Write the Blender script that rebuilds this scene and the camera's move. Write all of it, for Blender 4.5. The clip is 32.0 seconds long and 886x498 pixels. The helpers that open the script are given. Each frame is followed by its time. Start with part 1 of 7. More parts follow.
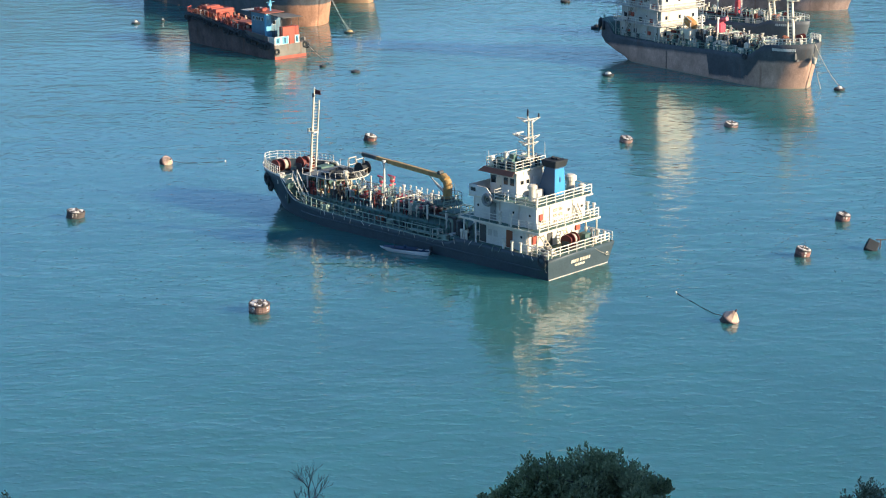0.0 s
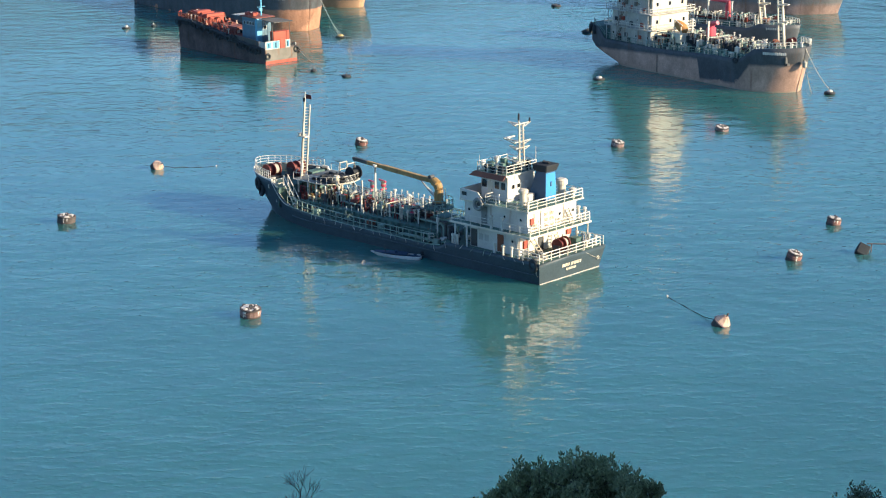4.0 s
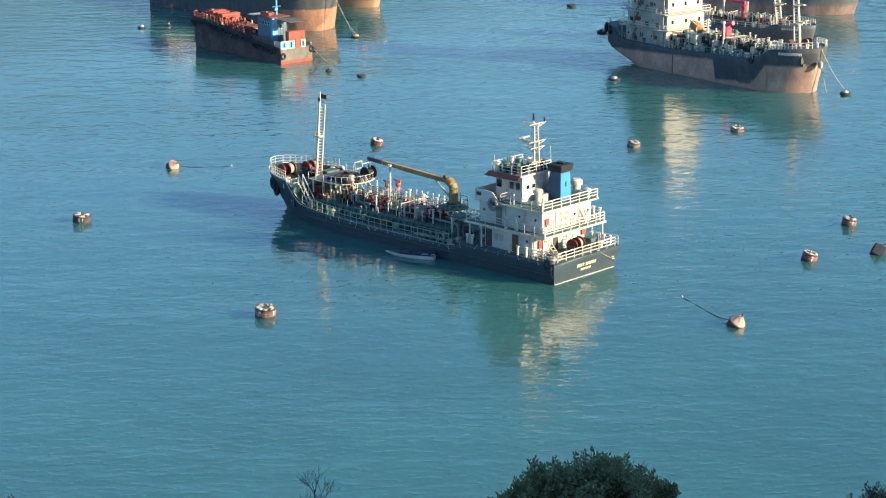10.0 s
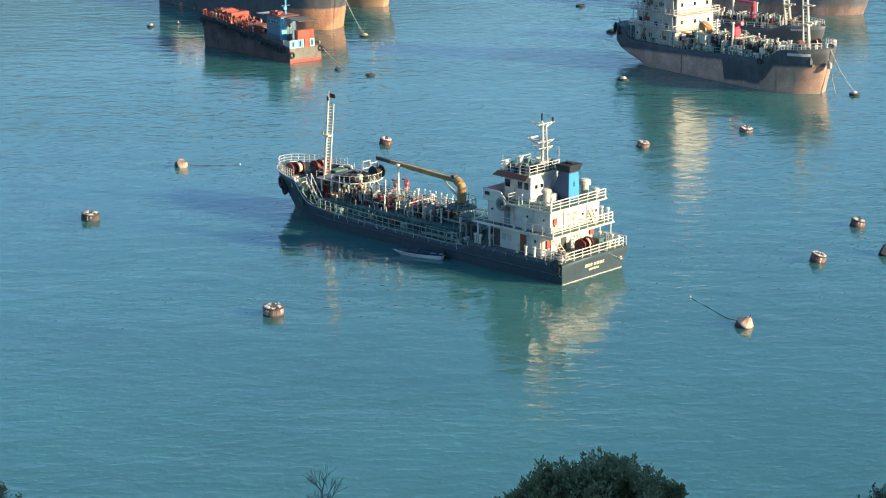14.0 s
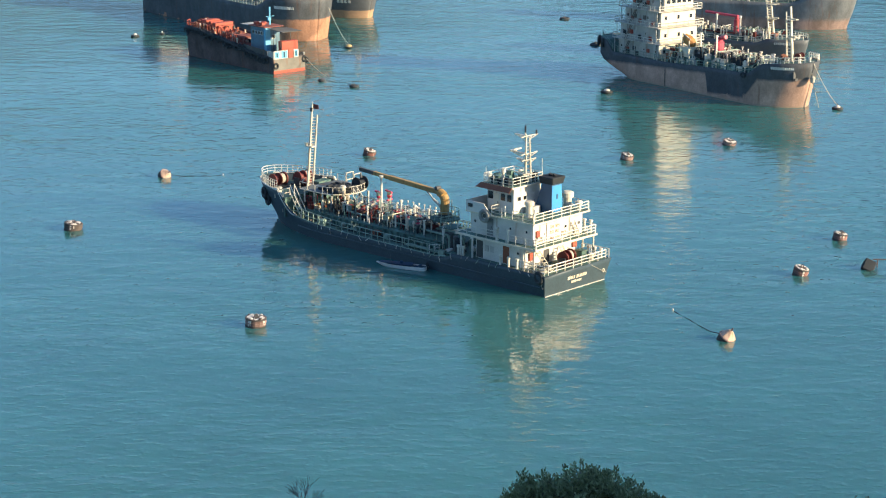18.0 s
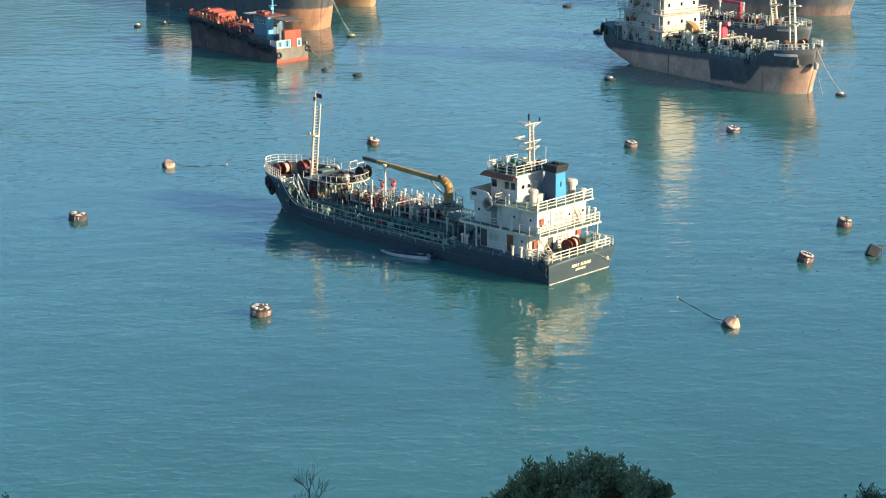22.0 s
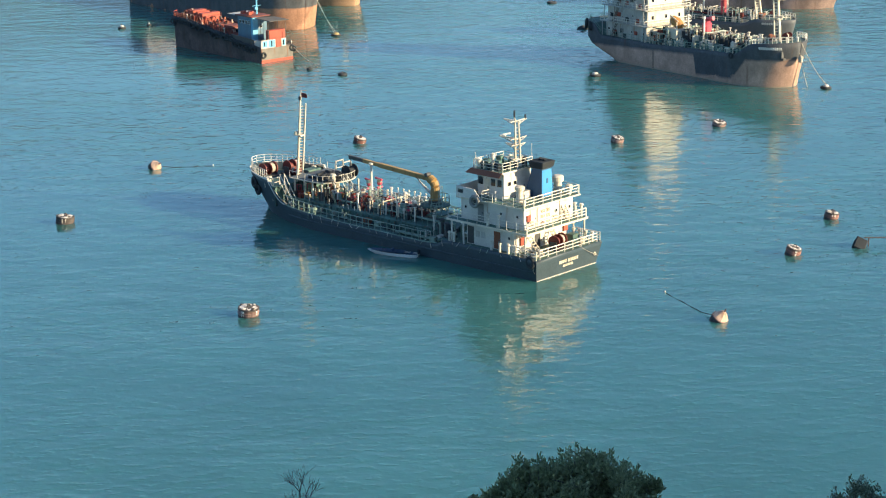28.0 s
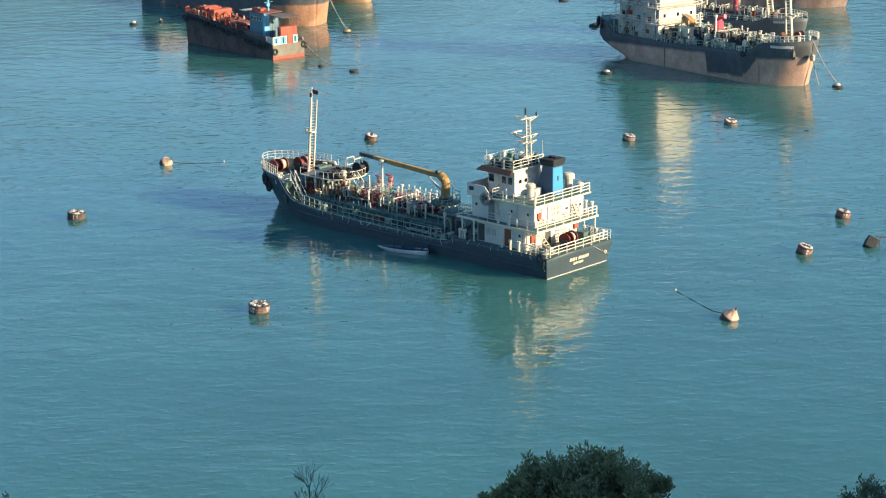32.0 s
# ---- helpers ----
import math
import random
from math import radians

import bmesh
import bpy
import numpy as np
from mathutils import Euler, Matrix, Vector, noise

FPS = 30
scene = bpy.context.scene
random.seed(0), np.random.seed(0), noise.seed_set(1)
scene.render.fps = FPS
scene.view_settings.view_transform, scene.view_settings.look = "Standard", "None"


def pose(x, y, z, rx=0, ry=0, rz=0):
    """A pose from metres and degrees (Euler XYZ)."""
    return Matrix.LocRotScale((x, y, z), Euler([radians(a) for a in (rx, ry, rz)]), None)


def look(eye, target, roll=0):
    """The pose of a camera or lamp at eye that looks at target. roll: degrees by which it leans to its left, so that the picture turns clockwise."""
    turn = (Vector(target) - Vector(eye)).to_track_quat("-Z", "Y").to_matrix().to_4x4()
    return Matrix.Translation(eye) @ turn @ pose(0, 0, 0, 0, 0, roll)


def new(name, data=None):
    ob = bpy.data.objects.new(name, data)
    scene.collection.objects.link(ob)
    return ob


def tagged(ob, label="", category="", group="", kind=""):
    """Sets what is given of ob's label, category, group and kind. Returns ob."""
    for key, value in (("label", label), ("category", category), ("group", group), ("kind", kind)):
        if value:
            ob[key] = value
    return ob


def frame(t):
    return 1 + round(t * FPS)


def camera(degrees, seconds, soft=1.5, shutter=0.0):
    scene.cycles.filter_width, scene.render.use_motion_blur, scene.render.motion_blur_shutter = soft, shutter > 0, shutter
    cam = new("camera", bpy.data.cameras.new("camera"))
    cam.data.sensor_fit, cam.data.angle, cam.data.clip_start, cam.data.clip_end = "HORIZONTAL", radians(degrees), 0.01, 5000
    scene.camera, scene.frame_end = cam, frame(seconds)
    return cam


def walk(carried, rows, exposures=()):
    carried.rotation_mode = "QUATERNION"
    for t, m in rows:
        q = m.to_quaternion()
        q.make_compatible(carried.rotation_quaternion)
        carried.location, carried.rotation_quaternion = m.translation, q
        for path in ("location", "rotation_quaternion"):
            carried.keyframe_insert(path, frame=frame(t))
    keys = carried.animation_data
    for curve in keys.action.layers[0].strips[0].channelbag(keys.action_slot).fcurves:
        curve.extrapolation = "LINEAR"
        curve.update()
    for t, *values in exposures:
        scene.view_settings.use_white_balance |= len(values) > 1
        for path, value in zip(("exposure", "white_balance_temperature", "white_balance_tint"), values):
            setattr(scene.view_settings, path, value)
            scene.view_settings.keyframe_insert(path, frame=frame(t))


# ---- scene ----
EYE = (0.0, 0.0, 56.31)
VIEW = [
    (0, -0.071, -15.280, -0.382), (0.5, -0.040, -15.253, -0.381), (1, -0.083, -15.130, -0.370), (1.5, -0.234, -15.058, -0.371),
    (2, -0.419, -15.071, -0.473), (2.5, -0.484, -15.045, -0.421), (3, -0.384, -15.106, -0.351), (3.5, -0.341, -15.143, -0.441),
    (5.5, -0.300, -15.206, -0.357), (6, -0.338, -15.229, -0.343), (6.5, -0.390, -15.208, -0.340), (7, -0.459, -15.206, -0.315),
    (7.5, -0.486, -15.206, -0.339), (8, -0.479, -15.230, -0.344), (8.5, -0.392, -15.246, -0.405), (9, -0.160, -15.178, -0.349),
    (9.5, 0.023, -15.150, -0.328), (10, 0.109, -15.155, -0.426), (10.5, 0.007, -15.163, -0.463), (11, -0.217, -15.101, -0.558),
    (11.5, -0.217, -14.951, -0.558), (12, 0.056, -15.051, -0.352), (12.5, 0.385, -15.332, -0.446), (13, 0.552, -15.397, -0.478),
    (13.5, 0.497, -15.320, -0.416), (14, 0.352, -15.167, -0.283), (14.5, 0.162, -15.006, -0.069), (16.5, -0.033, -14.870, 0.238),
    (17, -0.041, -14.835, 0.125), (17.5, -0.132, -14.800, 0.068), (18, -0.155, -14.835, 0.147), (18.5, -0.041, -14.937, 0.113),
    (19, 0.001, -14.961, -0.010), (19.5, 0.019, -14.956, -0.041), (20, 0.112, -14.942, 0.001), (20.5, 0.214, -15.009, -0.130),
    (21, 0.169, -15.087, -0.160), (21.5, 0.054, -15.136, -0.145), (22, -0.032, -15.164, -0.200), (22.5, -0.075, -15.143, -0.215),
    (23, -0.154, -15.115, -0.250), (23.5, -0.251, -15.126, -0.263), (24, -0.304, -15.126, -0.256), (24.5, -0.334, -15.127, -0.256),
    (25, -0.275, -15.129, -0.271), (25.5, -0.224, -15.089, -0.427), (27.5, -0.417, -15.266, -0.811), (28, -0.405, -15.230, -0.863),
    (28.5, -0.399, -15.167, -0.815), (29, -0.377, -15.172, -0.786), (29.5, -0.331, -15.179, -0.778), (30, -0.267, -15.211, -0.682),
    (30.5, -0.216, -15.260, -0.683), (31, -0.173, -15.287, -0.725), (31.5, -0.086, -15.306, -0.693), (32, -0.090, -15.306, -0.687)]
cam = camera(25.0, 32.0, soft=1.15)
walk(cam, [(t, pose(*EYE, 90 + tilt, 0, turn) @ pose(0, 0, 0, 0, 0, lean)) for t, turn, tilt, lean in VIEW],
     exposures=((0, 1.22, 5900, 7), (9, 1.25, 6110, 6), (19, 1.24, 6330, 5), (32, 1.24, 6450, 4)))

# ---- light ----
SUN_DIR = Vector((0.94, -0.34, 0.0)).normalized()
SUN_ELEV = radians(18)
world = bpy.data.worlds.new("sky")
scene.world = world
world.use_nodes = True
wt = world.node_tree
sky = wt.nodes.new("ShaderNodeTexSky")
sky.sky_type = "NISHITA"
sky.sun_disc = False
sky.sun_elevation = SUN_ELEV
sky.sun_rotation = math.atan2(SUN_DIR.x, SUN_DIR.y)
sky.air_density, sky.dust_density, sky.ozone_density = 1.0, 0.2, 4.0
wt.nodes["Background"].inputs["Strength"].default_value = 0.102
wt.links.new(sky.outputs[0], wt.nodes["Background"].inputs["Color"])
sun = new("sun", bpy.data.lights.new("sun", "SUN"))
sun.data.energy, sun.data.angle, sun.data.color = 5.0, radians(0.6), (1.0, 0.77, 0.50)
to_sun = (SUN_DIR * math.cos(SUN_ELEV) + Vector((0, 0, math.sin(SUN_ELEV))))
sun.matrix_world = look(to_sun * 300, (0, 0, 0))


# ---- materials ----
def nodes_of(name):
    m = bpy.data.materials.new(name)
    m.use_nodes = True
    return m, m.node_tree.nodes, m.node_tree.links, m.node_tree.nodes["Principled BSDF"]


def tex(n, l, kind, scale, coord, detail=4.0, stretch=None, rough=0.55):
    t = n.new(kind)
    t.inputs["Scale"].default_value = scale
    if "Detail" in t.inputs:
        t.inputs["Detail"].default_value = detail
        t.inputs["Roughness"].default_value = rough
    if stretch:
        mp = n.new("ShaderNodeMapping")
        mp.inputs["Scale"].default_value = stretch
        l.new(coord, mp.inputs["Vector"])
        coord = mp.outputs["Vector"]
    l.new(coord, t.inputs["Vector"])
    return t


def ramp(n, l, src, stops, mode="LINEAR"):
    r = n.new("ShaderNodeValToRGB")
    r.color_ramp.interpolation = mode
    while len(r.color_ramp.elements) < len(stops):
        r.color_ramp.elements.new(0.5)
    for e, (p, c) in zip(r.color_ramp.elements, stops):
        e.position = p
        e.color = (*c, 1) if len(c) == 3 else c
    l.new(src, r.inputs["Fac"])
    return r


def mix(n, l, fac, a, b, blend="MIX"):
    m = n.new("ShaderNodeMix")
    m.data_type, m.blend_type = "RGBA", blend
    for sock, val in ((m.inputs[0], fac), (m.inputs[6], a), (m.inputs[7], b)):
        if isinstance(val, (int, float)):
            sock.default_value = val
        elif isinstance(val, tuple):
            sock.default_value = (*val, 1)
        else:
            l.new(val, sock)
    return m.outputs[2]


def paint(name, color, rough=0.5, metal=0.0, rust=0.25, rust_color=(0.16, 0.06, 0.025), vary=0.25, streak=True, bump=0.02, gloss=0.5):
    """Weathered paint: broad fading, fine grain, rust runs down from edges."""
    m, n, l, b = nodes_of(name)
    c = n.new("ShaderNodeTexCoord").outputs["Object"]
    broad = tex(n, l, "ShaderNodeTexNoise", 0.5, c, 5.0)
    fine = tex(n, l, "ShaderNodeTexNoise", 9.0, c, 4.0)
    dark = tuple(x * (1 - vary) for x in color)
    light = tuple(min(0.9, x * (1 + 0.5 * vary)) for x in color)
    col = ramp(n, l, broad.outputs["Fac"], [(0.3, dark), (0.7, light)]).outputs[0]
    grain = ramp(n, l, fine.outputs["Fac"], [(0.3, (0.86,) * 3), (0.7, (1.0,) * 3)]).outputs[0]
    col = mix(n, l, 1.0, col, grain, "MULTIPLY")
    if rust > 0:
        runs = tex(n, l, "ShaderNodeTexNoise", 1.6, c, 6.0, (1.0, 1.0, 0.14) if streak else None, 0.65)
        spot = ramp(n, l, runs.outputs["Fac"], [(0.62 - 0.2 * rust, (0, 0, 0)), (0.8 - 0.1 * rust, (1, 1, 1))]).outputs[0]
        col = mix(n, l, spot, col, rust_color)
    l.new(col, b.inputs["Base Color"])
    rr = ramp(n, l, fine.outputs["Fac"], [(0.3, (max(0.05, rough - 0.1),) * 3), (0.7, (min(1, rough + 0.15),) * 3)]).outputs[0]
    l.new(rr, b.inputs["Roughness"])
    b.inputs["Metallic"].default_value = metal
    b.inputs["Specular IOR Level"].default_value = gloss
    bp = n.new("ShaderNodeBump")
    bp.inputs["Strength"].default_value, bp.inputs["Distance"].default_value = 0.5, bump
    l.new(fine.outputs["Fac"], bp.inputs["Height"])
    l.new(bp.outputs[0], b.inputs["Normal"])
    return m


def hull_paint(name, top, boot, level, patch=None, rough=0.5, low=None, slope=0.0, rust=0.55, soft=0.15, gloss=0.5, blotch=1.0):
    """Ship's side: topside colour over the boot-top colour below a level; patch: a stretch where the dark colour
    reaches lower, as coat or as painted shade.
    """
    m, n, l, b = nodes_of(name)
    c = n.new("ShaderNodeTexCoord").outputs["Object"]
    sep = n.new("ShaderNodeSeparateXYZ")
    l.new(c, sep.inputs[0])
    edge = tex(n, l, "ShaderNodeTexNoise", 0.8, c, 5.0)
    fine = tex(n, l, "ShaderNodeTexNoise", 5.0, c, 5.0)
    runs = tex(n, l, "ShaderNodeTexNoise", 1.0, c, 6.0, (1, 1, 0.12), 0.65)
    z = n.new("ShaderNodeMath")
    z.operation = "MULTIPLY_ADD"
    l.new(edge.outputs["Fac"], z.inputs[0])
    z.inputs[1].default_value = 0.5
    l.new(sep.outputs["Z"], z.inputs[2])
    height = z.outputs[0]
    if slope:
        tilt = n.new("ShaderNodeMath")
        tilt.operation = "MULTIPLY_ADD"
        tilt.inputs[1].default_value = -slope
        l.new(sep.outputs["X"], tilt.inputs[0])
        l.new(height, tilt.inputs[2])
        height = tilt.outputs[0]
    if patch:
        p0, p1, drop, fade = patch
        box = n.new("ShaderNodeMapRange")
        box.inputs["From Min"].default_value, box.inputs["From Max"].default_value = p0, p0 + 0.6
        l.new(sep.outputs["X"], box.inputs["Value"])
        box2 = n.new("ShaderNodeMapRange")
        box2.inputs["From Min"].default_value, box2.inputs["From Max"].default_value = p1, p1 + fade
        box2.inputs["To Min"].default_value, box2.inputs["To Max"].default_value = 1, 0
        l.new(sep.outputs["X"], box2.inputs["Value"])
        both = n.new("ShaderNodeMath")
        both.operation = "MULTIPLY"
        worn = tex(n, l, "ShaderNodeTexNoise", 0.35, c, 6.0, None, 0.65)
        blot = n.new("ShaderNodeMapRange")
        blot.inputs["From Min"].default_value, blot.inputs["From Max"].default_value = 0.32, 0.5
        blot.inputs["To Min"].default_value = 0.45
        l.new(worn.outputs["Fac"], blot.inputs["Value"])
        span = n.new("ShaderNodeMath")
        span.operation = "MULTIPLY"
        l.new(box.outputs[0], span.inputs[0])
        l.new(box2.outputs[0], span.inputs[1])
        l.new(span.outputs[0], both.inputs[0])
        l.new(blot.outputs[0], both.inputs[1])
        add = n.new("ShaderNodeMath")
        add.operation = "MULTIPLY_ADD"
        add.inputs[1].default_value = drop
        l.new(both.outputs[0], add.inputs[0])
        l.new(height, add.inputs[2])
        height = add.outputs[0]
    band = n.new("ShaderNodeMapRange")
    band.inputs["From Min"].default_value, band.inputs["From Max"].default_value = level + 0.28 - soft / 2, level + 0.28 + soft / 2
    l.new(height, band.inputs["Value"])
    tone = ramp(n, l, edge.outputs["Fac"], [(0.3, (0.8,) * 3), (0.7, (1.0,) * 3)]).outputs[0]
    grain = ramp(n, l, fine.outputs["Fac"], [(0.3, (0.75,) * 3), (0.7, (1.0,) * 3)]).outputs[0]
    col = mix(n, l, band.outputs[0], boot, top)
    col = mix(n, l, 1.0, col, tone, "MULTIPLY")
    col = mix(n, l, 1.0, col, grain, "MULTIPLY")
    if blotch < 1.0:
        stain = tex(n, l, "ShaderNodeTexNoise", 0.28, c, 7.0, (1.0, 1.0, 0.55), 0.7)
        col = mix(n, l, 1.0, col, ramp(n, l, stain.outputs["Fac"], [(0.36, (blotch,) * 3), (0.5, (0.9,) * 3), (0.66, (1.25,) * 3)]).outputs[0], "MULTIPLY")
    spot = ramp(n, l, runs.outputs["Fac"], [(0.58, (0, 0, 0)), (0.75, (1, 1, 1))]).outputs[0]
    sc = n.new("ShaderNodeMath")
    sc.operation = "MULTIPLY"
    sc.inputs[1].default_value = rust
    l.new(spot, sc.inputs[0])
    col = mix(n, l, sc.outputs[0], col, (0.12, 0.055, 0.03))
    if low:
        wet = n.new("ShaderNodeMapRange")
        wet.inputs["From Min"].default_value, wet.inputs["From Max"].default_value = low[0], low[0] + 0.25
        wet.inputs["To Min"].default_value, wet.inputs["To Max"].default_value = 1, 0
        l.new(z.outputs[0], wet.inputs["Value"])
        col = mix(n, l, wet.outputs[0], col, low[1])
    l.new(col, b.inputs["Base Color"])
    b.inputs["Roughness"].default_value = rough
    b.inputs["Specular IOR Level"].default_value = gloss
    bp = n.new("ShaderNodeBump")
    bp.inputs["Strength"].default_value, bp.inputs["Distance"].default_value = 0.4, 0.05
    l.new(edge.outputs["Fac"], bp.inputs["Height"])
    l.new(bp.outputs[0], b.inputs["Normal"])
    return m


def plain(name, color, rough=0.5, metal=0.0, vary=0.3, scale=6.0):
    return paint(name, color, rough, metal, 0.0, vary=vary, bump=0.01)


def leaf_mat(name, color, light):
    m, n, l, b = nodes_of(name)
    g = n.new("ShaderNodeNewGeometry")
    c = n.new("ShaderNodeTexCoord").outputs["Object"]
    big = tex(n, l, "ShaderNodeTexNoise", 0.8, c, 3.0)
    a = ramp(n, l, g.outputs["Random Per Island"], [(0.0, tuple(x * 0.65 for x in color)), (0.6, color), (1.0, light)]).outputs[0]
    s = ramp(n, l, big.outputs["Fac"], [(0.3, (0.65, 0.7, 0.6)), (0.7, (1.0, 1.0, 1.0))]).outputs[0]
    col = mix(n, l, 1.0, a, s, "MULTIPLY")
    l.new(col, b.inputs["Base Color"])
    b.inputs["Roughness"].default_value = 0.45
    b.inputs["Specular IOR Level"].default_value = 0.55
    thin = n.new("ShaderNodeBsdfTranslucent")
    l.new(col, thin.inputs["Color"])
    both = n.new("ShaderNodeMixShader")
    both.inputs[0].default_value = 0.42
    l.new(b.outputs[0], both.inputs[1])
    l.new(thin.outputs[0], both.inputs[2])
    l.new(both.outputs[0], n["Material Output"].inputs["Surface"])
    return m


def water_mat():
    m, n, l, b = nodes_of("sea_water")
    c = n.new("ShaderNodeTexCoord").outputs["Object"]
    broad = tex(n, l, "ShaderNodeTexNoise", 0.012, c, 4.0, (0.6, 1.0, 1.0))
    silt = tex(n, l, "ShaderNodeTexNoise", 0.05, c, 4.0)
    colr = ramp(n, l, broad.outputs["Fac"], [(0.3, (0.033, 0.130, 0.127)), (0.7, (0.044, 0.158, 0.153))]).outputs[0]
    tint = ramp(n, l, silt.outputs["Fac"], [(0.3, (0.85,) * 3), (0.7, (1.0,) * 3)]).outputs[0]
    l.new(mix(n, l, 1.0, colr, tint, "MULTIPLY"), b.inputs["Base Color"])
    b.inputs["Roughness"].default_value = 0.035
    b.inputs["IOR"].default_value = 1.71
    b.inputs["Subsurface Weight"].default_value = 0.85
    b.subsurface_method = "BURLEY"
    b.inputs["Subsurface Radius"].default_value = (0.6, 1.2, 1.4)
    b.inputs["Subsurface Scale"].default_value = 6.0
    swell = tex(n, l, "ShaderNodeTexNoise", 0.10, c, 2.0, (0.5, 1.0, 1.0))
    wave = tex(n, l, "ShaderNodeTexNoise", 0.38, c, 2.0, (0.6, 1.0, 1.0), 0.5)
    ripple = tex(n, l, "ShaderNodeTexNoise", 1.35, c, 2.0, (0.6, 1.0, 1.0), 0.55)
    wind = tex(n, l, "ShaderNodeTexNoise", 0.024, c, 3.0, (0.5, 1.0, 1.0))
    gust = n.new("ShaderNodeMapRange")
    gust.inputs["From Min"].default_value, gust.inputs["From Max"].default_value = 0.35, 0.65
    gust.inputs["To Min"].default_value, gust.inputs["To Max"].default_value = 0.55, 1.15
    l.new(wind.outputs["Fac"], gust.inputs["Value"])
    last = None
    crest = n.new("ShaderNodeMapRange")
    crest.interpolation_type = "SMOOTHSTEP"
    crest.inputs["From Min"].default_value, crest.inputs["From Max"].default_value = 0.50, 0.80
    l.new(ripple.outputs["Fac"], crest.inputs["Value"])
    for src, dist in ((swell.outputs["Fac"], 0.15), (wave.outputs["Fac"], 0.125), (ripple.outputs["Fac"], 0.028), (crest.outputs["Result"], 0.018)):
        bp = n.new("ShaderNodeBump")
        bp.inputs["Distance"].default_value = dist
        l.new(gust.outputs[0], bp.inputs["Strength"])
        l.new(src, bp.inputs["Height"])
        if last:
            l.new(last, bp.inputs["Normal"])
        last = bp.outputs[0]
    l.new(last, b.inputs["Normal"])
    return m


def land_mat():
    m, n, l, b = nodes_of("hillside_soil")
    c = n.new("ShaderNodeTexCoord").outputs["Object"]
    a = tex(n, l, "ShaderNodeTexNoise", 0.15, c, 6.0)
    f = tex(n, l, "ShaderNodeTexNoise", 3.0, c, 5.0)
    col = ramp(n, l, a.outputs["Fac"], [(0.35, (0.035, 0.055, 0.02)), (0.65, (0.12, 0.10, 0.06))]).outputs[0]
    g = ramp(n, l, f.outputs["Fac"], [(0.3, (0.6,) * 3), (0.7, (1.0,) * 3)]).outputs[0]
    l.new(mix(n, l, 1.0, col, g, "MULTIPLY"), b.inputs["Base Color"])
    b.inputs["Roughness"].default_value = 0.95
    bp = n.new("ShaderNodeBump")
    bp.inputs["Distance"].default_value = 0.2
    l.new(f.outputs["Fac"], bp.inputs["Height"])
    l.new(bp.outputs[0], b.inputs["Normal"])
    return m


WATER = water_mat()
# Blue of distance haze is put into the hills' colour.
HILL = plain("hazy_hill_scrub", (0.062, 0.115, 0.165), 1.0, vary=0.2)
SOIL = land_mat()
# Hull black is lifted and blued: harbour haze is put into its colour.
HAZED_BLACK = hull_paint("black_hull_paint", (0.052, 0.080, 0.098), (0.052, 0.080, 0.098), -3, rough=0.5, rust=0.12, gloss=0.3)
WHITE = paint("white_marine_paint", (0.64, 0.62, 0.57), 0.45, rust=0.3, rust_color=(0.34, 0.22, 0.13), vary=0.18)
CREAM = paint("cream_marine_paint", (0.70, 0.63, 0.50), 0.5, rust=0.26, rust_color=(0.32, 0.20, 0.11), vary=0.18)
GREY_RUBBER = paint("grey_rubber_paint", (0.26, 0.27, 0.26), 0.7, rust=0.2, vary=0.3)
RAIL = paint("white_rail_paint", (0.70, 0.67, 0.58), 0.5, rust=0.2, vary=0.15)
GREEN = paint("green_deck_paint", (0.085, 0.165, 0.142), 0.7, rust=0.3, vary=0.4, streak=False)
GREEN_RAIL = paint("pale_green_paint", (0.25, 0.35, 0.29), 0.6, rust=0.3, vary=0.3)
GREY_DECK = paint("grey_deck_paint", (0.13, 0.15, 0.15), 0.75, rust=0.3, vary=0.35, streak=False)
YELLOW = paint("ochre_crane_paint", (0.42, 0.265, 0.095), 0.65, rust=0.6, vary=0.3)
ORANGE_YELLOW = paint("orange_yellow_paint", (0.50, 0.24, 0.06), 0.55, rust=0.35, vary=0.3)
FLOAT_YELLOW = paint("faded_yellow_float", (0.55, 0.40, 0.17), 0.6, rust=0.35, vary=0.25)
BLUE = paint("bright_blue_paint", (0.04, 0.27, 0.62), 0.45, rust=0.05, vary=0.12)
GREY_BLUE = paint("slate_blue_paint", (0.055, 0.115, 0.20), 0.5, rust=0.0, vary=0.2, gloss=0.2)
# Black lifted a little, to hold some haze in its colour.
SOOT = paint("sooty_black_paint", (0.038, 0.044, 0.050), 0.8, rust=0.0, vary=0.3, gloss=0.12)
BROWN = paint("red_brown_paint", (0.24, 0.075, 0.035), 0.6, rust=0.3, vary=0.25)
RED = paint("red_valve_paint", (0.50, 0.065, 0.105), 0.5, rust=0.15, vary=0.25)
ORANGE = paint("orange_red_paint", (0.40, 0.080, 0.048), 0.65, rust=0.45, vary=0.25)
MAROON = paint("maroon_winch_paint", (0.16, 0.025, 0.02), 0.55, rust=0.2, vary=0.3)
# Steel and rubber darks are lifted the same way, for painted haze.
STEEL = paint("dark_weathered_steel", (0.075, 0.08, 0.082), 0.6, rust=0.4, vary=0.4)
RUBBER = plain("black_rubber", (0.036, 0.042, 0.046), 0.9)
ROPE = plain("pale_rope", (0.45, 0.42, 0.35), 0.9)
DARK_ROPE = plain("dark_wet_rope", (0.03, 0.03, 0.03), 0.8)
GLASS = plain("dark_window_glass", (0.012, 0.015, 0.018), 0.08, vary=0.05)
RUST_BUOY = paint("rusty_buoy_steel", (0.33, 0.23, 0.205), 0.8, rust=1.1, rust_color=(0.085, 0.05, 0.045), vary=0.35)
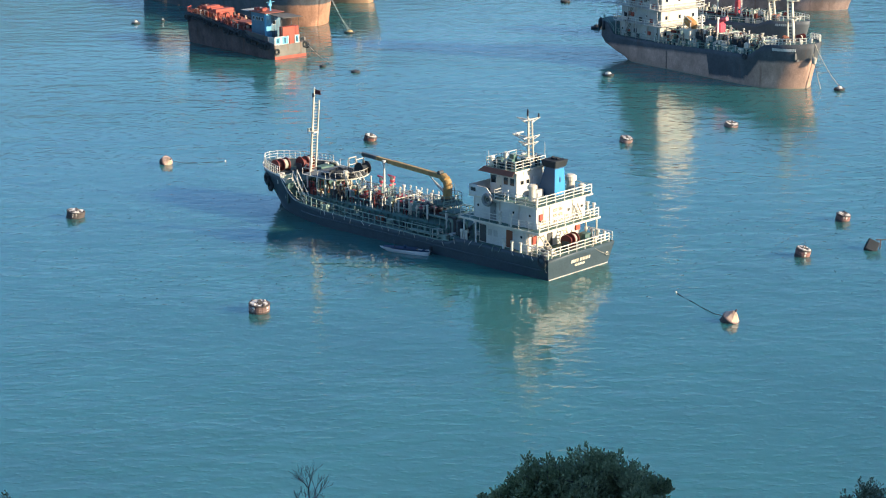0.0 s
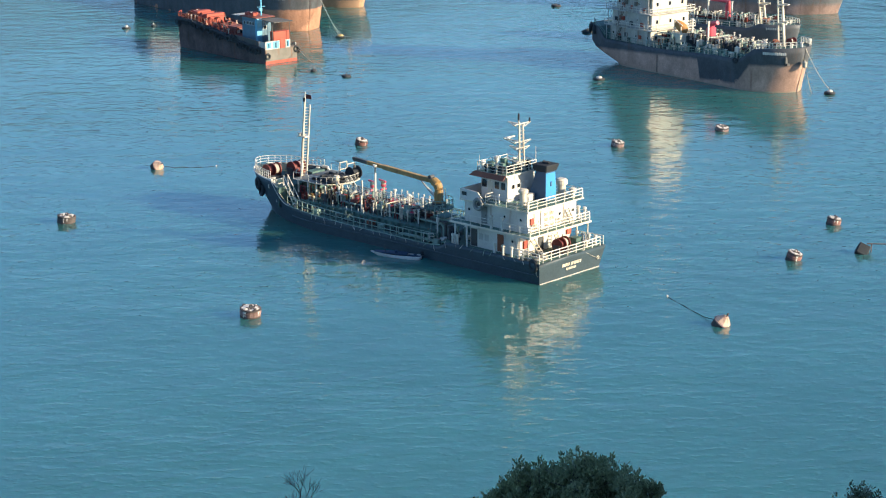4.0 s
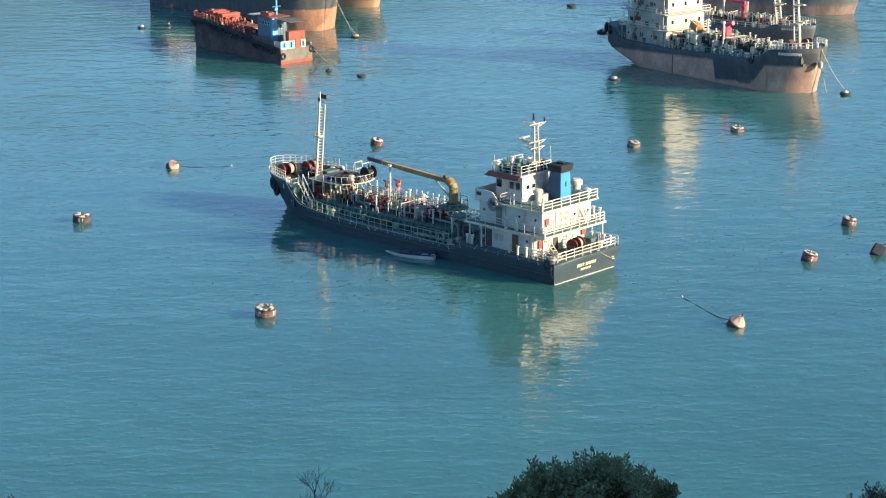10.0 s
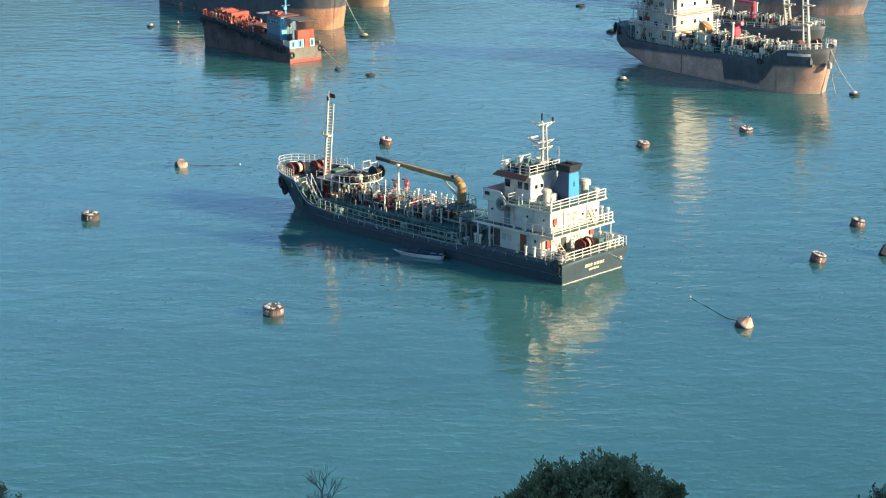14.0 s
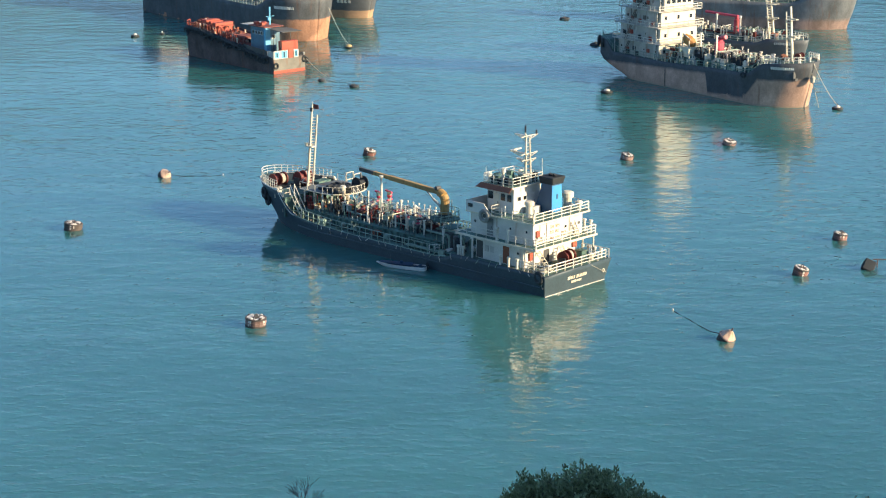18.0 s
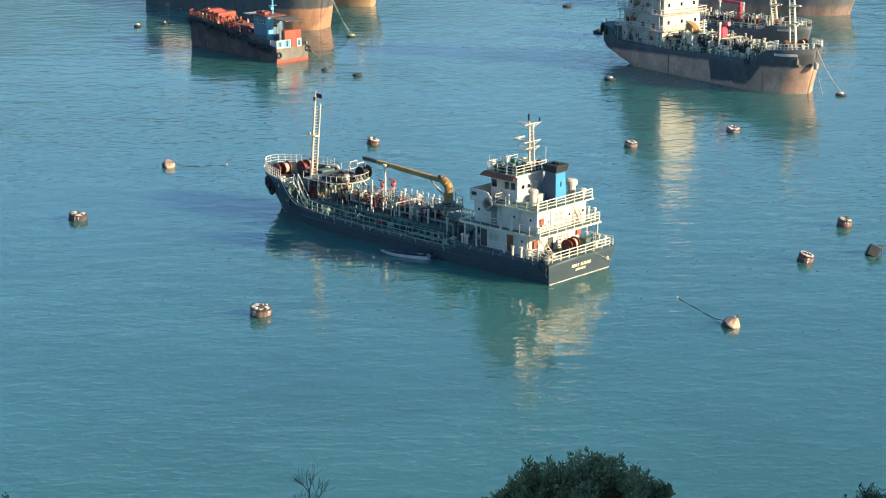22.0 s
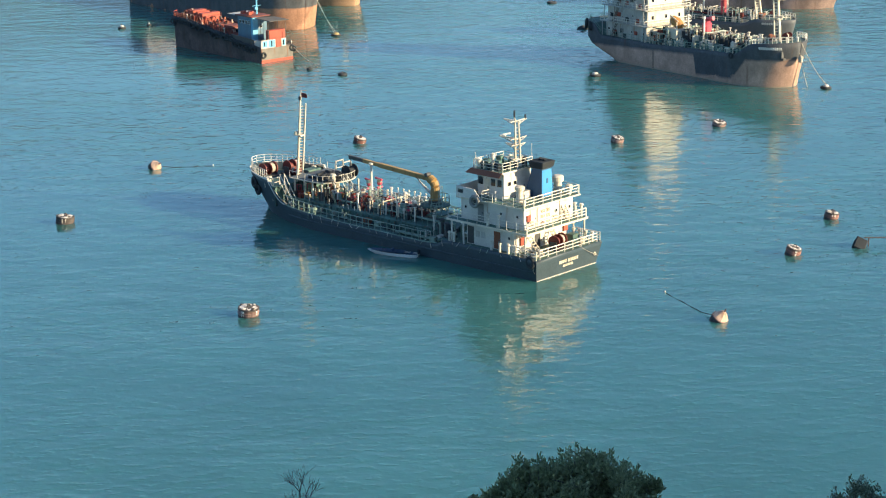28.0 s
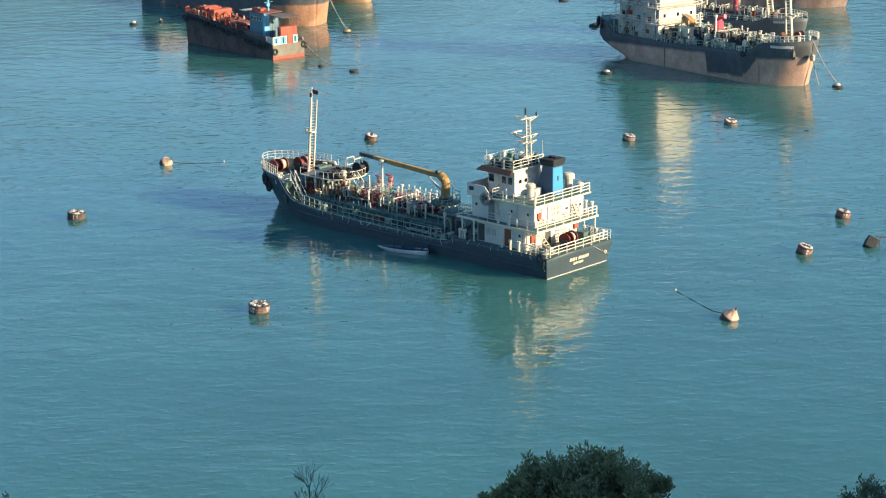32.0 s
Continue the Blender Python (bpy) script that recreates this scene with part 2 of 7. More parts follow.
MID_RUST = paint("rust_red_steel", (0.25, 0.135, 0.115), 0.85, rust=0.6, rust_color=(0.09, 0.05, 0.044), vary=0.4)
RED_RUST = paint("red_brown_rust", (0.17, 0.075, 0.06), 0.85, rust=0.7, rust_color=(0.06, 0.04, 0.038), vary=0.4)
GREY_BUOY = paint("dark_rusty_steel", (0.085, 0.072, 0.067), 0.8, rust=0.6, rust_color=(0.045, 0.035, 0.034), vary=0.4)
GUANO = paint("white_bird_droppings", (0.72, 0.68, 0.62), 0.9, rust=0.55, rust_color=(0.15, 0.09, 0.06), vary=0.3, streak=False)
PALE_RUST = paint("pale_salmon_paint", (0.66, 0.47, 0.35), 0.8, rust=0.9, rust_color=(0.24, 0.15, 0.11), vary=0.35)
BOAT_BLUE = paint("faded_blue_boat_paint", (0.022, 0.055, 0.11), 0.6, rust=0.15, vary=0.3)
CABIN_BLUE = paint("cabin_blue_paint", (0.10, 0.195, 0.265), 0.55, rust=0.2, vary=0.25)
SKY_BLUE = paint("light_blue_paint", (0.13, 0.42, 0.62), 0.55, rust=0.15, vary=0.2)
RED_DECK = paint("red_oxide_deck", (0.24, 0.075, 0.055), 0.75, rust=0.3, vary=0.35, streak=False)
OLD_WHITE = paint("aged_white_paint", (0.50, 0.485, 0.44), 0.55, rust=0.45, rust_color=(0.26, 0.17, 0.11), vary=0.28)
GREY_WHITE = paint("grey_white_paint", (0.50, 0.49, 0.45), 0.6, rust=0.35, vary=0.25)
# Brighter copy of the house paint, for the face that the sun strikes.
SUNLIT_CREAM = paint("warm_cream_paint", (0.64, 0.59, 0.47), 0.5, rust=0.25, rust_color=(0.36, 0.24, 0.12), vary=0.15)
OLD_CREAM = paint("yellowed_cream_paint", (0.72, 0.65, 0.50), 0.55, rust=0.3, rust_color=(0.28, 0.17, 0.09), vary=0.2)
TAN = paint("grey_tan_paint", (0.18, 0.17, 0.145), 0.7, rust=0.4, vary=0.3)
CANVAS = paint("weathered_grey_canvas", (0.11, 0.105, 0.095), 0.9, rust=0.2, vary=0.3)
BARK = plain("grey_brown_bark", (0.085, 0.08, 0.076), 0.9)
LEAF = leaf_mat("dark_green_leaves", (0.29, 0.34, 0.19), (0.39, 0.43, 0.24))
LEAF_PALE = leaf_mat("grey_green_leaves", (0.17, 0.21, 0.14), (0.26, 0.28, 0.18))
LEAF_YELLOW = leaf_mat("olive_green_leaves", (0.20, 0.21, 0.10), (0.28, 0.28, 0.13))


# ---- mesh helpers ----
class Shape:
    """Collects vertices and faces of one mesh."""

    def __init__(self):
        self.v, self.f = [], []

    def add(self, verts, faces):
        k = len(self.v)
        self.v.extend(verts)
        self.f.extend(tuple(i + k for i in f) for f in faces)
        return self

    def box(self, x0, x1, y0, y1, z0, z1):
        vs = [(x, y, z) for z in (z0, z1) for y in (y0, y1) for x in (x0, x1)]
        return self.add(vs, [(0, 2, 3, 1), (4, 5, 7, 6), (0, 1, 5, 4), (2, 6, 7, 3), (0, 4, 6, 2), (1, 3, 7, 5)])

    def beam(self, a, b, r, n=6, r2=None, cap=True):
        a, b = Vector(a), Vector(b)
        d = (b - a).normalized()
        x = d.cross(Vector((0, 0, 1)) if abs(d.z) < 0.9 else Vector((1, 0, 0))).normalized()
        y = d.cross(x)
        r2 = r if r2 is None else r2
        ring = [(math.cos(2 * math.pi * i / n), math.sin(2 * math.pi * i / n)) for i in range(n)]
        vs = [tuple(a + (x * c + y * s) * r) for c, s in ring] + [tuple(b + (x * c + y * s) * r2) for c, s in ring]
        fs = [(i, (i + 1) % n, n + (i + 1) % n, n + i) for i in range(n)]
        if cap:
            fs += [tuple(range(n))[::-1], tuple(range(n, 2 * n))]
        return self.add(vs, fs)

    def pipe(self, pts, r, n=6):
        """One continuous tube along pts."""
        p = [Vector(q) for q in pts]
        vs, fs = [], []
        for i, q in enumerate(p):
            d = (p[min(i + 1, len(p) - 1)] - p[max(i - 1, 0)])
            if d.length < 1e-6:
                d = p[i] - p[i - 1]
            d.normalize()
            x = d.cross(Vector((0, 0, 1)) if abs(d.z) < 0.9 else Vector((1, 0, 0.01))).normalized()
            y = d.cross(x)
            vs += [tuple(q + (x * math.cos(2 * math.pi * k / n) + y * math.sin(2 * math.pi * k / n)) * r) for k in range(n)]
        for i in range(len(p) - 1):
            for k in range(n):
                fs.append((i * n + k, i * n + (k + 1) % n, (i + 1) * n + (k + 1) % n, (i + 1) * n + k))
        fs += [tuple(range(n))[::-1], tuple(range((len(p) - 1) * n, len(p) * n))]
        return self.add(vs, fs)

    def prism(self, poly, z0, z1):
        n = len(poly)
        vs = [(x, y, z0) for x, y in poly] + [(x, y, z1) for x, y in poly]
        fs = [(i, (i + 1) % n, n + (i + 1) % n, n + i) for i in range(n)]
        return self.add(vs, fs + [tuple(range(n))[::-1], tuple(range(n, 2 * n))])

    def lathe(self, profile, n=16, at=(0, 0, 0), axis=None):
        m = Matrix.Translation(at) @ (axis.to_matrix().to_4x4() if axis else Matrix())
        vs, fs = [], []
        for r, z in profile:
            for i in range(n):
                a = 2 * math.pi * i / n
                vs.append(tuple(m @ Vector((r * math.cos(a), r * math.sin(a), z))))
        for k in range(len(profile) - 1):
            for i in range(n):
                j = (i + 1) % n
                fs.append((k * n + i, k * n + j, (k + 1) * n + j, (k + 1) * n + i))
        fs.append(tuple(range(n))[::-1])
        fs.append(tuple(range((len(profile) - 1) * n, len(profile) * n)))
        return self.add(vs, fs)

    def ring(self, at, normal, big, small, n=18, k=8):
        """A torus: a tyre or a ring."""
        q = Vector(normal).to_track_quat("Z", "Y").to_matrix()
        vs, fs = [], []
        for i in range(n):
            a = 2 * math.pi * i / n
            for j in range(k):
                c = 2 * math.pi * j / k
                p = Vector(((big + small * math.cos(c)) * math.cos(a), (big + small * math.cos(c)) * math.sin(a), small * math.sin(c)))
                vs.append(tuple(q @ p + Vector(at)))
        for i in range(n):
            for j in range(k):
                fs.append((i * k + j, ((i + 1) % n) * k + j, ((i + 1) % n) * k + (j + 1) % k, i * k + (j + 1) % k))
        return self.add(vs, fs)

    def mesh(self, name, bevel=0.0, smooth=False):
        me = bpy.data.meshes.new(name)
        me.from_pydata(self.v, [], self.f)
        bm = bmesh.new()
        bm.from_mesh(me)
        bmesh.ops.recalc_face_normals(bm, faces=bm.faces)
        if bevel > 0:
            sharp = [e for e in bm.edges if len(e.link_faces) == 2 and e.calc_face_angle(0) > 0.6]
            bmesh.ops.bevel(bm, geom=sharp, offset=bevel, segments=1, affect="EDGES", clamp_overlap=True)
        bm.to_mesh(me)
        bm.free()
        if smooth:
            me.polygons.foreach_set("use_smooth", [True] * len(me.polygons))
        return me


def part(name, shape, material, parent=None, label="", at=None, bevel=0.0, smooth=False):
    """One mesh object under a thing or a part."""
    me = shape if isinstance(shape, bpy.types.Mesh) else shape.mesh(name, bevel, smooth)
    if not me.materials:
        me.materials.append(material)
    ob = new(name, me)
    ob.parent = parent
    if at is not None:
        ob.matrix_basis = at
    if label:
        tagged(ob, label)
    return ob


def thing(name, m, label, category, group=""):
    ob = new(name)
    ob.empty_display_size = 0.5
    ob.matrix_basis = m
    return tagged(ob, label, category, group)


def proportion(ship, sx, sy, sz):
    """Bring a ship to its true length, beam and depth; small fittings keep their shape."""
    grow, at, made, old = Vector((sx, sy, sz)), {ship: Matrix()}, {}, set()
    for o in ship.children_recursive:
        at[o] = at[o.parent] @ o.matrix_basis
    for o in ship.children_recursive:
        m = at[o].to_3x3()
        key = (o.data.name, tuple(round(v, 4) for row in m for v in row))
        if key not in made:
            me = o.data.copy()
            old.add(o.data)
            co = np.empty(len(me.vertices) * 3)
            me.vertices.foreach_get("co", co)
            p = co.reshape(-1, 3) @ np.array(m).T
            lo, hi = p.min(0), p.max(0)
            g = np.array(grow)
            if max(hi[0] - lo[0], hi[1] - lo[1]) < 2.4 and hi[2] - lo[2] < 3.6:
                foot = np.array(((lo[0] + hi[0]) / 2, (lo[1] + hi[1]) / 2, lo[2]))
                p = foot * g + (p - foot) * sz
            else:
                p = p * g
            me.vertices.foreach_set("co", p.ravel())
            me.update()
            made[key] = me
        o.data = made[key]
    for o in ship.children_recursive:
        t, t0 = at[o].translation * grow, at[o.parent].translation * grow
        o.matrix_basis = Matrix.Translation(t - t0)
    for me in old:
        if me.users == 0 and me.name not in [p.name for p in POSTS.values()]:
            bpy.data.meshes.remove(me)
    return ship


POSTS = {}


def rails(parent, pts, material, height=1.0, bars=3, step=1.6, r=0.03, name="railing", close=False, label=""):
    """A guard rail along pts: its bars in one mesh, each stanchion a part of it."""
    sh = Shape()
    line = list(pts) + ([pts[0]] if close else [])
    for k in range(bars):
        h = height * (k + 1) / bars
        sh.pipe([(x, y, z + h) for x, y, z in line], r if k < bars - 1 else r * 1.25, 5)
    rl = part(name, sh, material, parent, label)
    key = (round(height, 2), r, material.name)
    if key not in POSTS:
        POSTS[key] = Shape().beam((0, 0, 0), (0, 0, height), r * 1.2, 6).mesh("stanchion")
        POSTS[key].materials.append(material)
    for a, b in zip(line, line[1:]):
        a, b = Vector(a), Vector(b)
        n = max(1, round((b - a).length / step))
        for i in range(n):
            part("stanchion", POSTS[key], material, rl, at=Matrix.Translation(a.lerp(b, i / n)))
    part("stanchion", POSTS[key], material, rl, at=Matrix.Translation(line[-1]))
    return rl


def window(parent, at, w, h, round_=False):
    """Framed pane set on a wall; at: a pose whose z points out of the wall, y up."""
    fr = Shape()
    t = 0.06
    if round_:
        fr.ring((0, 0, 0.01), (0, 0, 1), w / 2, 0.05, 14, 6)
        pane = Shape().lathe([(w / 2, -0.01), (w / 2, 0.012)], 14)
    else:
        fr.box(-w / 2 - t, w / 2 + t, h / 2, h / 2 + t, -0.01, 0.05).box(-w / 2 - t, w / 2 + t, -h / 2 - t, -h / 2, -0.01, 0.05)
        fr.box(-w / 2 - t, -w / 2, -h / 2, h / 2, -0.01, 0.05).box(w / 2, w / 2 + t, -h / 2, h / 2, -0.01, 0.05)
        pane = Shape().box(-w / 2, w / 2, -h / 2, h / 2, -0.01, 0.012)
    f = part("window", fr, WHITE, parent, at=at)
    part("pane", pane, GLASS, f, "dark window glass")
    return f


def door(parent, at, w, h, material, label=""):
    """Steel door with a raised sill frame; at: pose with z out of the wall, y up, origin at the sill's middle."""
    sh = Shape().box(-w / 2, w / 2, 0.1, h, -0.01, 0.05)
    d = part("door", sh, material, parent, label, at, 0.012)
    part("handle", Shape().box(w / 2 - 0.16, w / 2 - 0.1, h * 0.48, h * 0.58, 0.05, 0.1), STEEL, d)
    return d


def face(x, y, z, dirn):
    """Pose on a wall facing dirn: 'x', '-x', 'y' or '-y'; its z points out, its y up."""
    rz = {"x": 90, "-x": -90, "y": 180, "-y": 0}[dirn]
    return pose(x, y, z, 90, 0, rz)


def smooth_step(a, b, x):
    t = min(1.0, max(0.0, (x - a) / (b - a)))
    return t * t * (3 - 2 * t)


class HullForm:
    """A ship's form: x forward from the stern, y to port, z up from the water."""

    def __init__(self, length, beam, sheer, rake=2.0, counter=0.0, keel=-2.0, full=2.3, fine=1.5, taper=0.66, stern=0.96, back=0.0, round_stern=0.0, tuck=0.0, splay=0.0):
        self.L, self.B, self.sheer, self.rake, self.counter, self.keel = length, beam, sheer, rake, counter, keel
        self.full, self.fine, self.taper, self.stern, self.back, self.round_stern = full, fine, taper, stern, back, round_stern
        self.tuck, self.splay = tuck, splay

    def ends(self, z):
        top = max(0.1, self.sheer(self.L))
        f = max(0.0, min(1.0, z / top))
        fore = self.L - self.rake * (1 - f) ** 1.3
        aft = self.back + self.counter * max(0.0, 1 - max(0.0, z) / 3.4) ** 1.3 if self.counter else self.back + 0.1 * (1 - f) + self.tuck * (1 - min(1.0, max(0.0, z) / 2.3))
        return aft, fore

    def half(self, x, z):
        aft, fore = self.ends(z)
        s = (x - aft) / (fore - aft)
        s = min(1.0, max(0.0, s))
        top = max(0.5, self.sheer(self.L))
        f = min(1.0, max(0.0, z / top))
        e = self.fine + (self.full - self.fine) * f
        h = 1.0
        if s > self.taper:
            q = (s - self.taper) / (1 - self.taper)
            h = max(0.0, 1 - q ** e) ** (0.75 - 0.15 * f)
        if s < 0.12:
            q = 1 - s / 0.12
            h *= self.stern + (1 - self.stern) * (1 - q * q)
            h *= 1 + self.splay * q * (min(1.0, max(0.0, z) / 2.3) - 0.5)
            if self.round_stern:
                h *= math.sqrt(max(0.02, 1 - (q * self.round_stern) ** 2.6))
        flare = 1.0 if z > 0 else 1.0 - 0.06 * (z / self.keel) ** 2
        return self.B / 2 * h * flare * (1.0 + 0.02 * f)

    def shell(self, nx=90, nz=9):
        """Both sides, bottom edge to sheer line, closed at stem and stern."""
        vs, fs = [], []
        cols = []
        for i in range(nx + 1):
            s = i / nx
            s = s if s < 0.6 else 0.6 + 0.4 * (1 - (1 - (s - 0.6) / 0.4) ** 1.7)
            x_deck = self.back + s * (self.L - self.back)
            top = self.sheer(x_deck)
            col = []
            for k in range(nz + 1):
                z = self.keel + (top - self.keel) * k / nz
                aft, fore = self.ends(z)
                x = aft + s * (fore - aft)
                col.append((x, self.half(x, z), z))
            cols.append(col)
        for side in (1, -1):
            base = len(vs)
            for col in cols:
                vs.extend((x, y * side, z) for x, y, z in col)
            for i in range(nx):
                for k in range(nz):
                    a = base + i * (nz + 1) + k
                    fs.append((a, a + nz + 1, a + nz + 2, a + 1))
        n1 = len(cols) * (nz + 1)
        for k in range(nz):
            fs.append((k, k + 1, n1 + k + 1, n1 + k))
        return Shape().add(vs, fs)

    def deck(self, x0, x1, z, n=40, inset=0.06, thick=0.12):
        port = []
        for i in range(n + 1):
            x = x0 + (x1 - x0) * i / n
            port.append((x, max(0.02, self.half(x, z) - inset)))
        poly = port + [(x, -y) for x, y in reversed(port)]
        vs, fs = [], []
        for x, y in port:
            vs += [(x, y, z), (x, -y, z), (x, y, z - thick), (x, -y, z - thick)]
        for i in range(n):
            a, b = 4 * i, 4 * i + 4
            fs += [(a, b, b + 1, a + 1), (a + 2, a + 3, b + 3, b + 2), (a, a + 2, b + 2, b), (a + 1, b + 1, b + 3, a + 3)]
        fs += [(0, 1, 3, 2), (4 * n, 4 * n + 2, 4 * n + 3, 4 * n + 1)]
        return Shape().add(vs, fs)

    def edge(self, x0, x1, n, side, inset=0.12, dz=0.0):
        pts = []
        for i in range(n + 1):
            x = x0 + (x1 - x0) * i / n
            z = self.sheer(x)
            pts.append((x, side * max(0.02, self.half(x, z) - inset), z + dz))
        return pts


def add_hull(ship, form, material, label, nx=90, nz=9, thick=0.1):
    h = part("hull", form.shell(nx, nz), material, ship, label, smooth=False)
    me = h.data
    me.polygons.foreach_set("use_smooth", [True] * len(me.polygons))
    me.set_sharp_from_angle(angle=radians(35))
    md = h.modifiers.new("plate", "SOLIDIFY")
    md.thickness, md.offset = thick, -1.0
    return h


def tyre(parent, at, normal, big=0.42, small=0.17, name="tyre_fender", label=""):
    return part(name, Shape().ring((0, 0, 0), normal, big, small, 18, 8), RUBBER, parent, label, Matrix.Translation(at), smooth=True)


def winch(parent, at, turn, drum=MAROON, size=1.0, flange=MAROON):
    """Anchor or mooring winch: frame with side plates, drum with rope and two flanges."""
    base = Shape().box(-0.7, 0.7, -0.9, 0.9, 0, 0.12).box(-0.35, 0.35, -0.86, -0.76, 0.1, 0.75).box(-0.35, 0.35, 0.76, 0.86, 0.1, 0.75)
    w = part("winch", base, STEEL, parent, "", at @ pose(0, 0, 0, 0, 0, turn) @ Matrix.Scale(size, 4))
    ax = Vector((0, 1, 0)).to_track_quat("Z", "Y")
    part("drum", Shape().lathe([(0.3, -0.7), (0.3, 0.7)], 16, (0, 0, 0.75), ax), drum, w)
    for y in (-0.7, 0.0, 0.7):
        part("flange", Shape().lathe([(0.58, -0.05), (0.58, 0.05)], 20, (0, y, 0.75), ax), flange, w)
    part("rope_coil", Shape().lathe([(0.34, -0.6), (0.45, -0.55), (0.45, -0.1), (0.34, -0.06)], 16, (0, 0, 0.75), ax), ROPE, w)
    return w


def text_bars(parent, origin, ux, uz, length, height, n, material):
    """Unreadable lettering as a row of plain bars, each one a separate raised block."""
    ux, uz = Vector(ux), Vector(uz)
    out = ux.cross(uz).normalized()
    w = length / n
    for i in range(n):
        if n > 9 and i == n * 4 // 9:
            continue
        a = Vector(origin) + ux * (i * w)
        b = a + ux * (w * (0.78, 0.6, 0.72, 0.5)[i % 4])
        vs = [tuple(p + q + o) for o in (out * -0.02, out * 0.025) for q in (uz * 0, uz * height) for p in (a, b)]
        sh = Shape().add(vs, [(0, 2, 3, 1), (4, 5, 7, 6), (0, 1, 5, 4), (2, 6, 7, 3), (0, 4, 6, 2), (1, 3, 7, 5)])
        part("letter_bar", sh, material, parent)


def side_bars(parent, form, side, x0, x1, z, height, n, material):
    """Unreadable lettering on a ship's side as plain bars that follow the plating."""
    w = (x1 - x0) / n
    for i in range(n):
        a, b = x0 + i * w, x0 + (i + 0.72) * w
        pts = [(x, side * (form.half(x, zz) + o), zz) for o in (-0.03, 0.05) for zz in (z, z + height) for x in (a, b)]
        part("letter_bar", Shape().add(pts, [(0, 2, 3, 1), (4, 5, 7, 6), (0, 1, 5, 4), (2, 6, 7, 3), (0, 4, 6, 2), (1, 3, 7, 5)]), material, parent)


# ---- sea and land ----
def build_ground():
    sea = Shape()
    e, n = 3500.0, 28
    vs = [(-e + 2 * e * i / n, -e + 2 * e * j / n, 0.0) for j in range(n + 1) for i in range(n + 1)]
    fs = [(j * (n + 1) + i, j * (n + 1) + i + 1, (j + 1) * (n + 1) + i + 1, (j + 1) * (n + 1) + i) for j in range(n) for i in range(n)]
    sea.add(vs, fs)
    water = part("water", sea, WATER)
    tagged(water, "rippled blue-green harbour water", "water", kind="structure")
    land = Shape()
    xs, ys = [-200 + 400 * i / 64 for i in range(65)], [-140 + 250 * j / 60 for j in range(61)]
    vs = []
    for y in ys:
        for x in xs:
            h = 36.0 - 0.20 * max(y, -50) - 24.0 * smooth_step(48, 108, y)
            h += 0.12 * max(0.0, -y - 5)
            # Unseen knoll, added to block the sun from the trees on the slope.
            h += 35.0 * math.exp(-((x - 65) / 18) ** 2 - ((y - 34) / 30) ** 2)
            h += 1.1 * noise.noise(Vector((x * 0.05, y * 0.05, 3.0))) + 0.35 * noise.noise(Vector((x * 0.2, y * 0.2, 7.0)))
            h -= 6.0 * smooth_step(96, 106, y)
            vs.append((x, y, h))
    w = len(xs)
    fs = [(j * w + i, j * w + i + 1, (j + 1) * w + i + 1, (j + 1) * w + i) for j in range(len(ys) - 1) for i in range(w - 1)]
    land.add(vs, fs)
    ground = part("ground", land, SOIL, smooth=True)
    tagged(ground, "sloping hillside of soil and scrub above the shore, with an added sun-blocking knoll", "ground", kind="structure")
    return water


def build_backdrop():
    """Hazy far-shore hills, unseen above the view, added to darken what the water reflects."""
    sh = Shape()
    n, rows = 160, 8
    vs = []
    for i in range(n + 1):
        a = radians(-75 + 150 * i / n)
        h = 350 + 120 * math.exp(-((-75 + 150 * i / n + 15) / 8) ** 2) + 90 * math.exp(-((-75 + 150 * i / n - 11) / 7) ** 2) + 110 * noise.noise(Vector((i * 0.06, 1.7, 0))) + 60 * noise.noise(Vector((i * 0.21, 5.1, 0)))
        for k in range(rows + 1):
            t = k / rows
            r = 2500 + 700 * t + 60 * noise.noise(Vector((i * 0.15, t * 3, 2)))
            vs.append((r * math.sin(a), r * math.cos(a), -3 + (h + 25 * noise.noise(Vector((i * 0.3, t * 4, 9)))) * math.sin(t * math.pi / 2) ** 0.8 if k else -3))
    fs = [(i * (rows + 1) + k, (i + 1) * (rows + 1) + k, (i + 1) * (rows + 1) + k + 1, i * (rows + 1) + k + 1) for i in range(n) for k in range(rows)]
    sh.add(vs, fs)
    tagged(part("backdrop", sh, HILL, smooth=True), "unseen hazy far hills, added to darken the water's reflection", "hills", kind="structure")


build_backdrop()
WATER_OB = build_ground()


# ---- the bunker tanker at the centre ----
TANKER_POSE = pose(14.42, 196.67, 0, 0, 0, 136.3)


def tanker_sheer(x):
    poop = 2.3
    mid = 1.62 + 0.45 * max(0.0, (x - 26) / 14) ** 2
    z = poop + (mid - poop) * smooth_step(13.6, 15.2, x)
    return z + (4.45 + 0.02 * max(0, x - 42) - mid) * min(1.0, max(0.0, (x - 39.7) / 2.9)) ** 2.2


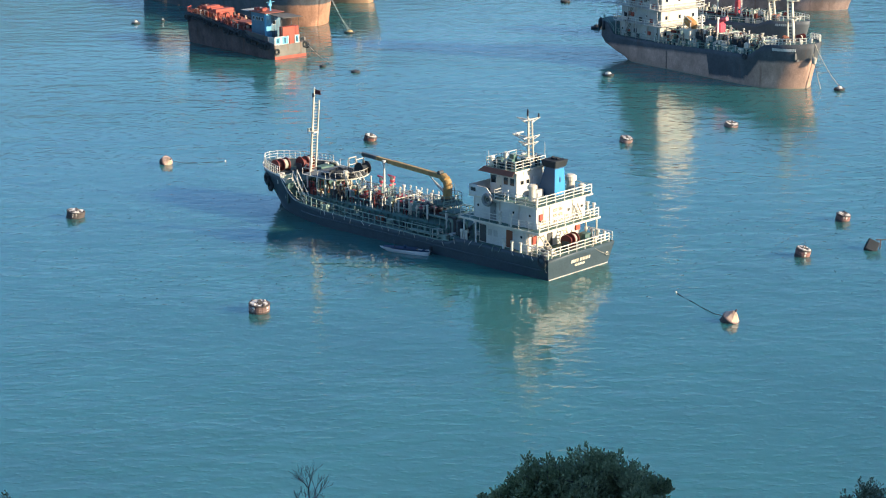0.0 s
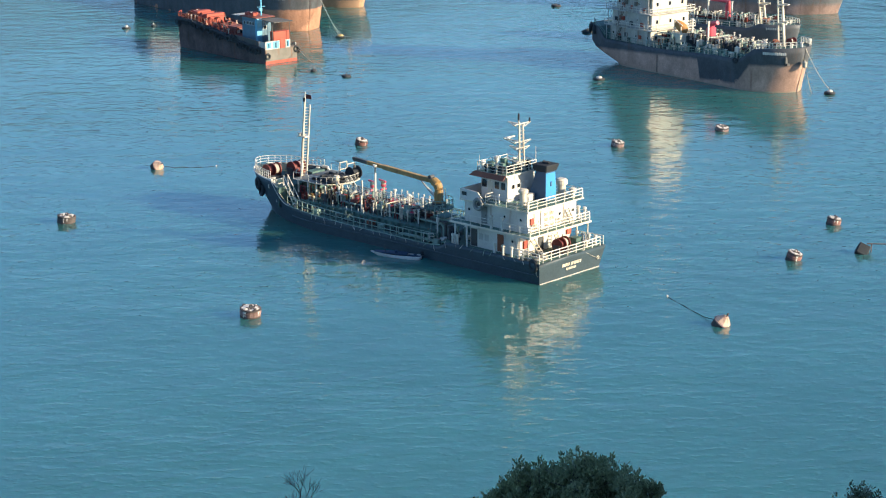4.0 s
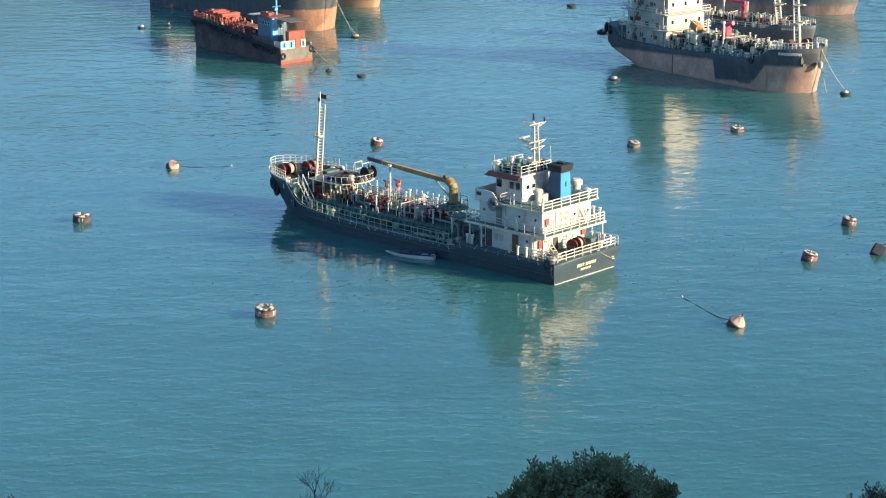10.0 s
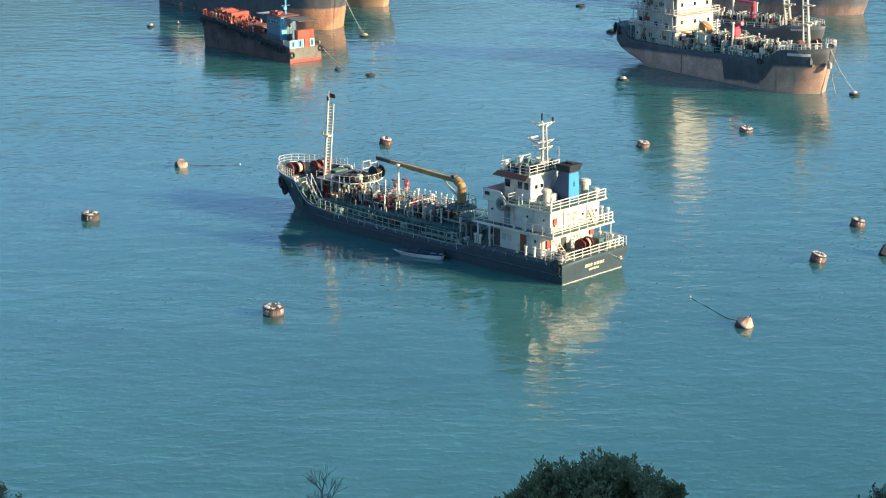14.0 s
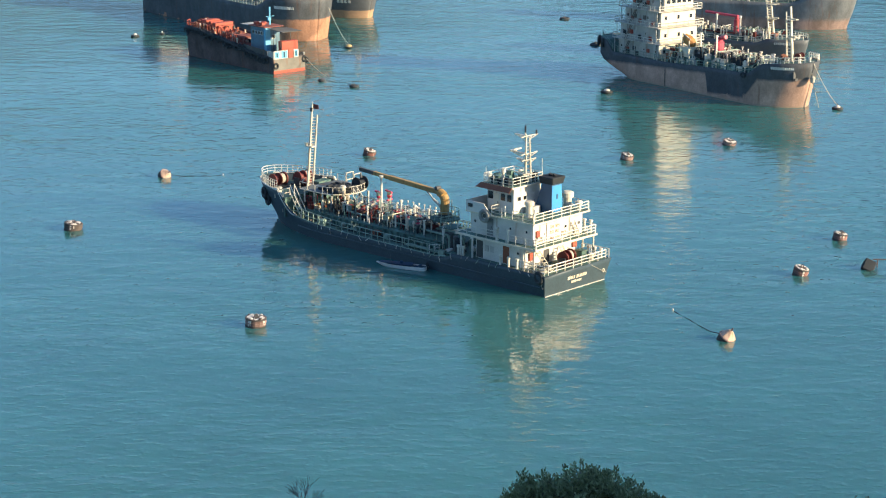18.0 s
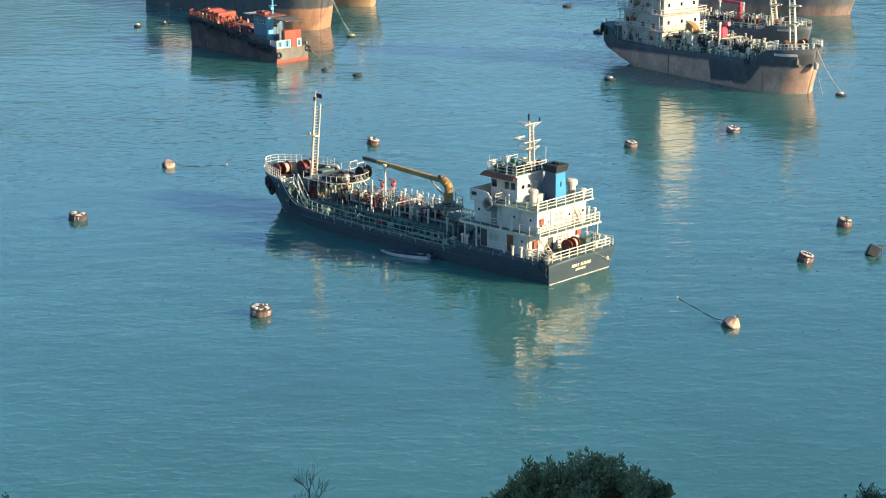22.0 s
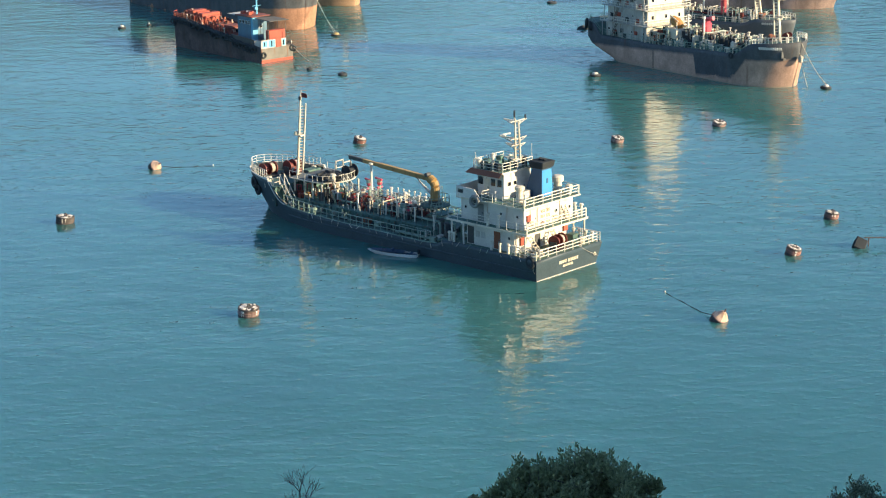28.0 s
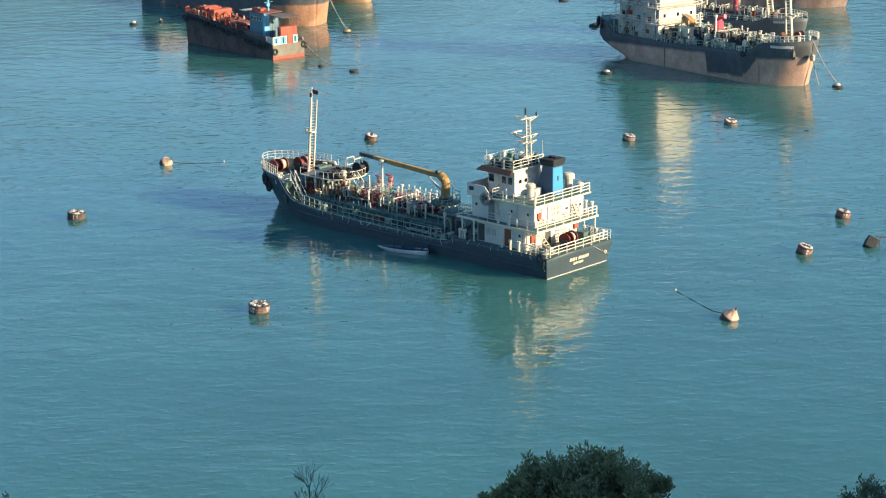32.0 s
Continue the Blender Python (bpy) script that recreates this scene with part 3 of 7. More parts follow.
def build_tanker():
    ship = thing("tanker_ship", TANKER_POSE, "small black-hulled bunker tanker, white deckhouse, moored among buoys", "ship")
    form = HullForm(49.9, 10.3, tanker_sheer, rake=2.4, keel=-1.6, full=2.7, fine=1.7, taper=0.70, stern=1.0, tuck=0.42, splay=0.10)
    add_hull(ship, form, HAZED_BLACK, "black steel hull with scuffed paint")
    part("main_deck", form.deck(14.6, 41.6, 1.55), GREEN, ship, "worn green deck")
    part("poop_deck", form.deck(0.15, 14.6, 2.22), GREEN, ship, "worn green deck")
    part("forecastle_deck", form.deck(41.4, 49.2, 3.75), GREEN, ship, "worn green deck")
    part("deck_step", Shape().box(14.5, 14.62, -5.0, 5.0, 1.5, 2.2), GREEN, ship)
    part("forecastle_bulkhead", Shape().box(41.4, 41.55, -4.55, 4.55, 1.5, 3.7), GREEN, ship)
    # pale waterline stripe and lettering on the transom
    part("draft_stripe", Shape().box(0.44, 0.56, -4.88, 4.88, 0.0, 0.07), GREY_WHITE, ship, "dirty white stripe on the transom")
    text_bars(ship, (0.24, 1.55, 1.20), (0, -1, 0), (-0.2, 0, 0.98), 3.1, 0.34, 13, CREAM)
    text_bars(ship, (0.32, 0.85, 0.76), (0, -1, 0), (-0.2, 0, 0.98), 1.7, 0.24, 8, CREAM)
    part("hull_fitting", Shape().ring((0.24, -4.4, 1.1), (1, 0, 0), 0.16, 0.05, 12, 6), CREAM, ship)
    # capping rail along the bow and the sweep down to the main deck
    for side in (1, -1):
        part("bulwark_cap", Shape().pipe(form.edge(39.7, 49.6, 34, side, 0.04, 0.02), 0.09, 6), RAIL, ship, "white cap rail of the bow")
        part("sweep_cap", Shape().pipe([(x, y - side * 0.1, z + 0.03) for x, y, z in form.edge(39.4, 43.4, 16, side, 0.04, 0.02)], 0.17, 6), CREAM, ship, "broad cream cap of the bulwark sweep")
        part("deck_edge", Shape().pipe(form.edge(14.6, 39.7, 16, side, 0.02, 0.02), 0.06, 5), GREEN_RAIL, ship)
        part("rub_rail", Shape().pipe([(x, side * (form.half(x, 0.9) + 0.03), 0.95) for x in range(1, 41, 2)], 0.09, 6), HAZED_BLACK, ship)
    bow_line = form.edge(43.0, 49.4, 12, 1, 0.25) + [(49.7, 0, 4.6)] + form.edge(43.0, 49.4, 12, -1, 0.25)[::-1]
    rails(ship, bow_line, RAIL, 0.95, 3, 1.3, 0.027)
    for side in (1, -1):
        rails(ship, [(x, y, z - 0.05) for x, y, z in form.edge(16.6, 40.0, 12, side, 0.22)], GREEN_RAIL, 1.05, 2, 1.1, 0.045)
        rails(ship, form.edge(0.25, 3.8, 3, side, 0.2), RAIL, 0.95, 3, 1.2, 0.04)
    rails(ship, [(0.22, 4.7, 2.25), (0.22, -4.7, 2.25)], RAIL, 1.0, 3, 1.3, 0.045)

    # deckhouse
    house = part("deckhouse", Shape().box(3.9, 11.0, -4.2, 4.2, 2.2, 4.5), WHITE, ship, "white deckhouse with rust runs", bevel=0.03)
    part("upper_storey", Shape().box(3.0, 12.0, -4.0, 4.0, 4.72, 6.98), WHITE, house, bevel=0.03)
    part("boat_deck", Shape().box(1.7, 13.3, -5.05, 5.05, 4.5, 4.7), CREAM, house, "pale deck edge", bevel=0.02)
    part("boat_deck_floor", Shape().box(1.85, 13.15, -4.9, 4.9, 4.7, 4.715), GREEN, house)
    part("bridge_deck", Shape().box(2.4, 12.2, -4.6, 4.6, 6.98, 7.14), CREAM, house, "pale deck edge", bevel=0.02)
    part("bridge_deck_floor", Shape().box(2.5, 12.1, -4.5, 4.5, 7.14, 7.155), GREEN, house)
    wing = Shape().add([(8.6, 0, 7.1), (12.15, 0, 7.1), (12.15, 0, 8.25), (9.6, 0, 8.15), (8.6, 0, 7.2), (8.6, 0.1, 7.1), (12.15, 0.1, 7.1), (12.15, 0.1, 8.25), (9.6, 0.1, 8.15), (8.6, 0.1, 7.2)],
                       [(0, 1, 2, 3, 4), (9, 8, 7, 6, 5), (0, 5, 6, 1), (1, 6, 7, 2), (2, 7, 8, 3), (3, 8, 9, 4), (4, 9, 5, 0)])
    part("bulwark", wing, WHITE, house, at=pose(0, 4.46, 0))
    part("bulwark", wing, WHITE, house, at=pose(0, -4.56, 0))
    part("bulwark", Shape().box(12.1, 12.2, -4.5, 4.5, 7.1, 8.2), WHITE, house)
    rails(ship, [(8.5, 4.5, 7.14), (8.5, 3.2, 7.14)], RAIL, 0.95, 3, 1.0, 0.03)
    # wheelhouse
    wh = part("wheelhouse", Shape().box(6.9, 10.7, -1.6, 2.75, 7.14, 9.85), WHITE, ship, "white wheelhouse under a flat roof", bevel=0.03)
    part("wheelhouse_roof", Shape().box(6.6, 11.1, -1.9, 3.3, 9.85, 10.02), CREAM, wh, bevel=0.02)
    part("roof_floor", Shape().box(6.7, 11.0, -1.8, 3.2, 10.02, 10.035), GREEN, wh)
    visor = Shape().add([(6.7, 3.32, 10.02), (11.15, 3.32, 10.02), (11.6, 3.75, 9.55), (6.7, 3.75, 9.55), (6.7, 3.26, 10.02), (11.15, 3.26, 10.02), (11.6, 3.69, 9.55), (6.7, 3.69, 9.55)],
                        [(0, 1, 2, 3), (7, 6, 5, 4), (0, 4, 5, 1), (1, 5, 6, 2), (2, 6, 7, 3), (3, 7, 4, 0)])
    part("visor", visor, BROWN, wh, "red-brown sun visor along the roof edge")
    part("visor", Shape().add([(11.15, 3.3, 10.02), (11.15, -1.9, 10.02), (11.6, -2.3, 9.55), (11.6, 3.75, 9.55), (11.1, 3.3, 10.02), (11.1, -1.9, 10.02), (11.54, -2.3, 9.55), (11.54, 3.75, 9.55)],
                              [(0, 1, 2, 3), (7, 6, 5, 4), (0, 4, 5, 1), (1, 5, 6, 2), (2, 6, 7, 3), (3, 7, 4, 0)]), BROWN, wh, "red-brown sun visor along the roof edge")
    for x in (7.5, 8.4):
        window(wh, face(x, 2.75, 8.75, "y"), 0.6, 0.75)
    window(wh, face(10.2, 2.75, 8.75, "y"), 0.7, 0.8)
    door(wh, face(9.35, 2.75, 7.16, "y"), 0.75, 1.85, CREAM)
    for y in (-1.0, 0.0, 1.0, 2.0):
        window(wh, face(10.7, y, 8.75, "x"), 0.8, 0.8)
    for y in (1.9, 1.0):
        window(wh, face(6.9, y, 8.65, "-x"), 0.45, 0.4)
    door(wh, face(6.9, -0.2, 7.16, "-x"), 0.75, 1.85, WHITE)
    rails(ship, [(10.9, 3.1, 10.02), (6.75, 3.1, 10.02), (6.75, -1.7, 10.02), (10.9, -1.7, 10.02)], RAIL, 0.95, 3, 1.2, 0.03, close=True)
    for x, y, h in ((10.7, 2.5, 0.9), (9.9, 2.8, 0.7), (9.0, 2.8, 0.6), (10.4, 0.6, 1.1), (9.6, -1.3, 0.8)):
        part("roof_fitting", Shape().lathe([(0.16, 0), (0.16, h * 0.6), (0.26, h * 0.65), (0.26, h), (0.1, h * 1.1)], 10, (x, y, 10.02)), RAIL if h > 0.75 else SOOT, wh)
    for x, y in ((8.9, 1.4), (7.3, -0.9), (9.9, 2.0), (8.0, 2.5), (10.4, -0.6), (9.3, -1.2), (7.4, 1.6), (10.5, 1.4)):
        part("roof_locker", Shape().box(x - 0.3, x + 0.3, y - 0.25, y + 0.25, 10.02, 10.75), GREEN if x > 8.5 else SOOT, wh, "dark roof locker", bevel=0.02)
    part("whip_aerial", Shape().beam((6.75, -1.6, 10.0), (6.75, -1.6, 12.4), 0.025, 5), RAIL, wh)
    part("whip_aerial", Shape().beam((10.8, 2.9, 10.0), (10.8, 2.9, 11.6), 0.025, 5), RAIL, wh)
    # doors, ports and fittings of the two storeys
    for x in (6.6, 10.4):
        door(house, face(x, 4.2, 2.2, "y"), 0.85, 1.9, STEEL if x > 8 else BROWN)
    door(house, face(9.1, 4.0, 4.72, "y"), 0.8, 1.9, GREY_RUBBER)
    window(house, face(4.9, 4.2, 3.65, "y"), 0.4, 0.4, True)
    for x in (8.6, 9.4):
        part("notice_board", Shape().box(x - 0.25, x + 0.25, 4.2, 4.24, 3.1, 3.75), GREY_WHITE, house)
    for x in (3.9, 6.2, 11.3):
        window(house, face(x, 4.0, 6.0, "y"), 0.38, 0.38, True)
    window(house, face(11.5, 4.46 + 0.1, 7.75, "y"), 0.7, 0.4)
    for y, z in ((3.4, 5.5), (-1.2, 5.9), (-3.4, 5.9)):
        window(house, face(3.0, y, z, "-x"), 0.4, 0.4, True)
    for y in (0.1, 1.0):
        for z in (5.15, 5.7, 6.25):
            gr = part("vent_grille", Shape().box(2.95, 3.0, y - 0.3, y + 0.3, z - 0.18, z + 0.18), OLD_CREAM, house, bevel=0.01)
            for k in range(3):
                part("slat", Shape().box(2.92, 2.96, y - 0.26, y + 0.26, z - 0.13 + k * 0.11, z - 0.09 + k * 0.11), BROWN, gr)
    for y in (-2.9, 2.9, -0.9):
        lv = part("louvre", Shape().box(2.93, 3.0, y - 0.35, y + 0.35, 5.0, 5.55), CREAM, house, bevel=0.01)
        for k in range(4):
            part("slat", Shape().box(2.90, 2.95, y - 0.3, y + 0.3, 5.06 + k * 0.12, 5.11 + k * 0.12), STEEL, lv)
    for y in (1.9, -1.8):
        part("drain_pipe", Shape().beam((2.94, y, 4.7), (2.94, y, 6.95), 0.04, 6), CREAM, house)
    part("cable_tray", Shape().box(2.94, 3.0, -3.6, 3.6, 6.62, 6.72), CREAM, house)
    door(house, face(3.0, 2.5, 4.72, "-x"), 0.8, 1.85, WHITE)
    door(house, face(3.9, 0.8, 2.2, "-x"), 0.85, 1.9, STEEL)
    door(house, face(3.9, -2.4, 2.2, "-x"), 0.85, 1.9, WHITE)
    for y, z in ((3.35, 3.35), (-3.7, 3.55)):
        part("fire_box", Shape().box(3.7, 3.9, y - 0.32, y + 0.32, z - 0.4, z + 0.4), ORANGE, house, "orange-red fire hose box", bevel=0.02)
    part("fire_box", Shape().box(2.85, 3.0, 3.1, 3.6, 5.55, 6.2), ORANGE, house, "orange-red fire hose box", bevel=0.02)
    part("ring_fender", Shape().ring((9.35, 4.72, 6.95), (0, 1, 0), 0.52, 0.2, 20, 8), GREY_RUBBER, house, "grey ring fender hung on the wing", smooth=True)
    part("ring_hub", Shape().lathe([(0.2, 0), (0.2, 0.16)], 14, (9.35, 4.56, 6.95), Vector((0, 1, 0)).to_track_quat("Z", "Y")), STEEL, house)
    for side in (1, -1):
        for x in (12.6, 10.9):
            part("pillar", Shape().beam((x, side * 4.85, 2.2), (x, side * 4.85, 4.5), 0.10, 8), WHITE, house)
        for x in (2.1, 3.6):
            part("pillar", Shape().beam((x, side * 4.85, 2.2), (x, side * 4.85, 4.5), 0.08, 8), CREAM, house)
        # rails of the boat deck and bridge deck
        rails(ship, [(13.1, side * 4.9, 4.7), (1.85, side * 4.9, 4.7)], RAIL, 0.95, 3, 1.5, 0.026)
        rails(ship, [(8.5, side * 4.5, 7.14), (2.55, side * 4.5, 7.14)], RAIL, 0.95, 3, 1.5, 0.028)
    rails(ship, [(1.85, 4.8, 4.7), (1.85, -4.8, 4.7)], RAIL, 0.95, 3, 1.4, 0.045)
    rails(ship, [(2.55, 4.4, 7.14), (2.55, -4.4, 7.14)], RAIL, 0.95, 3, 1.4, 0.045)
    for x, y in ((7.4, 4.75), (5.9, 4.75), (4.0, -4.7), (2.3, -4.6), (3.2, -4.6)):
        part("vent_pipe", Shape().lathe([(0.13, 0), (0.13, 1.15), (0.2, 1.2), (0.2, 1.4)], 10, (x, y, 4.7)), RAIL, ship)
    for x in (3.4, 4.4, 5.6, 6.8, 12.2, 12.9):
        part("vent_pipe", Shape().lathe([(0.13, 0), (0.13, 0.8), (0.19, 0.85), (0.19, 1.05)], 10, (x, 4.92, 2.25)), RAIL, ship)
    for x in (0.9, 1.8, 2.7, 3.5):
        part("vent_pipe", Shape().lathe([(0.12, 0), (0.12, 0.8), (0.18, 0.85), (0.18, 1.05)], 10, (x, -4.75, 2.25)), RAIL, ship)
    # ladders between the aft decks
    for a, b, y in (((2.0, 2.25), (4.2, 4.5), 2.6), ((2.2, 4.7), (3.4, 6.98), -2.4), ((2.3, 2.25), (3.9, 4.5), -1.0)):
        sh = Shape()
        for dy in (-0.3, 0.3):
            sh.beam((a[0], y + dy, a[1]), (b[0], y + dy, b[1]), 0.05, 5)
        lad = part("ladder", sh, TAN if a[1] > 4 else CREAM, ship)
        for i in range(1, 8):
            t = i / 8
            x, z = a[0] + (b[0] - a[0]) * t, a[1] + (b[1] - a[1]) * t
            part("tread", Shape().box(x - 0.1, x + 0.1, y - 0.3, y + 0.3, z - 0.02, z + 0.02), CREAM, lad)
    winch(ship, pose(1.9, -0.2, 2.22), 10, MAROON, 1.15)
    part("bollard", Shape().lathe([(0.2, 0), (0.2, 0.6), (0.28, 0.62), (0.28, 0.75)], 12, (1.1, 3.6, 2.22)), CREAM, ship)
    part("bollard", Shape().lathe([(0.2, 0), (0.2, 0.6), (0.28, 0.62), (0.28, 0.75)], 12, (1.1, -3.4, 2.22)), CREAM, ship)
    part("locker", Shape().box(2.3, 3.3, -4.2, -3.2, 2.22, 3.0), GREEN, ship, "green deck locker", bevel=0.03)
    part("rope_coil", Shape().ring((1.3, 4.3, 2.4), (0, 0, 1), 0.35, 0.14, 14, 6).ring((1.3, 4.3, 2.6), (0.1, 0, 1), 0.28, 0.12, 14, 6), ROPE, ship, "coiled mooring rope")
    part("ventilator", Shape().lathe([(0.36, 0), (0.36, 1.25), (0.52, 1.3), (0.52, 1.6), (0.3, 1.72)], 16, (4.9, 2.5, 7.15)), CREAM, ship, "cream mushroom ventilator")
    part("locker", Shape().box(5.5, 6.3, 0.0, 1.2, 7.15, 7.9), GREY_WHITE, ship, "grey-white deck locker", bevel=0.03)
    part("hand_rail", Shape().beam((3.2, 3.6, 7.15), (3.2, 3.6, 8.4), 0.09, 8), RAIL, ship)
    part("hand_rail", Shape().beam((7.1, 3.9, 7.15), (7.1, 3.9, 8.2), 0.09, 8), RAIL, ship)
    # funnel
    fn = part("funnel", Shape().add([(4.20, -2.1, 7.14), (6.70, -2.1, 7.14), (6.70, -0.25, 7.14), (4.20, -0.25, 7.14), (4.30, -1.95, 10.2), (5.65, -1.95, 10.2), (5.65, -0.4, 10.2), (4.30, -0.4, 10.2)],
                                    [(0, 3, 2, 1), (4, 5, 6, 7), (0, 1, 5, 4), (1, 2, 6, 5), (2, 3, 7, 6), (3, 0, 4, 7)]), GREY_BLUE, ship, "slate funnel with a bright blue back", bevel=0.04)
    part("blue_panel", Shape().add([(4.18, -2.0, 7.3), (4.18, -0.35, 7.3), (4.26, -0.45, 10.0), (4.26, -1.9, 10.0), (4.23, -2.0, 7.3), (4.23, -0.35, 7.3), (4.31, -0.45, 10.0), (4.31, -1.9, 10.0)],
                                   [(0, 1, 2, 3), (7, 6, 5, 4), (0, 4, 5, 1), (1, 5, 6, 2), (2, 6, 7, 3), (3, 7, 4, 0)]), BLUE, fn, "bright blue painted panel")
    part("mark_bar", Shape().box(4.17, 4.22, -1.3, -1.1, 8.6, 9.1), GREY_BLUE, fn)
    part("funnel_cap", Shape().add([(4.15, -2.05, 10.15), (5.85, -2.05, 10.15), (5.85, -0.28, 10.15), (4.15, -0.28, 10.15), (3.95, -2.2, 10.9), (6.0, -2.2, 10.9), (6.0, -0.12, 10.9), (3.95, -0.12, 10.9)], [(0, 3, 2, 1), (4, 5, 6, 7), (0, 1, 5, 4), (1, 2, 6, 5), (2, 3, 7, 6), (3, 0, 4, 7)]), SOOT, fn, "soot-black funnel cap", bevel=0.08)
    for x in (4.65, 5.25):
        part("exhaust_pipe", Shape().beam((x, -1.15, 10.85), (x - 0.15, -1.15, 11.1), 0.2, 10), SOOT, fn)
    part("ventilator", Shape().lathe([(0.42, 0), (0.42, 1.2), (0.62, 1.25), (0.62, 1.7), (0.4, 1.85)], 16, (4.6, -3.4, 7.15)), CREAM, ship, "cream mushroom ventilator", smooth=False)
    part("ventilator", Shape().lathe([(0.25, 0), (0.25, 0.6), (0.4, 0.65), (0.4, 0.95), (0.2, 1.05)], 14, (3.2, -3.6, 7.15)), CREAM, ship, "cream mushroom ventilator")
    # signal mast on the wheelhouse
    mast = part("signal_mast", Shape().beam((7.7, 0.0, 9.42), (7.7, 0.0, 15.0), 0.15, 8, 0.10), CREAM, ship, "cream signal mast with yards and aerials")
    part("mast_leg", Shape().beam((7.2, -0.35, 9.42), (7.45, -0.25, 14.85), 0.12, 8, 0.08), CREAM, mast)
    for i in range(12):
        z = 9.9 + i * 0.38
        part("rung", Shape().beam((7.7, 0, z), (7.25, -0.33, z + 0.12), 0.05, 5), CREAM, mast)
    part("topmast", Shape().beam((7.75, 0.05, 14.8), (7.75, 0.05, 15.6), 0.06, 6), CREAM, mast)
    part("lamp", Shape().lathe([(0.10, 0), (0.10, 0.6), (0.05, 0.75)], 8, (7.75, 0.05, 15.2)), SOOT, mast)
    part("lamp", Shape().lathe([(0.09, 0), (0.09, 0.45)], 8, (7.3, -1.2, 14.95)), SOOT, mast)
    for z, fwd, half in ((14.85, 1.6, 1.0), (13.0, 2.2, 1.0), (12.35, 1.3, 0.8), (10.9, 1.6, 0.6)):
        sh = Shape().box(7.0, 7.7 + fwd, -0.08, 0.08, z - 0.05, z + 0.05)
        sh.beam((7.7 + fwd, 0, z), (7.5, half, z), 0.04, 5).beam((7.5, half, z), (7.3, -half * 1.4, z + 0.1), 0.05, 5).beam((7.7 + fwd, 0, z), (7.6, 0, z - 0.55), 0.045, 5).beam((7.3, -half * 1.4, z + 0.1), (7.6, -0.2, z - 0.5), 0.04, 5)
        sh.box(7.2, 7.8 + fwd * 0.3, -0.35, 0.3, z - 0.05, z + 0.0)
        part("yard", sh, CREAM, mast)
    part("radar", Shape().box(9.05, 9.25, -0.8, 0.8, 13.2, 13.32).beam((9.15, 0, 13.0), (9.15, 0, 13.2), 0.1, 8), RAIL, mast)
    for x, y, z in ((7.2, 0.5, 10.2), (7.0, -0.8, 10.6), (8.5, 0.6, 9.8), (8.9, 1.0, 9.75)):
        part("lamp_box", Shape().box(x - 0.18, x + 0.18, y - 0.18, y + 0.18, z, z + 0.45), SOOT, mast)

    # cargo trunk, pipes and valves
    part("cargo_trunk", Shape().box(15.2, 41.3, -3.3, 3.0, 1.5, 2.55), GREEN, ship, "dark green raised cargo trunk", bevel=0.08)
    rng = random.Random(5)
    for y in (1.7, 1.1, 0.3, -0.6, -1.4):
        part("deck_pipe", Shape().pipe([(17.5, y, 2.95), (33.5, y, 2.95)], 0.13, 8), (GREEN_RAIL, CREAM, MAROON, STEEL, GREEN_RAIL)[int(abs(y) * 3) % 5], ship)
    for i in range(46):
        x, y = rng.uniform(18.5, 40.5), rng.uniform(-2.9, 2.4)
        if abs(x - 19) < 1.3:
            continue
        h = rng.choice((0.7, 0.9, 1.1, 1.3, 1.5))
        m = rng.choice((RAIL, CREAM, OLD_CREAM, GREEN, STEEL, STEEL, SOOT, MAROON, GREEN_RAIL))
        r = rng.uniform(0.05, 0.09)
        if x > 33:
            h = min(h, 1.3)
        part("standing_pipe", Shape().lathe([(r, 0), (r, h), (r * 1.9, h + 0.03), (r * 1.9, h + 0.12), (r, h + 0.2)], 8, (x, y, 2.55)), m, ship)
    for i in range(14):
        x, y = rng.uniform(20.5, 33), rng.uniform(-2.2, 2.2)
        v = part("valve", Shape().lathe([(0.16, 0), (0.16, 0.7), (0.26, 0.75), (0.26, 0.9)], 10, (x, y, 2.55)), rng.choice((CREAM, STEEL, MAROON)), ship)
        part("hand_wheel", Shape().ring((x, y, 3.62), (0, 0, 1), 0.22, 0.04, 12, 5).beam((x, y, 3.4), (x, y, 3.66), 0.04, 5), RED, v)
    for x, y in ((30.4, -0.2), (29.8, -1.3)):
        f = part("foam_monitor", Shape().lathe([(0.16, 0), (0.16, 2.4), (0.3, 2.45), (0.3, 2.8)], 10, (x, y, 2.55)), GREEN_RAIL, ship, "pinkish-red foam monitor on a pale green stand")
        part("nozzle", Shape().lathe([(0.26, 4.7), (0.32, 4.9), (0.24, 5.3)], 10, (x, y, 0)).beam((x - 0.35, y, 5.25), (x + 0.55, y + 0.1, 5.45), 0.15, 8, 0.11).beam((x, y - 0.4, 4.4), (x, y + 0.4, 4.4), 0.12, 8), RED, f)
    part("vent_mast", Shape().lathe([(0.14, 0), (0.12, 4.6), (0.26, 4.65), (0.26, 4.95)], 10, (29.4, 0.4, 2.55)), RAIL, ship, "white tank vent mast")
    for x, y, h in ((26.6, 0.0, 2.3), (25.0, -0.6, 1.9), (23.2, -1.0, 1.7), (22.2, -1.0, 1.7), (21.4, -1.0, 1.7)):
        part("vent_mast", Shape().lathe([(0.11, 0), (0.11, h), (0.2, h + 0.03), (0.2, h + 0.25)], 10, (x, y, 2.55)), WHITE, ship, "white tank vent mast")
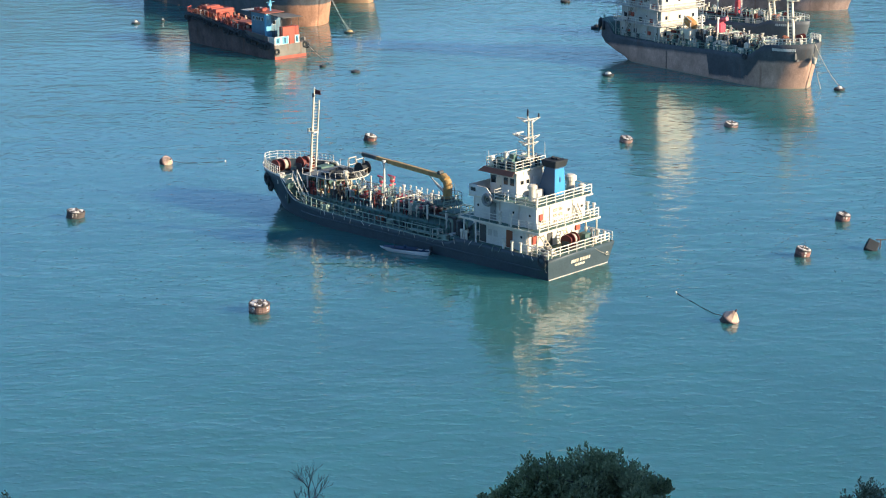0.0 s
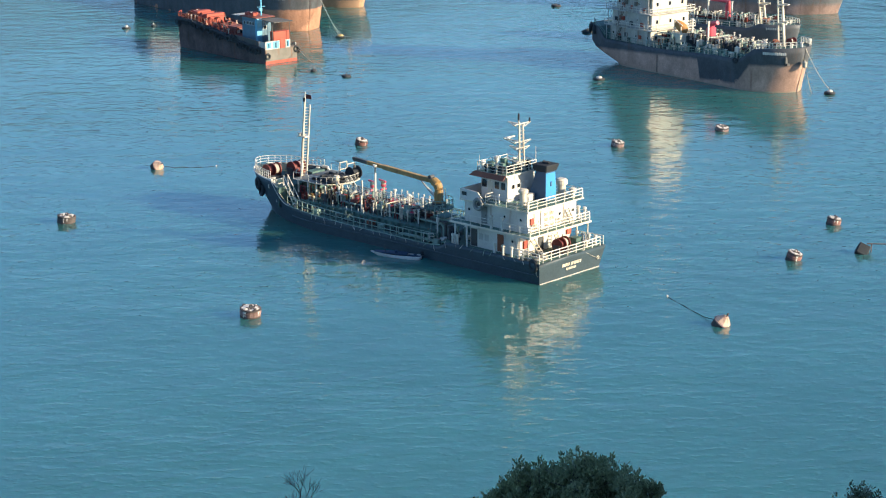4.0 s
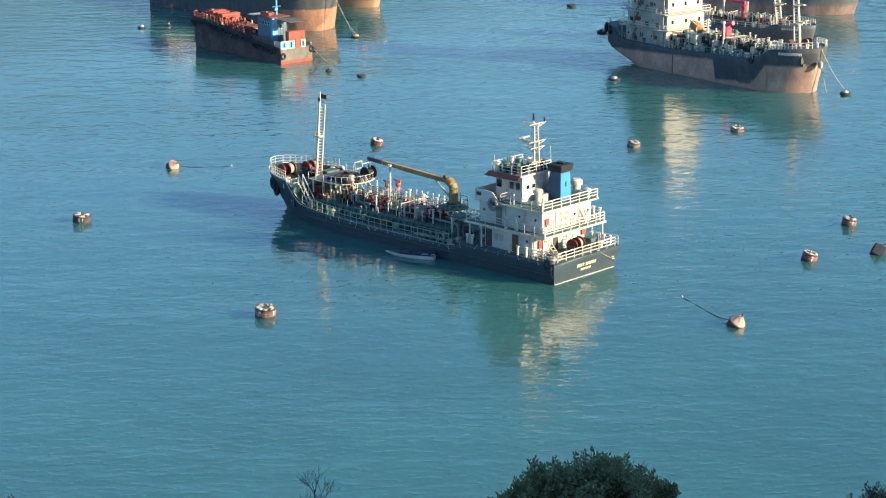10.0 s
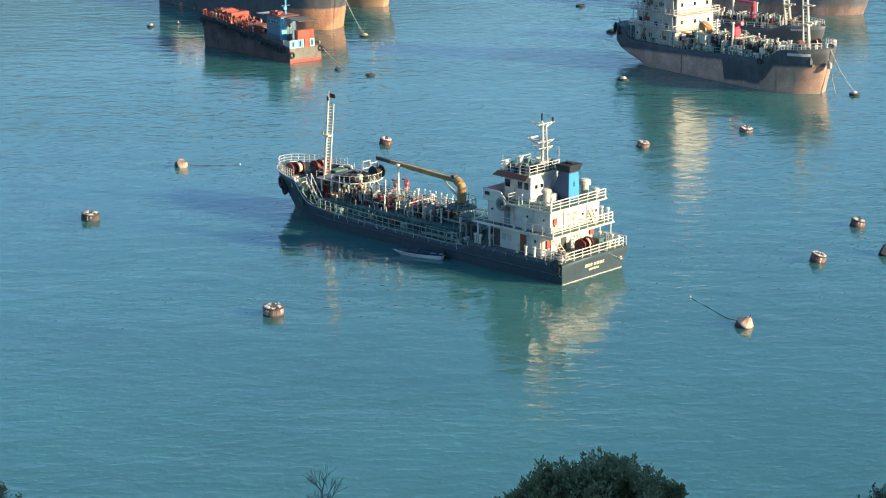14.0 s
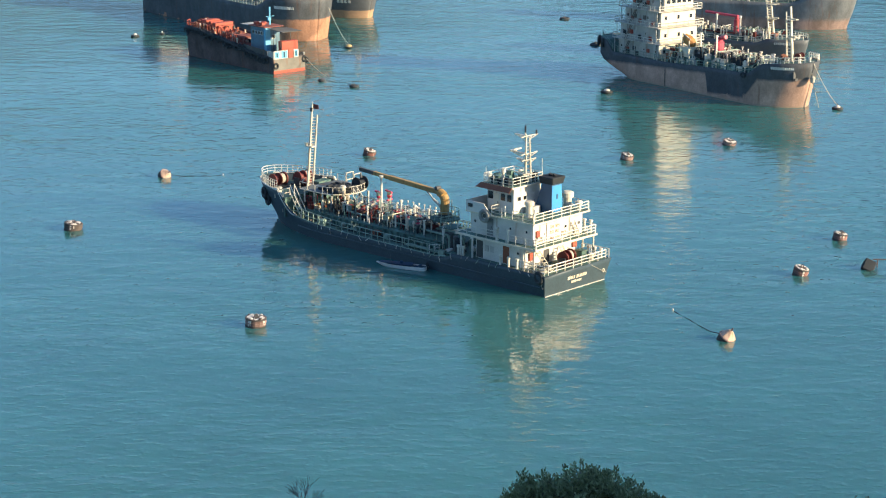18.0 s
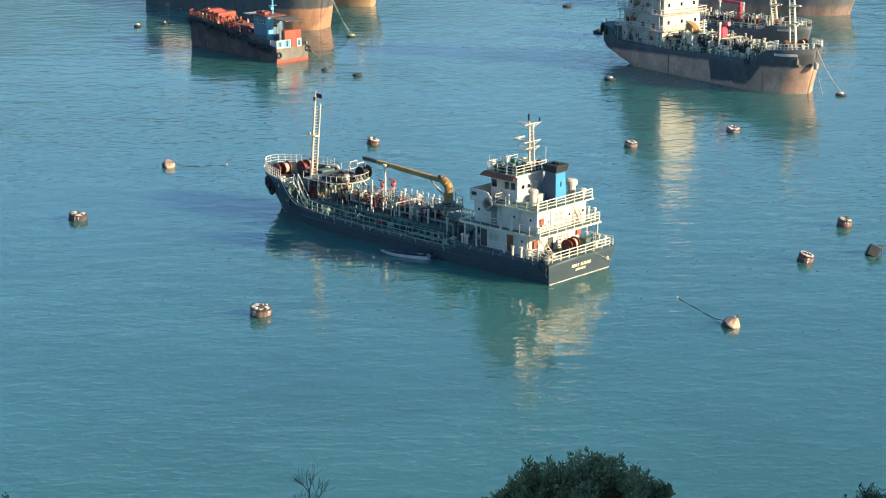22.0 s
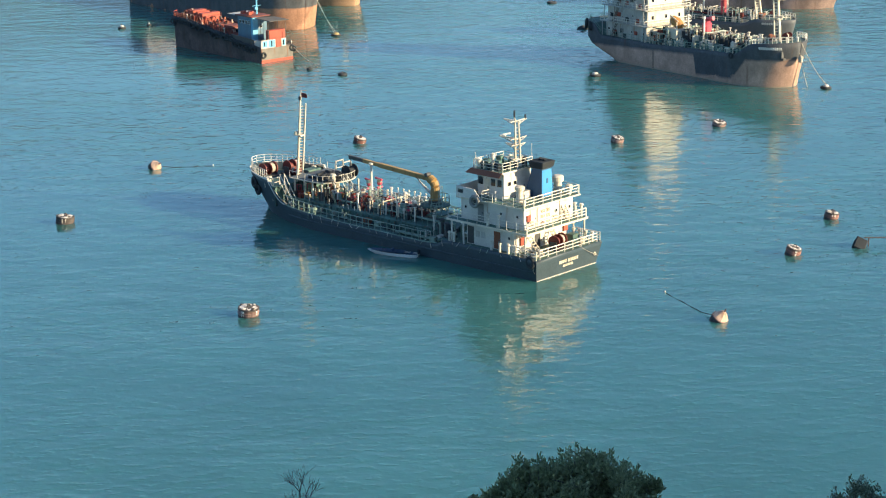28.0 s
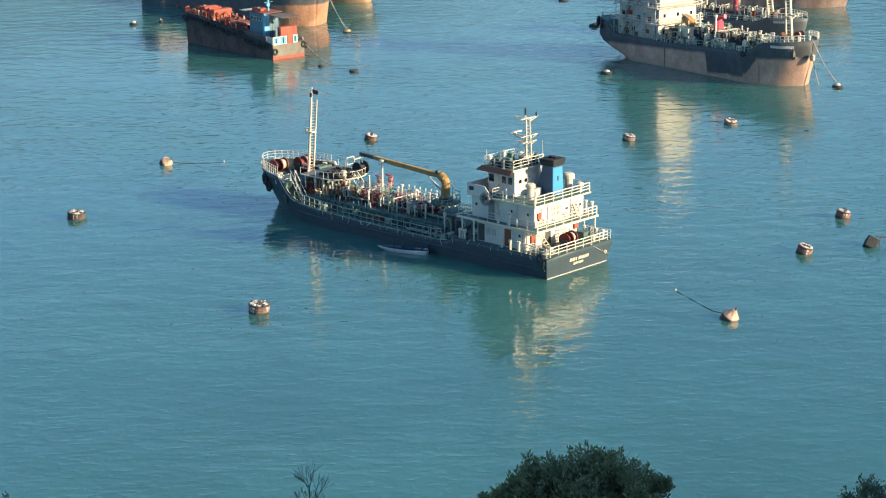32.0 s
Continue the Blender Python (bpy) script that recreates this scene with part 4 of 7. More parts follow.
    for x in (22.6, 24.4, 26.0, 27.6, 30.6, 31.8):
        frame_ = Shape().pipe([(x, 2.2, 2.55), (x, 2.2, 3.9), (x, -2.4, 3.9), (x, -2.4, 2.55)], 0.055, 6)
        part("pipe_gantry", frame_, (STEEL, GREEN_RAIL, OLD_CREAM)[int(x) % 3], ship)
    for x0 in (21.5, 23.5, 25.5, 27.5, 29.5, 31.5):
        part("pump_unit", Shape().box(x0, x0 + 0.9, 0.2, 1.5, 2.55, 3.35).lathe([(0.3, 0), (0.3, 0.5)], 10, (x0 + 0.45, 0.85, 3.35)), rng.choice((MAROON, GREEN_RAIL, STEEL)), ship, bevel=0.03)
    for i in range(110):
        x, y = rng.uniform(20.5, 33.4), rng.uniform(-2.8, 2.6)
        h = rng.choice((0.5, 0.7, 0.9, 1.2, 1.4))
        r = rng.uniform(0.04, 0.08)
        part("pipe_riser", Shape().beam((x, y, 2.5), (x, y, 2.55 + h), r, 6).beam((x - 0.18, y, 2.55 + h), (x + 0.18, y, 2.55 + h), r, 6), rng.choice((OLD_CREAM, CREAM, BROWN, SOOT, MAROON, STEEL, SOOT, GREEN_RAIL, STEEL, GREEN, ORANGE_YELLOW, RAIL)), ship)
    for i in range(16):
        x, y = rng.uniform(21, 33), rng.uniform(-2.2, 2.2)
        part("flange_box", Shape().box(x - 0.25, x + 0.25, y - 0.2, y + 0.2, 2.5, 2.9 + rng.random() * 0.4), rng.choice((STEEL, MAROON, CREAM, STEEL, RED)), ship, bevel=0.03)
    for i in range(10):
        x, h, y = 20.9 + 1.42 * i + rng.uniform(-0.3, 0.3), (1.3, 0.9, 1.5, 1.1)[i % 4], rng.uniform(0.9, 2.4)
        part("side_post", Shape().box(x - 0.07, x + 0.07, y - 0.07, y + 0.07, 2.5, 2.75 + h).box(x - 0.13, x + 0.13, y - 0.13, y + 0.13, 2.75 + h, 2.82 + h), (RAIL, OLD_CREAM, CREAM)[i % 3], ship)
        part("hose_saddle", Shape().pipe([(x + 0.4, 2.3, 2.5), (x + 0.4, 2.3, 3.1), (x + 0.9, 2.3, 3.1), (x + 0.9, 2.3, 2.5)], 0.06, 6), (SOOT, STEEL, MAROON)[i % 3], ship)
    for i in range(15):
        x, y = rng.uniform(20.8, 33.2), rng.uniform(-2.0, 1.9)
        part("tank_hatch", Shape().lathe([(0.42, 0), (0.42, 0.45), (0.5, 0.5), (0.5, 0.6), (0.2, 0.72)], 12, (x, y, 2.55)), rng.choice((SOOT, STEEL, OLD_CREAM, MAROON)), ship)
    cat = part("catwalk", Shape().box(20.6, 33.4, -0.35, 0.35, 3.5, 3.56), GREY_DECK, ship, "grey catwalk over the cargo pipes")
    for y in (-0.35, 0.35):
        rails(ship, [(20.6, y, 3.56), (33.4, y, 3.56)], RAIL, 0.9, 2, 1.4, 0.03)
    for x in (21.0, 24.0, 27.0, 30.0, 33.0):
        part("catwalk_leg", Shape().beam((x, 0, 2.5), (x, 0, 3.5), 0.08, 6), RAIL, cat)
    rails(ship, [(17.2, -2.6, 2.55), (33.0, -2.6, 2.55)], GREEN_RAIL, 1.0, 2, 1.6, 0.035)
    # hoses, drums and boxes along the dark side deck
    for k, (x0, x1, y) in enumerate(((21.8, 36.5, 3.5), (23.0, 33.0, 3.8), (24.0, 38.0, -3.9), (18.0, 30.0, -4.2))):
        pts = [(x0 + (x1 - x0) * i / 16, y + 0.18 * math.sin(i * 1.1 + k), 1.68) for i in range(17)]
        part("cargo_hose", Shape().pipe(pts, 0.12, 7), RUBBER, ship, "black cargo hose lying on deck")
    for i in range(18):
        x, y = rng.uniform(15.5, 38), rng.choice((1, -1)) * rng.uniform(3.4, 4.5)
        s_ = rng.uniform(0.15, 0.35)
        part("deck_box", Shape().box(x - s_ * 1.4, x + s_ * 1.4, y - s_, y + s_, 1.55, 1.55 + s_ * 2.2), rng.choice((STEEL, GREEN, SOOT, GREEN_RAIL, BROWN)), ship, bevel=0.03)
    for i in range(22):
        x = 15.6 + i * 1.05
        part("trunk_rib", Shape().box(x, x + 0.1, 3.0, 3.32, 1.55, 2.45), GREEN, ship)
    for x, h in ((15.4, 2.0), (15.9, 1.6), (14.2, 1.9), (13.6, 1.4), (16.3, 1.2)):
        part("vent_pipe", Shape().lathe([(0.16, 0), (0.16, h), (0.28, h + 0.05), (0.28, h + 0.3)], 10, (x, 3.6 - 0.5 * (x - 15), 1.6)), rng.choice((STEEL, GREEN_RAIL, SOOT)), ship)
    part("hose_reel", Shape().ring((13.6, 4.1, 3.2), (0.2, 1, 0), 0.42, 0.18, 16, 7).ring((13.6, 4.3, 3.2), (0.2, 1, 0), 0.30, 0.16, 16, 7).box(13.3, 13.9, 3.9, 4.3, 2.2, 2.9), SOOT, ship, "black hose reel")
    for i in range(26):
        x, y = rng.uniform(12.9, 37.5), rng.uniform(3.1, 4.5)
        h = rng.uniform(0.3, 1.1)
        part("deck_fitting", Shape().beam((x, y, 1.5), (x + rng.uniform(-0.3, 0.3), y, 1.6 + h), rng.uniform(0.05, 0.1), 6).box(x - 0.2, x + 0.2, y - 0.15, y + 0.15, 1.5, 1.8), rng.choice((GREEN_RAIL, GREEN, STEEL, GREY_DECK, SOOT, GREEN_RAIL)), ship)
    for i in range(22):
        x, y, h = rng.uniform(12.6, 17.4), rng.uniform(1.5, 4.6), rng.uniform(0.4, 1.6)
        z = 2.22 if x < 14.5 else 1.55
        sh = Shape().lathe([(0.1, 0), (0.1, h), (0.17, h + 0.03), (0.17, h + 0.18)], 8, (x, y, z))
        if i % 3 == 0:
            sh = Shape().box(x - 0.3, x + 0.3, y - 0.2, y + 0.2, z, z + h * 0.6)
        elif i % 3 == 1:
            sh = Shape().pipe([(x, y, z), (x, y, z + h), (x + 0.6, y + 0.1, z + h), (x + 0.6, y + 0.1, z)], 0.05, 5)
        part("deck_fitting", sh, rng.choice((RAIL, GREEN_RAIL, GREY_WHITE, GREY_DECK, STEEL, GREEN_RAIL)), ship)
    # gangway lying on the side deck
    gw = part("gangway", Shape().box(16.0, 21.5, 3.9, 4.6, 1.75, 1.85), GREEN_RAIL, ship, "pale green gangway on the side deck")
    for y in (3.9, 4.6):
        part("gangway_rail", Shape().pipe([(16.0, y, 2.5), (21.5, y, 2.5)], 0.04, 5).pipe([(16, y, 1.8), (16, y, 2.5)], 0.04, 5).pipe([(21.5, y, 1.8), (21.5, y, 2.5)], 0.04, 5).pipe([(18.7, y, 1.8), (18.7, y, 2.5)], 0.04, 5), GREEN_RAIL, gw)

    # hose platform abaft the forecastle
    def tray(inset):
        arc = [(37.5 - (2.7 - inset) * math.cos(radians(a)), -0.95 + (3.15 - inset) * math.sin(radians(a))) for a in range(-90, 91, 15)]
        return [(41.45, -4.1 + inset)] + arc + [(41.45, 2.2 - inset)]
    plat = part("hose_platform", Shape().prism(tray(0.0), 4.40, 4.5), CREAM, ship, "railed platform for hoses", bevel=0.03)
    part("platform_floor", Shape().prism(tray(0.15), 4.5, 4.515), GREY_DECK, plat)
    rails(ship, [(x, y, 4.5) for x, y in tray(0.08)], RAIL, 0.75, 1, 1.3, 0.024)
    for x, y in ((34.9, 1.0), (36.1, 2.0), (37.6, 2.05), (39.0, 2.05), (40.7, 2.05), (35.0, -2.9), (36.6, -3.0), (38.5, -3.0)):
        part("platform_post", Shape().beam((x, y, 2.5), (x, y, 4.36), 0.10, 8), RAIL, plat)
    for i in range(9):
        x, y = 35.5 + 0.36 * i + rng.uniform(-0.2, 0.2), rng.uniform(-2.8, 1.1)
        part("hose_coil", Shape().ring((x, y, 4.68), (rng.uniform(-0.1, 0.1), rng.uniform(-0.1, 0.1), 1), 0.6, 0.16, 18, 7).ring((x + 0.1, y, 4.95), (0.05, 0.1, 1), 0.5, 0.15, 18, 7), RUBBER, plat, "black cargo hose coil", smooth=True)
    part("hose_reel", Shape().lathe([(0.75, -0.08), (0.75, 0.0), (0.35, 0.02), (0.35, 1.1), (0.75, 1.12), (0.75, 1.2)], 18, (35.9, -3.0, 5.2), Vector((0, 1, 0)).to_track_quat("Z", "Y")), SOOT, plat, "black hose reel")
    part("hose_run", Shape().pipe([(35.4 + 0.24 * i, 1.0 + 0.5 * math.sin(i * 0.9), 4.72 + 0.1 * math.sin(i * 1.7)) for i in range(16)], 0.16, 7), RUBBER, plat, "black cargo hose")
    for i in range(12):
        x, y = rng.uniform(34.2, 41), rng.uniform(-3.0, 1.6)
        part("pipe_riser", Shape().beam((x, y, 2.5), (x, y, 2.6 + rng.uniform(0.5, 1.4)), rng.uniform(0.1, 0.2), 7), rng.choice((OLD_CREAM, RED, CREAM, SOOT, BROWN)), ship)
    part("stowed_drum", Shape().lathe([(0.3, 0), (0.32, 0.45), (0.3, 0.9)], 12, (35.6, 0.6, 4.52)), CREAM, plat)
    for x, y in ((38.0, -3.3), (36.8, -3.4)):
        part("pipe_frame", Shape().pipe([(x, y, 4.5), (x, y, 6.1), (x - 0.1, y + 1.2, 6.1), (x - 0.1, y + 1.2, 4.5)], 0.09, 6).beam((x, y, 5.3), (x - 0.1, y + 1.2, 5.3), 0.06, 6), CREAM, plat)
    for i in range(7):
        x, y = 35.2 + rng.uniform(0, 2.6), rng.uniform(-0.9, 1.3)
        part("cargo_hose", Shape().pipe([(x + 0.7 * math.cos(k * 0.7 + i) , y + 0.45 * math.sin(k * 0.7 + i), 4.65 + 0.05 * k) for k in range(12)], 0.14, 7), RUBBER, plat, "black cargo hose in a loose coil", smooth=True)
    # stairs from the platform and forecastle
    for a, b, y in (((31.8, 2.55), (33.7, 4.5), 0.4), ((39.5, 1.6), (41.35, 4.2), 3.4)):
        sh = Shape()
        for dy in (-0.32, 0.32):
            sh.beam((a[0], y + dy, a[1]), (b[0], y + dy, b[1]), 0.06, 5)
            sh.beam((a[0], y + dy, a[1] + 0.9), (b[0], y + dy, b[1] + 0.9), 0.05, 5)
            for t in (0.0, 0.5, 1.0):
                x, z = a[0] + (b[0] - a[0]) * t, a[1] + (b[1] - a[1]) * t
                sh.beam((x, y + dy, z), (x, y + dy, z + 0.9), 0.04, 5)
        lad = part("stairs", sh, RAIL, ship)
        for i in range(1, 9):
            t = i / 9
            x, z = a[0] + (b[0] - a[0]) * t, a[1] + (b[1] - a[1]) * t
            part("tread", Shape().box(x - 0.12, x + 0.12, y - 0.3, y + 0.3, z - 0.02, z + 0.02), GREEN_RAIL, lad)

    # gear under the hose platform and on the fore part of the trunk
    for i in range(64):
        x, y, h = rng.uniform(33.4, 41.0), rng.uniform(-1.2, 2.9), rng.uniform(0.3, 1.5)
        if i % 4 == 0:
            sh = Shape().box(x - 0.35, x + 0.35, y - 0.22, y + 0.22, 2.5, 2.6 + h * 0.6)
        elif i % 4 == 1:
            sh = Shape().pipe([(x, y, 2.5), (x, y, 2.55 + h), (x + 0.7, y, 2.55 + h), (x + 0.7, y, 2.5)], 0.05, 5)
        elif i % 4 == 2:
            sh = Shape().lathe([(0.09, 0), (0.09, h), (0.16, h + 0.03), (0.16, h + 0.15)], 8, (x, y, 2.5))
        else:
            sh = Shape().ring((x, y, 2.7), (0.2, 0.1, 1), 0.35, 0.1, 12, 6)
        part("deck_fitting", sh, rng.choice((SOOT, STEEL, GREEN, MAROON, OLD_CREAM, SOOT, GREEN_RAIL, ORANGE_YELLOW, RED)), ship)
    for i in range(30):
        x, h = 15.8 + i * 0.82 + rng.uniform(-0.2, 0.2), rng.uniform(0.3, 0.9)
        part("edge_post", Shape().beam((x, 2.9, 2.5), (x + rng.uniform(-0.1, 0.1), 2.9, 2.55 + h), 0.05, 5), rng.choice((SOOT, GREEN_RAIL, STEEL, RAIL, GREEN)), ship)
    for i in range(9):
        x = 21.2 + i * 0.9
        part("lamp_post", Shape().lathe([(0.03, 0), (0.03, 1.5), (0.09, 1.52), (0.09, 1.72)], 7, (x, -2.9, 2.55)), RAIL, ship)
    # stiffeners inside the swept bulwark
    for i in range(7):
        x = 39.9 + i * 0.4
        y = form.half(x, tanker_sheer(x)) - 0.22
        for side in (1, -1):
            part("bulwark_stay", Shape().beam((x, side * (y - 0.35), 1.6 + 0.05 * i), (x, side * y, tanker_sheer(x) - 0.1), 0.06, 5), CREAM, ship)
    part("cable_drum", Shape().lathe([(0.55, -0.5), (0.55, -0.4), (0.3, -0.38), (0.3, 0.38), (0.55, 0.4), (0.55, 0.5)], 16, (38.6, 0.4, 3.1), Vector((0.3, 1, 0)).to_track_quat("Z", "Y")), OLD_CREAM, ship, "cream cable drum")
    # forecastle: winches, foremast, bollards
    winch(ship, pose(46.3, 1.2, 3.75), 0, MAROON, 1.25)
    winch(ship, pose(45.2, -1.8, 3.75), 0, MAROON, 1.25)
    winch(ship, pose(43.3, -0.7, 3.75), 80, RED, 0.9, MAROON)
    part("locker", Shape().box(42.2, 43.4, -3.6, -1.6, 3.75, 4.5), GREEN, ship, "green deck locker", bevel=0.03)
    part("gate_frame", Shape().box(42.0, 42.1, 3.2, 4.3, 4.05, 4.15).box(42.0, 42.1, 3.2, 4.3, 4.55, 4.65).box(42.0, 42.1, 3.2, 3.3, 3.75, 4.65).box(42.0, 42.1, 4.2, 4.3, 3.75, 4.65), CREAM, ship)
    part("gate_frame", Shape().box(42.0, 43.4, 4.3, 4.38, 4.55, 4.65).box(42.0, 43.4, 4.3, 4.38, 4.1, 4.2).box(43.3, 43.4, 4.3, 4.38, 3.4, 4.65), CREAM, ship)
    for x, y in ((43.6, 3.4), (48.6, 1.6), (48.6, -1.6), (43.6, -3.8)):
        part("bollard", Shape().lathe([(0.2, 0), (0.2, 0.6), (0.28, 0.62), (0.28, 0.75)], 12, (x, y, 3.75)), CREAM, ship)
    fm = part("foremast", Shape().beam((42.35, 0.1, 3.75), (41.33, 0.1, 13.6), 0.17, 8, 0.11), CREAM, ship, "white raked foremast with a ladder and dark flag")
    part("mast_leg", Shape().beam((42.0, -0.4, 3.75), (40.95, -0.35, 12.7), 0.12, 8, 0.09), CREAM, fm)
    for i in range(24):
        t = i / 24
        z = 4.4 + 8.3 * t
        xa, xb = 42.35 - 1.15 * (z - 3.75) / 11.25, 41.9 - 1.05 * (z - 3.75) / 9.65
        part("rung", Shape().beam((xa, 0.1, z), (xb + 0.1, -0.38, z), 0.05, 5), CREAM, fm)
    part("crossarm", Shape().box(41.2, 42.3, -0.3, 0.4, 8.95, 9.08).box(42.0, 42.35, -0.2, 0.4, 9.08, 9.4), CREAM, fm)
    part("lamp", Shape().lathe([(0.14, 0), (0.14, 0.45)], 8, (41.35, 0.2, 13.1)), SOOT, fm)
    part("lamp", Shape().beam((41.33, 0.1, 13.6), (41.2, 0.1, 14.2), 0.06, 6), RAIL, fm)
    part("flag", Shape().add([(41.1, 0.1, 13.45), (40.45, -0.15, 13.40), (40.4, -0.05, 13.90), (41.1, 0.1, 14.00), (41.12, 0.13, 13.45), (40.47, -0.12, 13.40), (40.42, -0.02, 13.90), (41.12, 0.13, 14.00)],
                             [(0, 1, 2, 3), (7, 6, 5, 4), (0, 4, 5, 1), (1, 5, 6, 2), (2, 6, 7, 3), (3, 7, 4, 0)]), MAROON, fm, "dark red flag")

    # deck crane on its platform
    cp = part("crane_platform", Shape().prism([(19.6 + 1.75 * math.cos(radians(a)), 0.1 + 1.75 * math.sin(radians(a))) for a in range(0, 360, 30)], 4.15, 4.3), GREEN, ship, "dark green round crane platform on posts", bevel=0.02)
    for x in (18.6, 20.6):
        for y in (-1.0, 1.2):
            part("platform_post", Shape().beam((x, y, 2.5), (x, y, 4.16), 0.09, 8), RAIL, cp)
    part("platform_post", Shape().beam((16.8, 3.25, 1.5), (16.8, 3.25, 4.3), 0.08, 8).beam((16.8, 3.25, 3.2), (17.3, 2.9, 4.12), 0.06, 6), RAIL, cp)
    rails(ship, [(19.6 + 1.65 * math.cos(radians(a)), 0.1 + 1.65 * math.sin(radians(a)), 4.3) for a in range(30, 331, 30)], GREEN_RAIL, 0.9, 2, 1.0, 0.03)
    part("side_platform", Shape().box(15.6, 17.4, 1.2, 3.3, 4.12, 4.22), GREEN, ship, "small dark green platform beside the house", bevel=0.02)
    rails(ship, [(17.3, 1.3, 4.22), (17.3, 3.2, 4.22), (15.7, 3.2, 4.22)], GREEN_RAIL, 0.9, 2, 1.0, 0.03)
    crane = part("crane", Shape().lathe([(0.62, 4.3), (0.62, 4.75), (0.5, 4.8), (0.5, 5.8)], 18, (19.7, 0.0, 0.0)), YELLOW, ship, "ochre yellow deck crane with a folded boom")
    part("crane_base", Shape().lathe([(0.72, 4.3), (0.72, 4.7)], 18, (19.7, 0, 0)), STEEL, crane)
    kn = Shape()
    kp = [(19.65, 0, 5.7), (19.65, 0, 6.2), (19.85, 0, 6.65), (20.4, 0, 6.95)]
    for a, b in zip(kp, kp[1:]):
        kn.beam(a, b, 0.48, 14)
    part("crane_head", kn, YELLOW, crane)
    boom = Shape()
    for x0, x1, hw, hz in ((20.2, 28.4, 0.24, 0.24), (28.4, 31.0, 0.2, 0.2)):
        zf = lambda x: 6.92 + (x - 20.2) * 0.052
        vs = [(x, s * hw, zf(x) + k * hz) for x in (x0, x1) for s in (-1, 1) for k in (-1, 1)]
        boom.add(vs, [(0, 1, 3, 2), (4, 6, 7, 5), (0, 4, 5, 1), (2, 3, 7, 6), (1, 5, 7, 3), (0, 2, 6, 4)])
    part("boom", boom, YELLOW, crane, bevel=0.03)
    part("boom_tip", Shape().add([(x, s * 0.18, 6.92 + (x - 20.2) * 0.052 + k * 0.2) for x in (31.0, 33.3) for s in (-1, 1) for k in (-1, 1)],
                                 [(0, 1, 3, 2), (4, 6, 7, 5), (0, 4, 5, 1), (2, 3, 7, 6), (1, 5, 7, 3), (0, 2, 6, 4)]), STEEL, crane, "dark inner boom end", bevel=0.02)
    part("hook", Shape().beam((33.2, 0, 7.6), (33.2, 0, 6.9), 0.04, 5).lathe([(0.12, 0), (0.16, 0.15), (0.1, 0.35)], 8, (33.2, 0, 6.6)), STEEL, crane)
    part("ram", Shape().beam((20.15, 0, 5.2), (21.5, 0, 6.05), 0.14, 8).beam((21.5, 0, 6.05), (22.6, 0, 6.85), 0.08, 8), GREY_WHITE, crane, "pale hydraulic ram")
    part("crane_motor", Shape().lathe([(0.22, -0.3), (0.22, 0.3)], 12, (20.8, 0, 7.35), Vector((0, 1, 0)).to_track_quat("Z", "Y")), STEEL, crane)
    part("crane_ladder", Shape().pipe([(18.9, 0.3, 4.3), (18.9, 0.3, 6.3), (18.9, -0.3, 6.3), (18.9, -0.3, 4.3)], 0.04, 5), GREEN_RAIL, crane)
    # fenders and lines
    for x, z in ((45.9, 2.9), (46.4, 3.6)):
        tyre(ship, (x, form.half(x, z) + 0.2, z - 0.2), (0.4, 1, 0), 0.55, 0.22)
    part("hanging_rope", Shape().pipe([(0.6, 5.12, 2.3), (0.45, 5.2, 1.7), (0.7, 5.22, 1.2), (0.5, 5.2, 0.9)], 0.055, 6), ROPE, ship, "frayed rope hanging over the quarter")
    tyre(ship, (1.0, 5.3, 2.0), (0.2, 1, 0), 0.5, 0.2)
    for i in range(24):
        x = 2.2 + i * 1.45 + rng.uniform(-0.5, 0.5)
        y, z, d = form.half(x, 1.6) + 0.03, tanker_sheer(x), rng.uniform(-0.4, 0.4)
        part("rope_end", Shape().pipe([(x, y - 0.15, z + 0.1), (x + 0.1 * d, y + 0.03, z - 0.02), (x + d, y + 0.06, z - rng.uniform(0.25, 0.6))], 0.03, 5), rng.choice((ROPE, GREEN_RAIL, RAIL)), ship)
    for i in range(9):
        x, y = rng.uniform(0.7, 3.4), rng.uniform(2.6, 4.6)
        pts = [(x + 0.45 * math.cos(k * 1.3 + i), y + 0.3 * math.sin(k * 1.3 + i), 2.3 + 0.1 * k) for k in range(7)]
        part("mooring_rope", Shape().pipe(pts, 0.06, 5), rng.choice((ROPE, CREAM, OLD_CREAM, STEEL)), ship)
    return ship


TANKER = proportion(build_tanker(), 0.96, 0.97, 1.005)


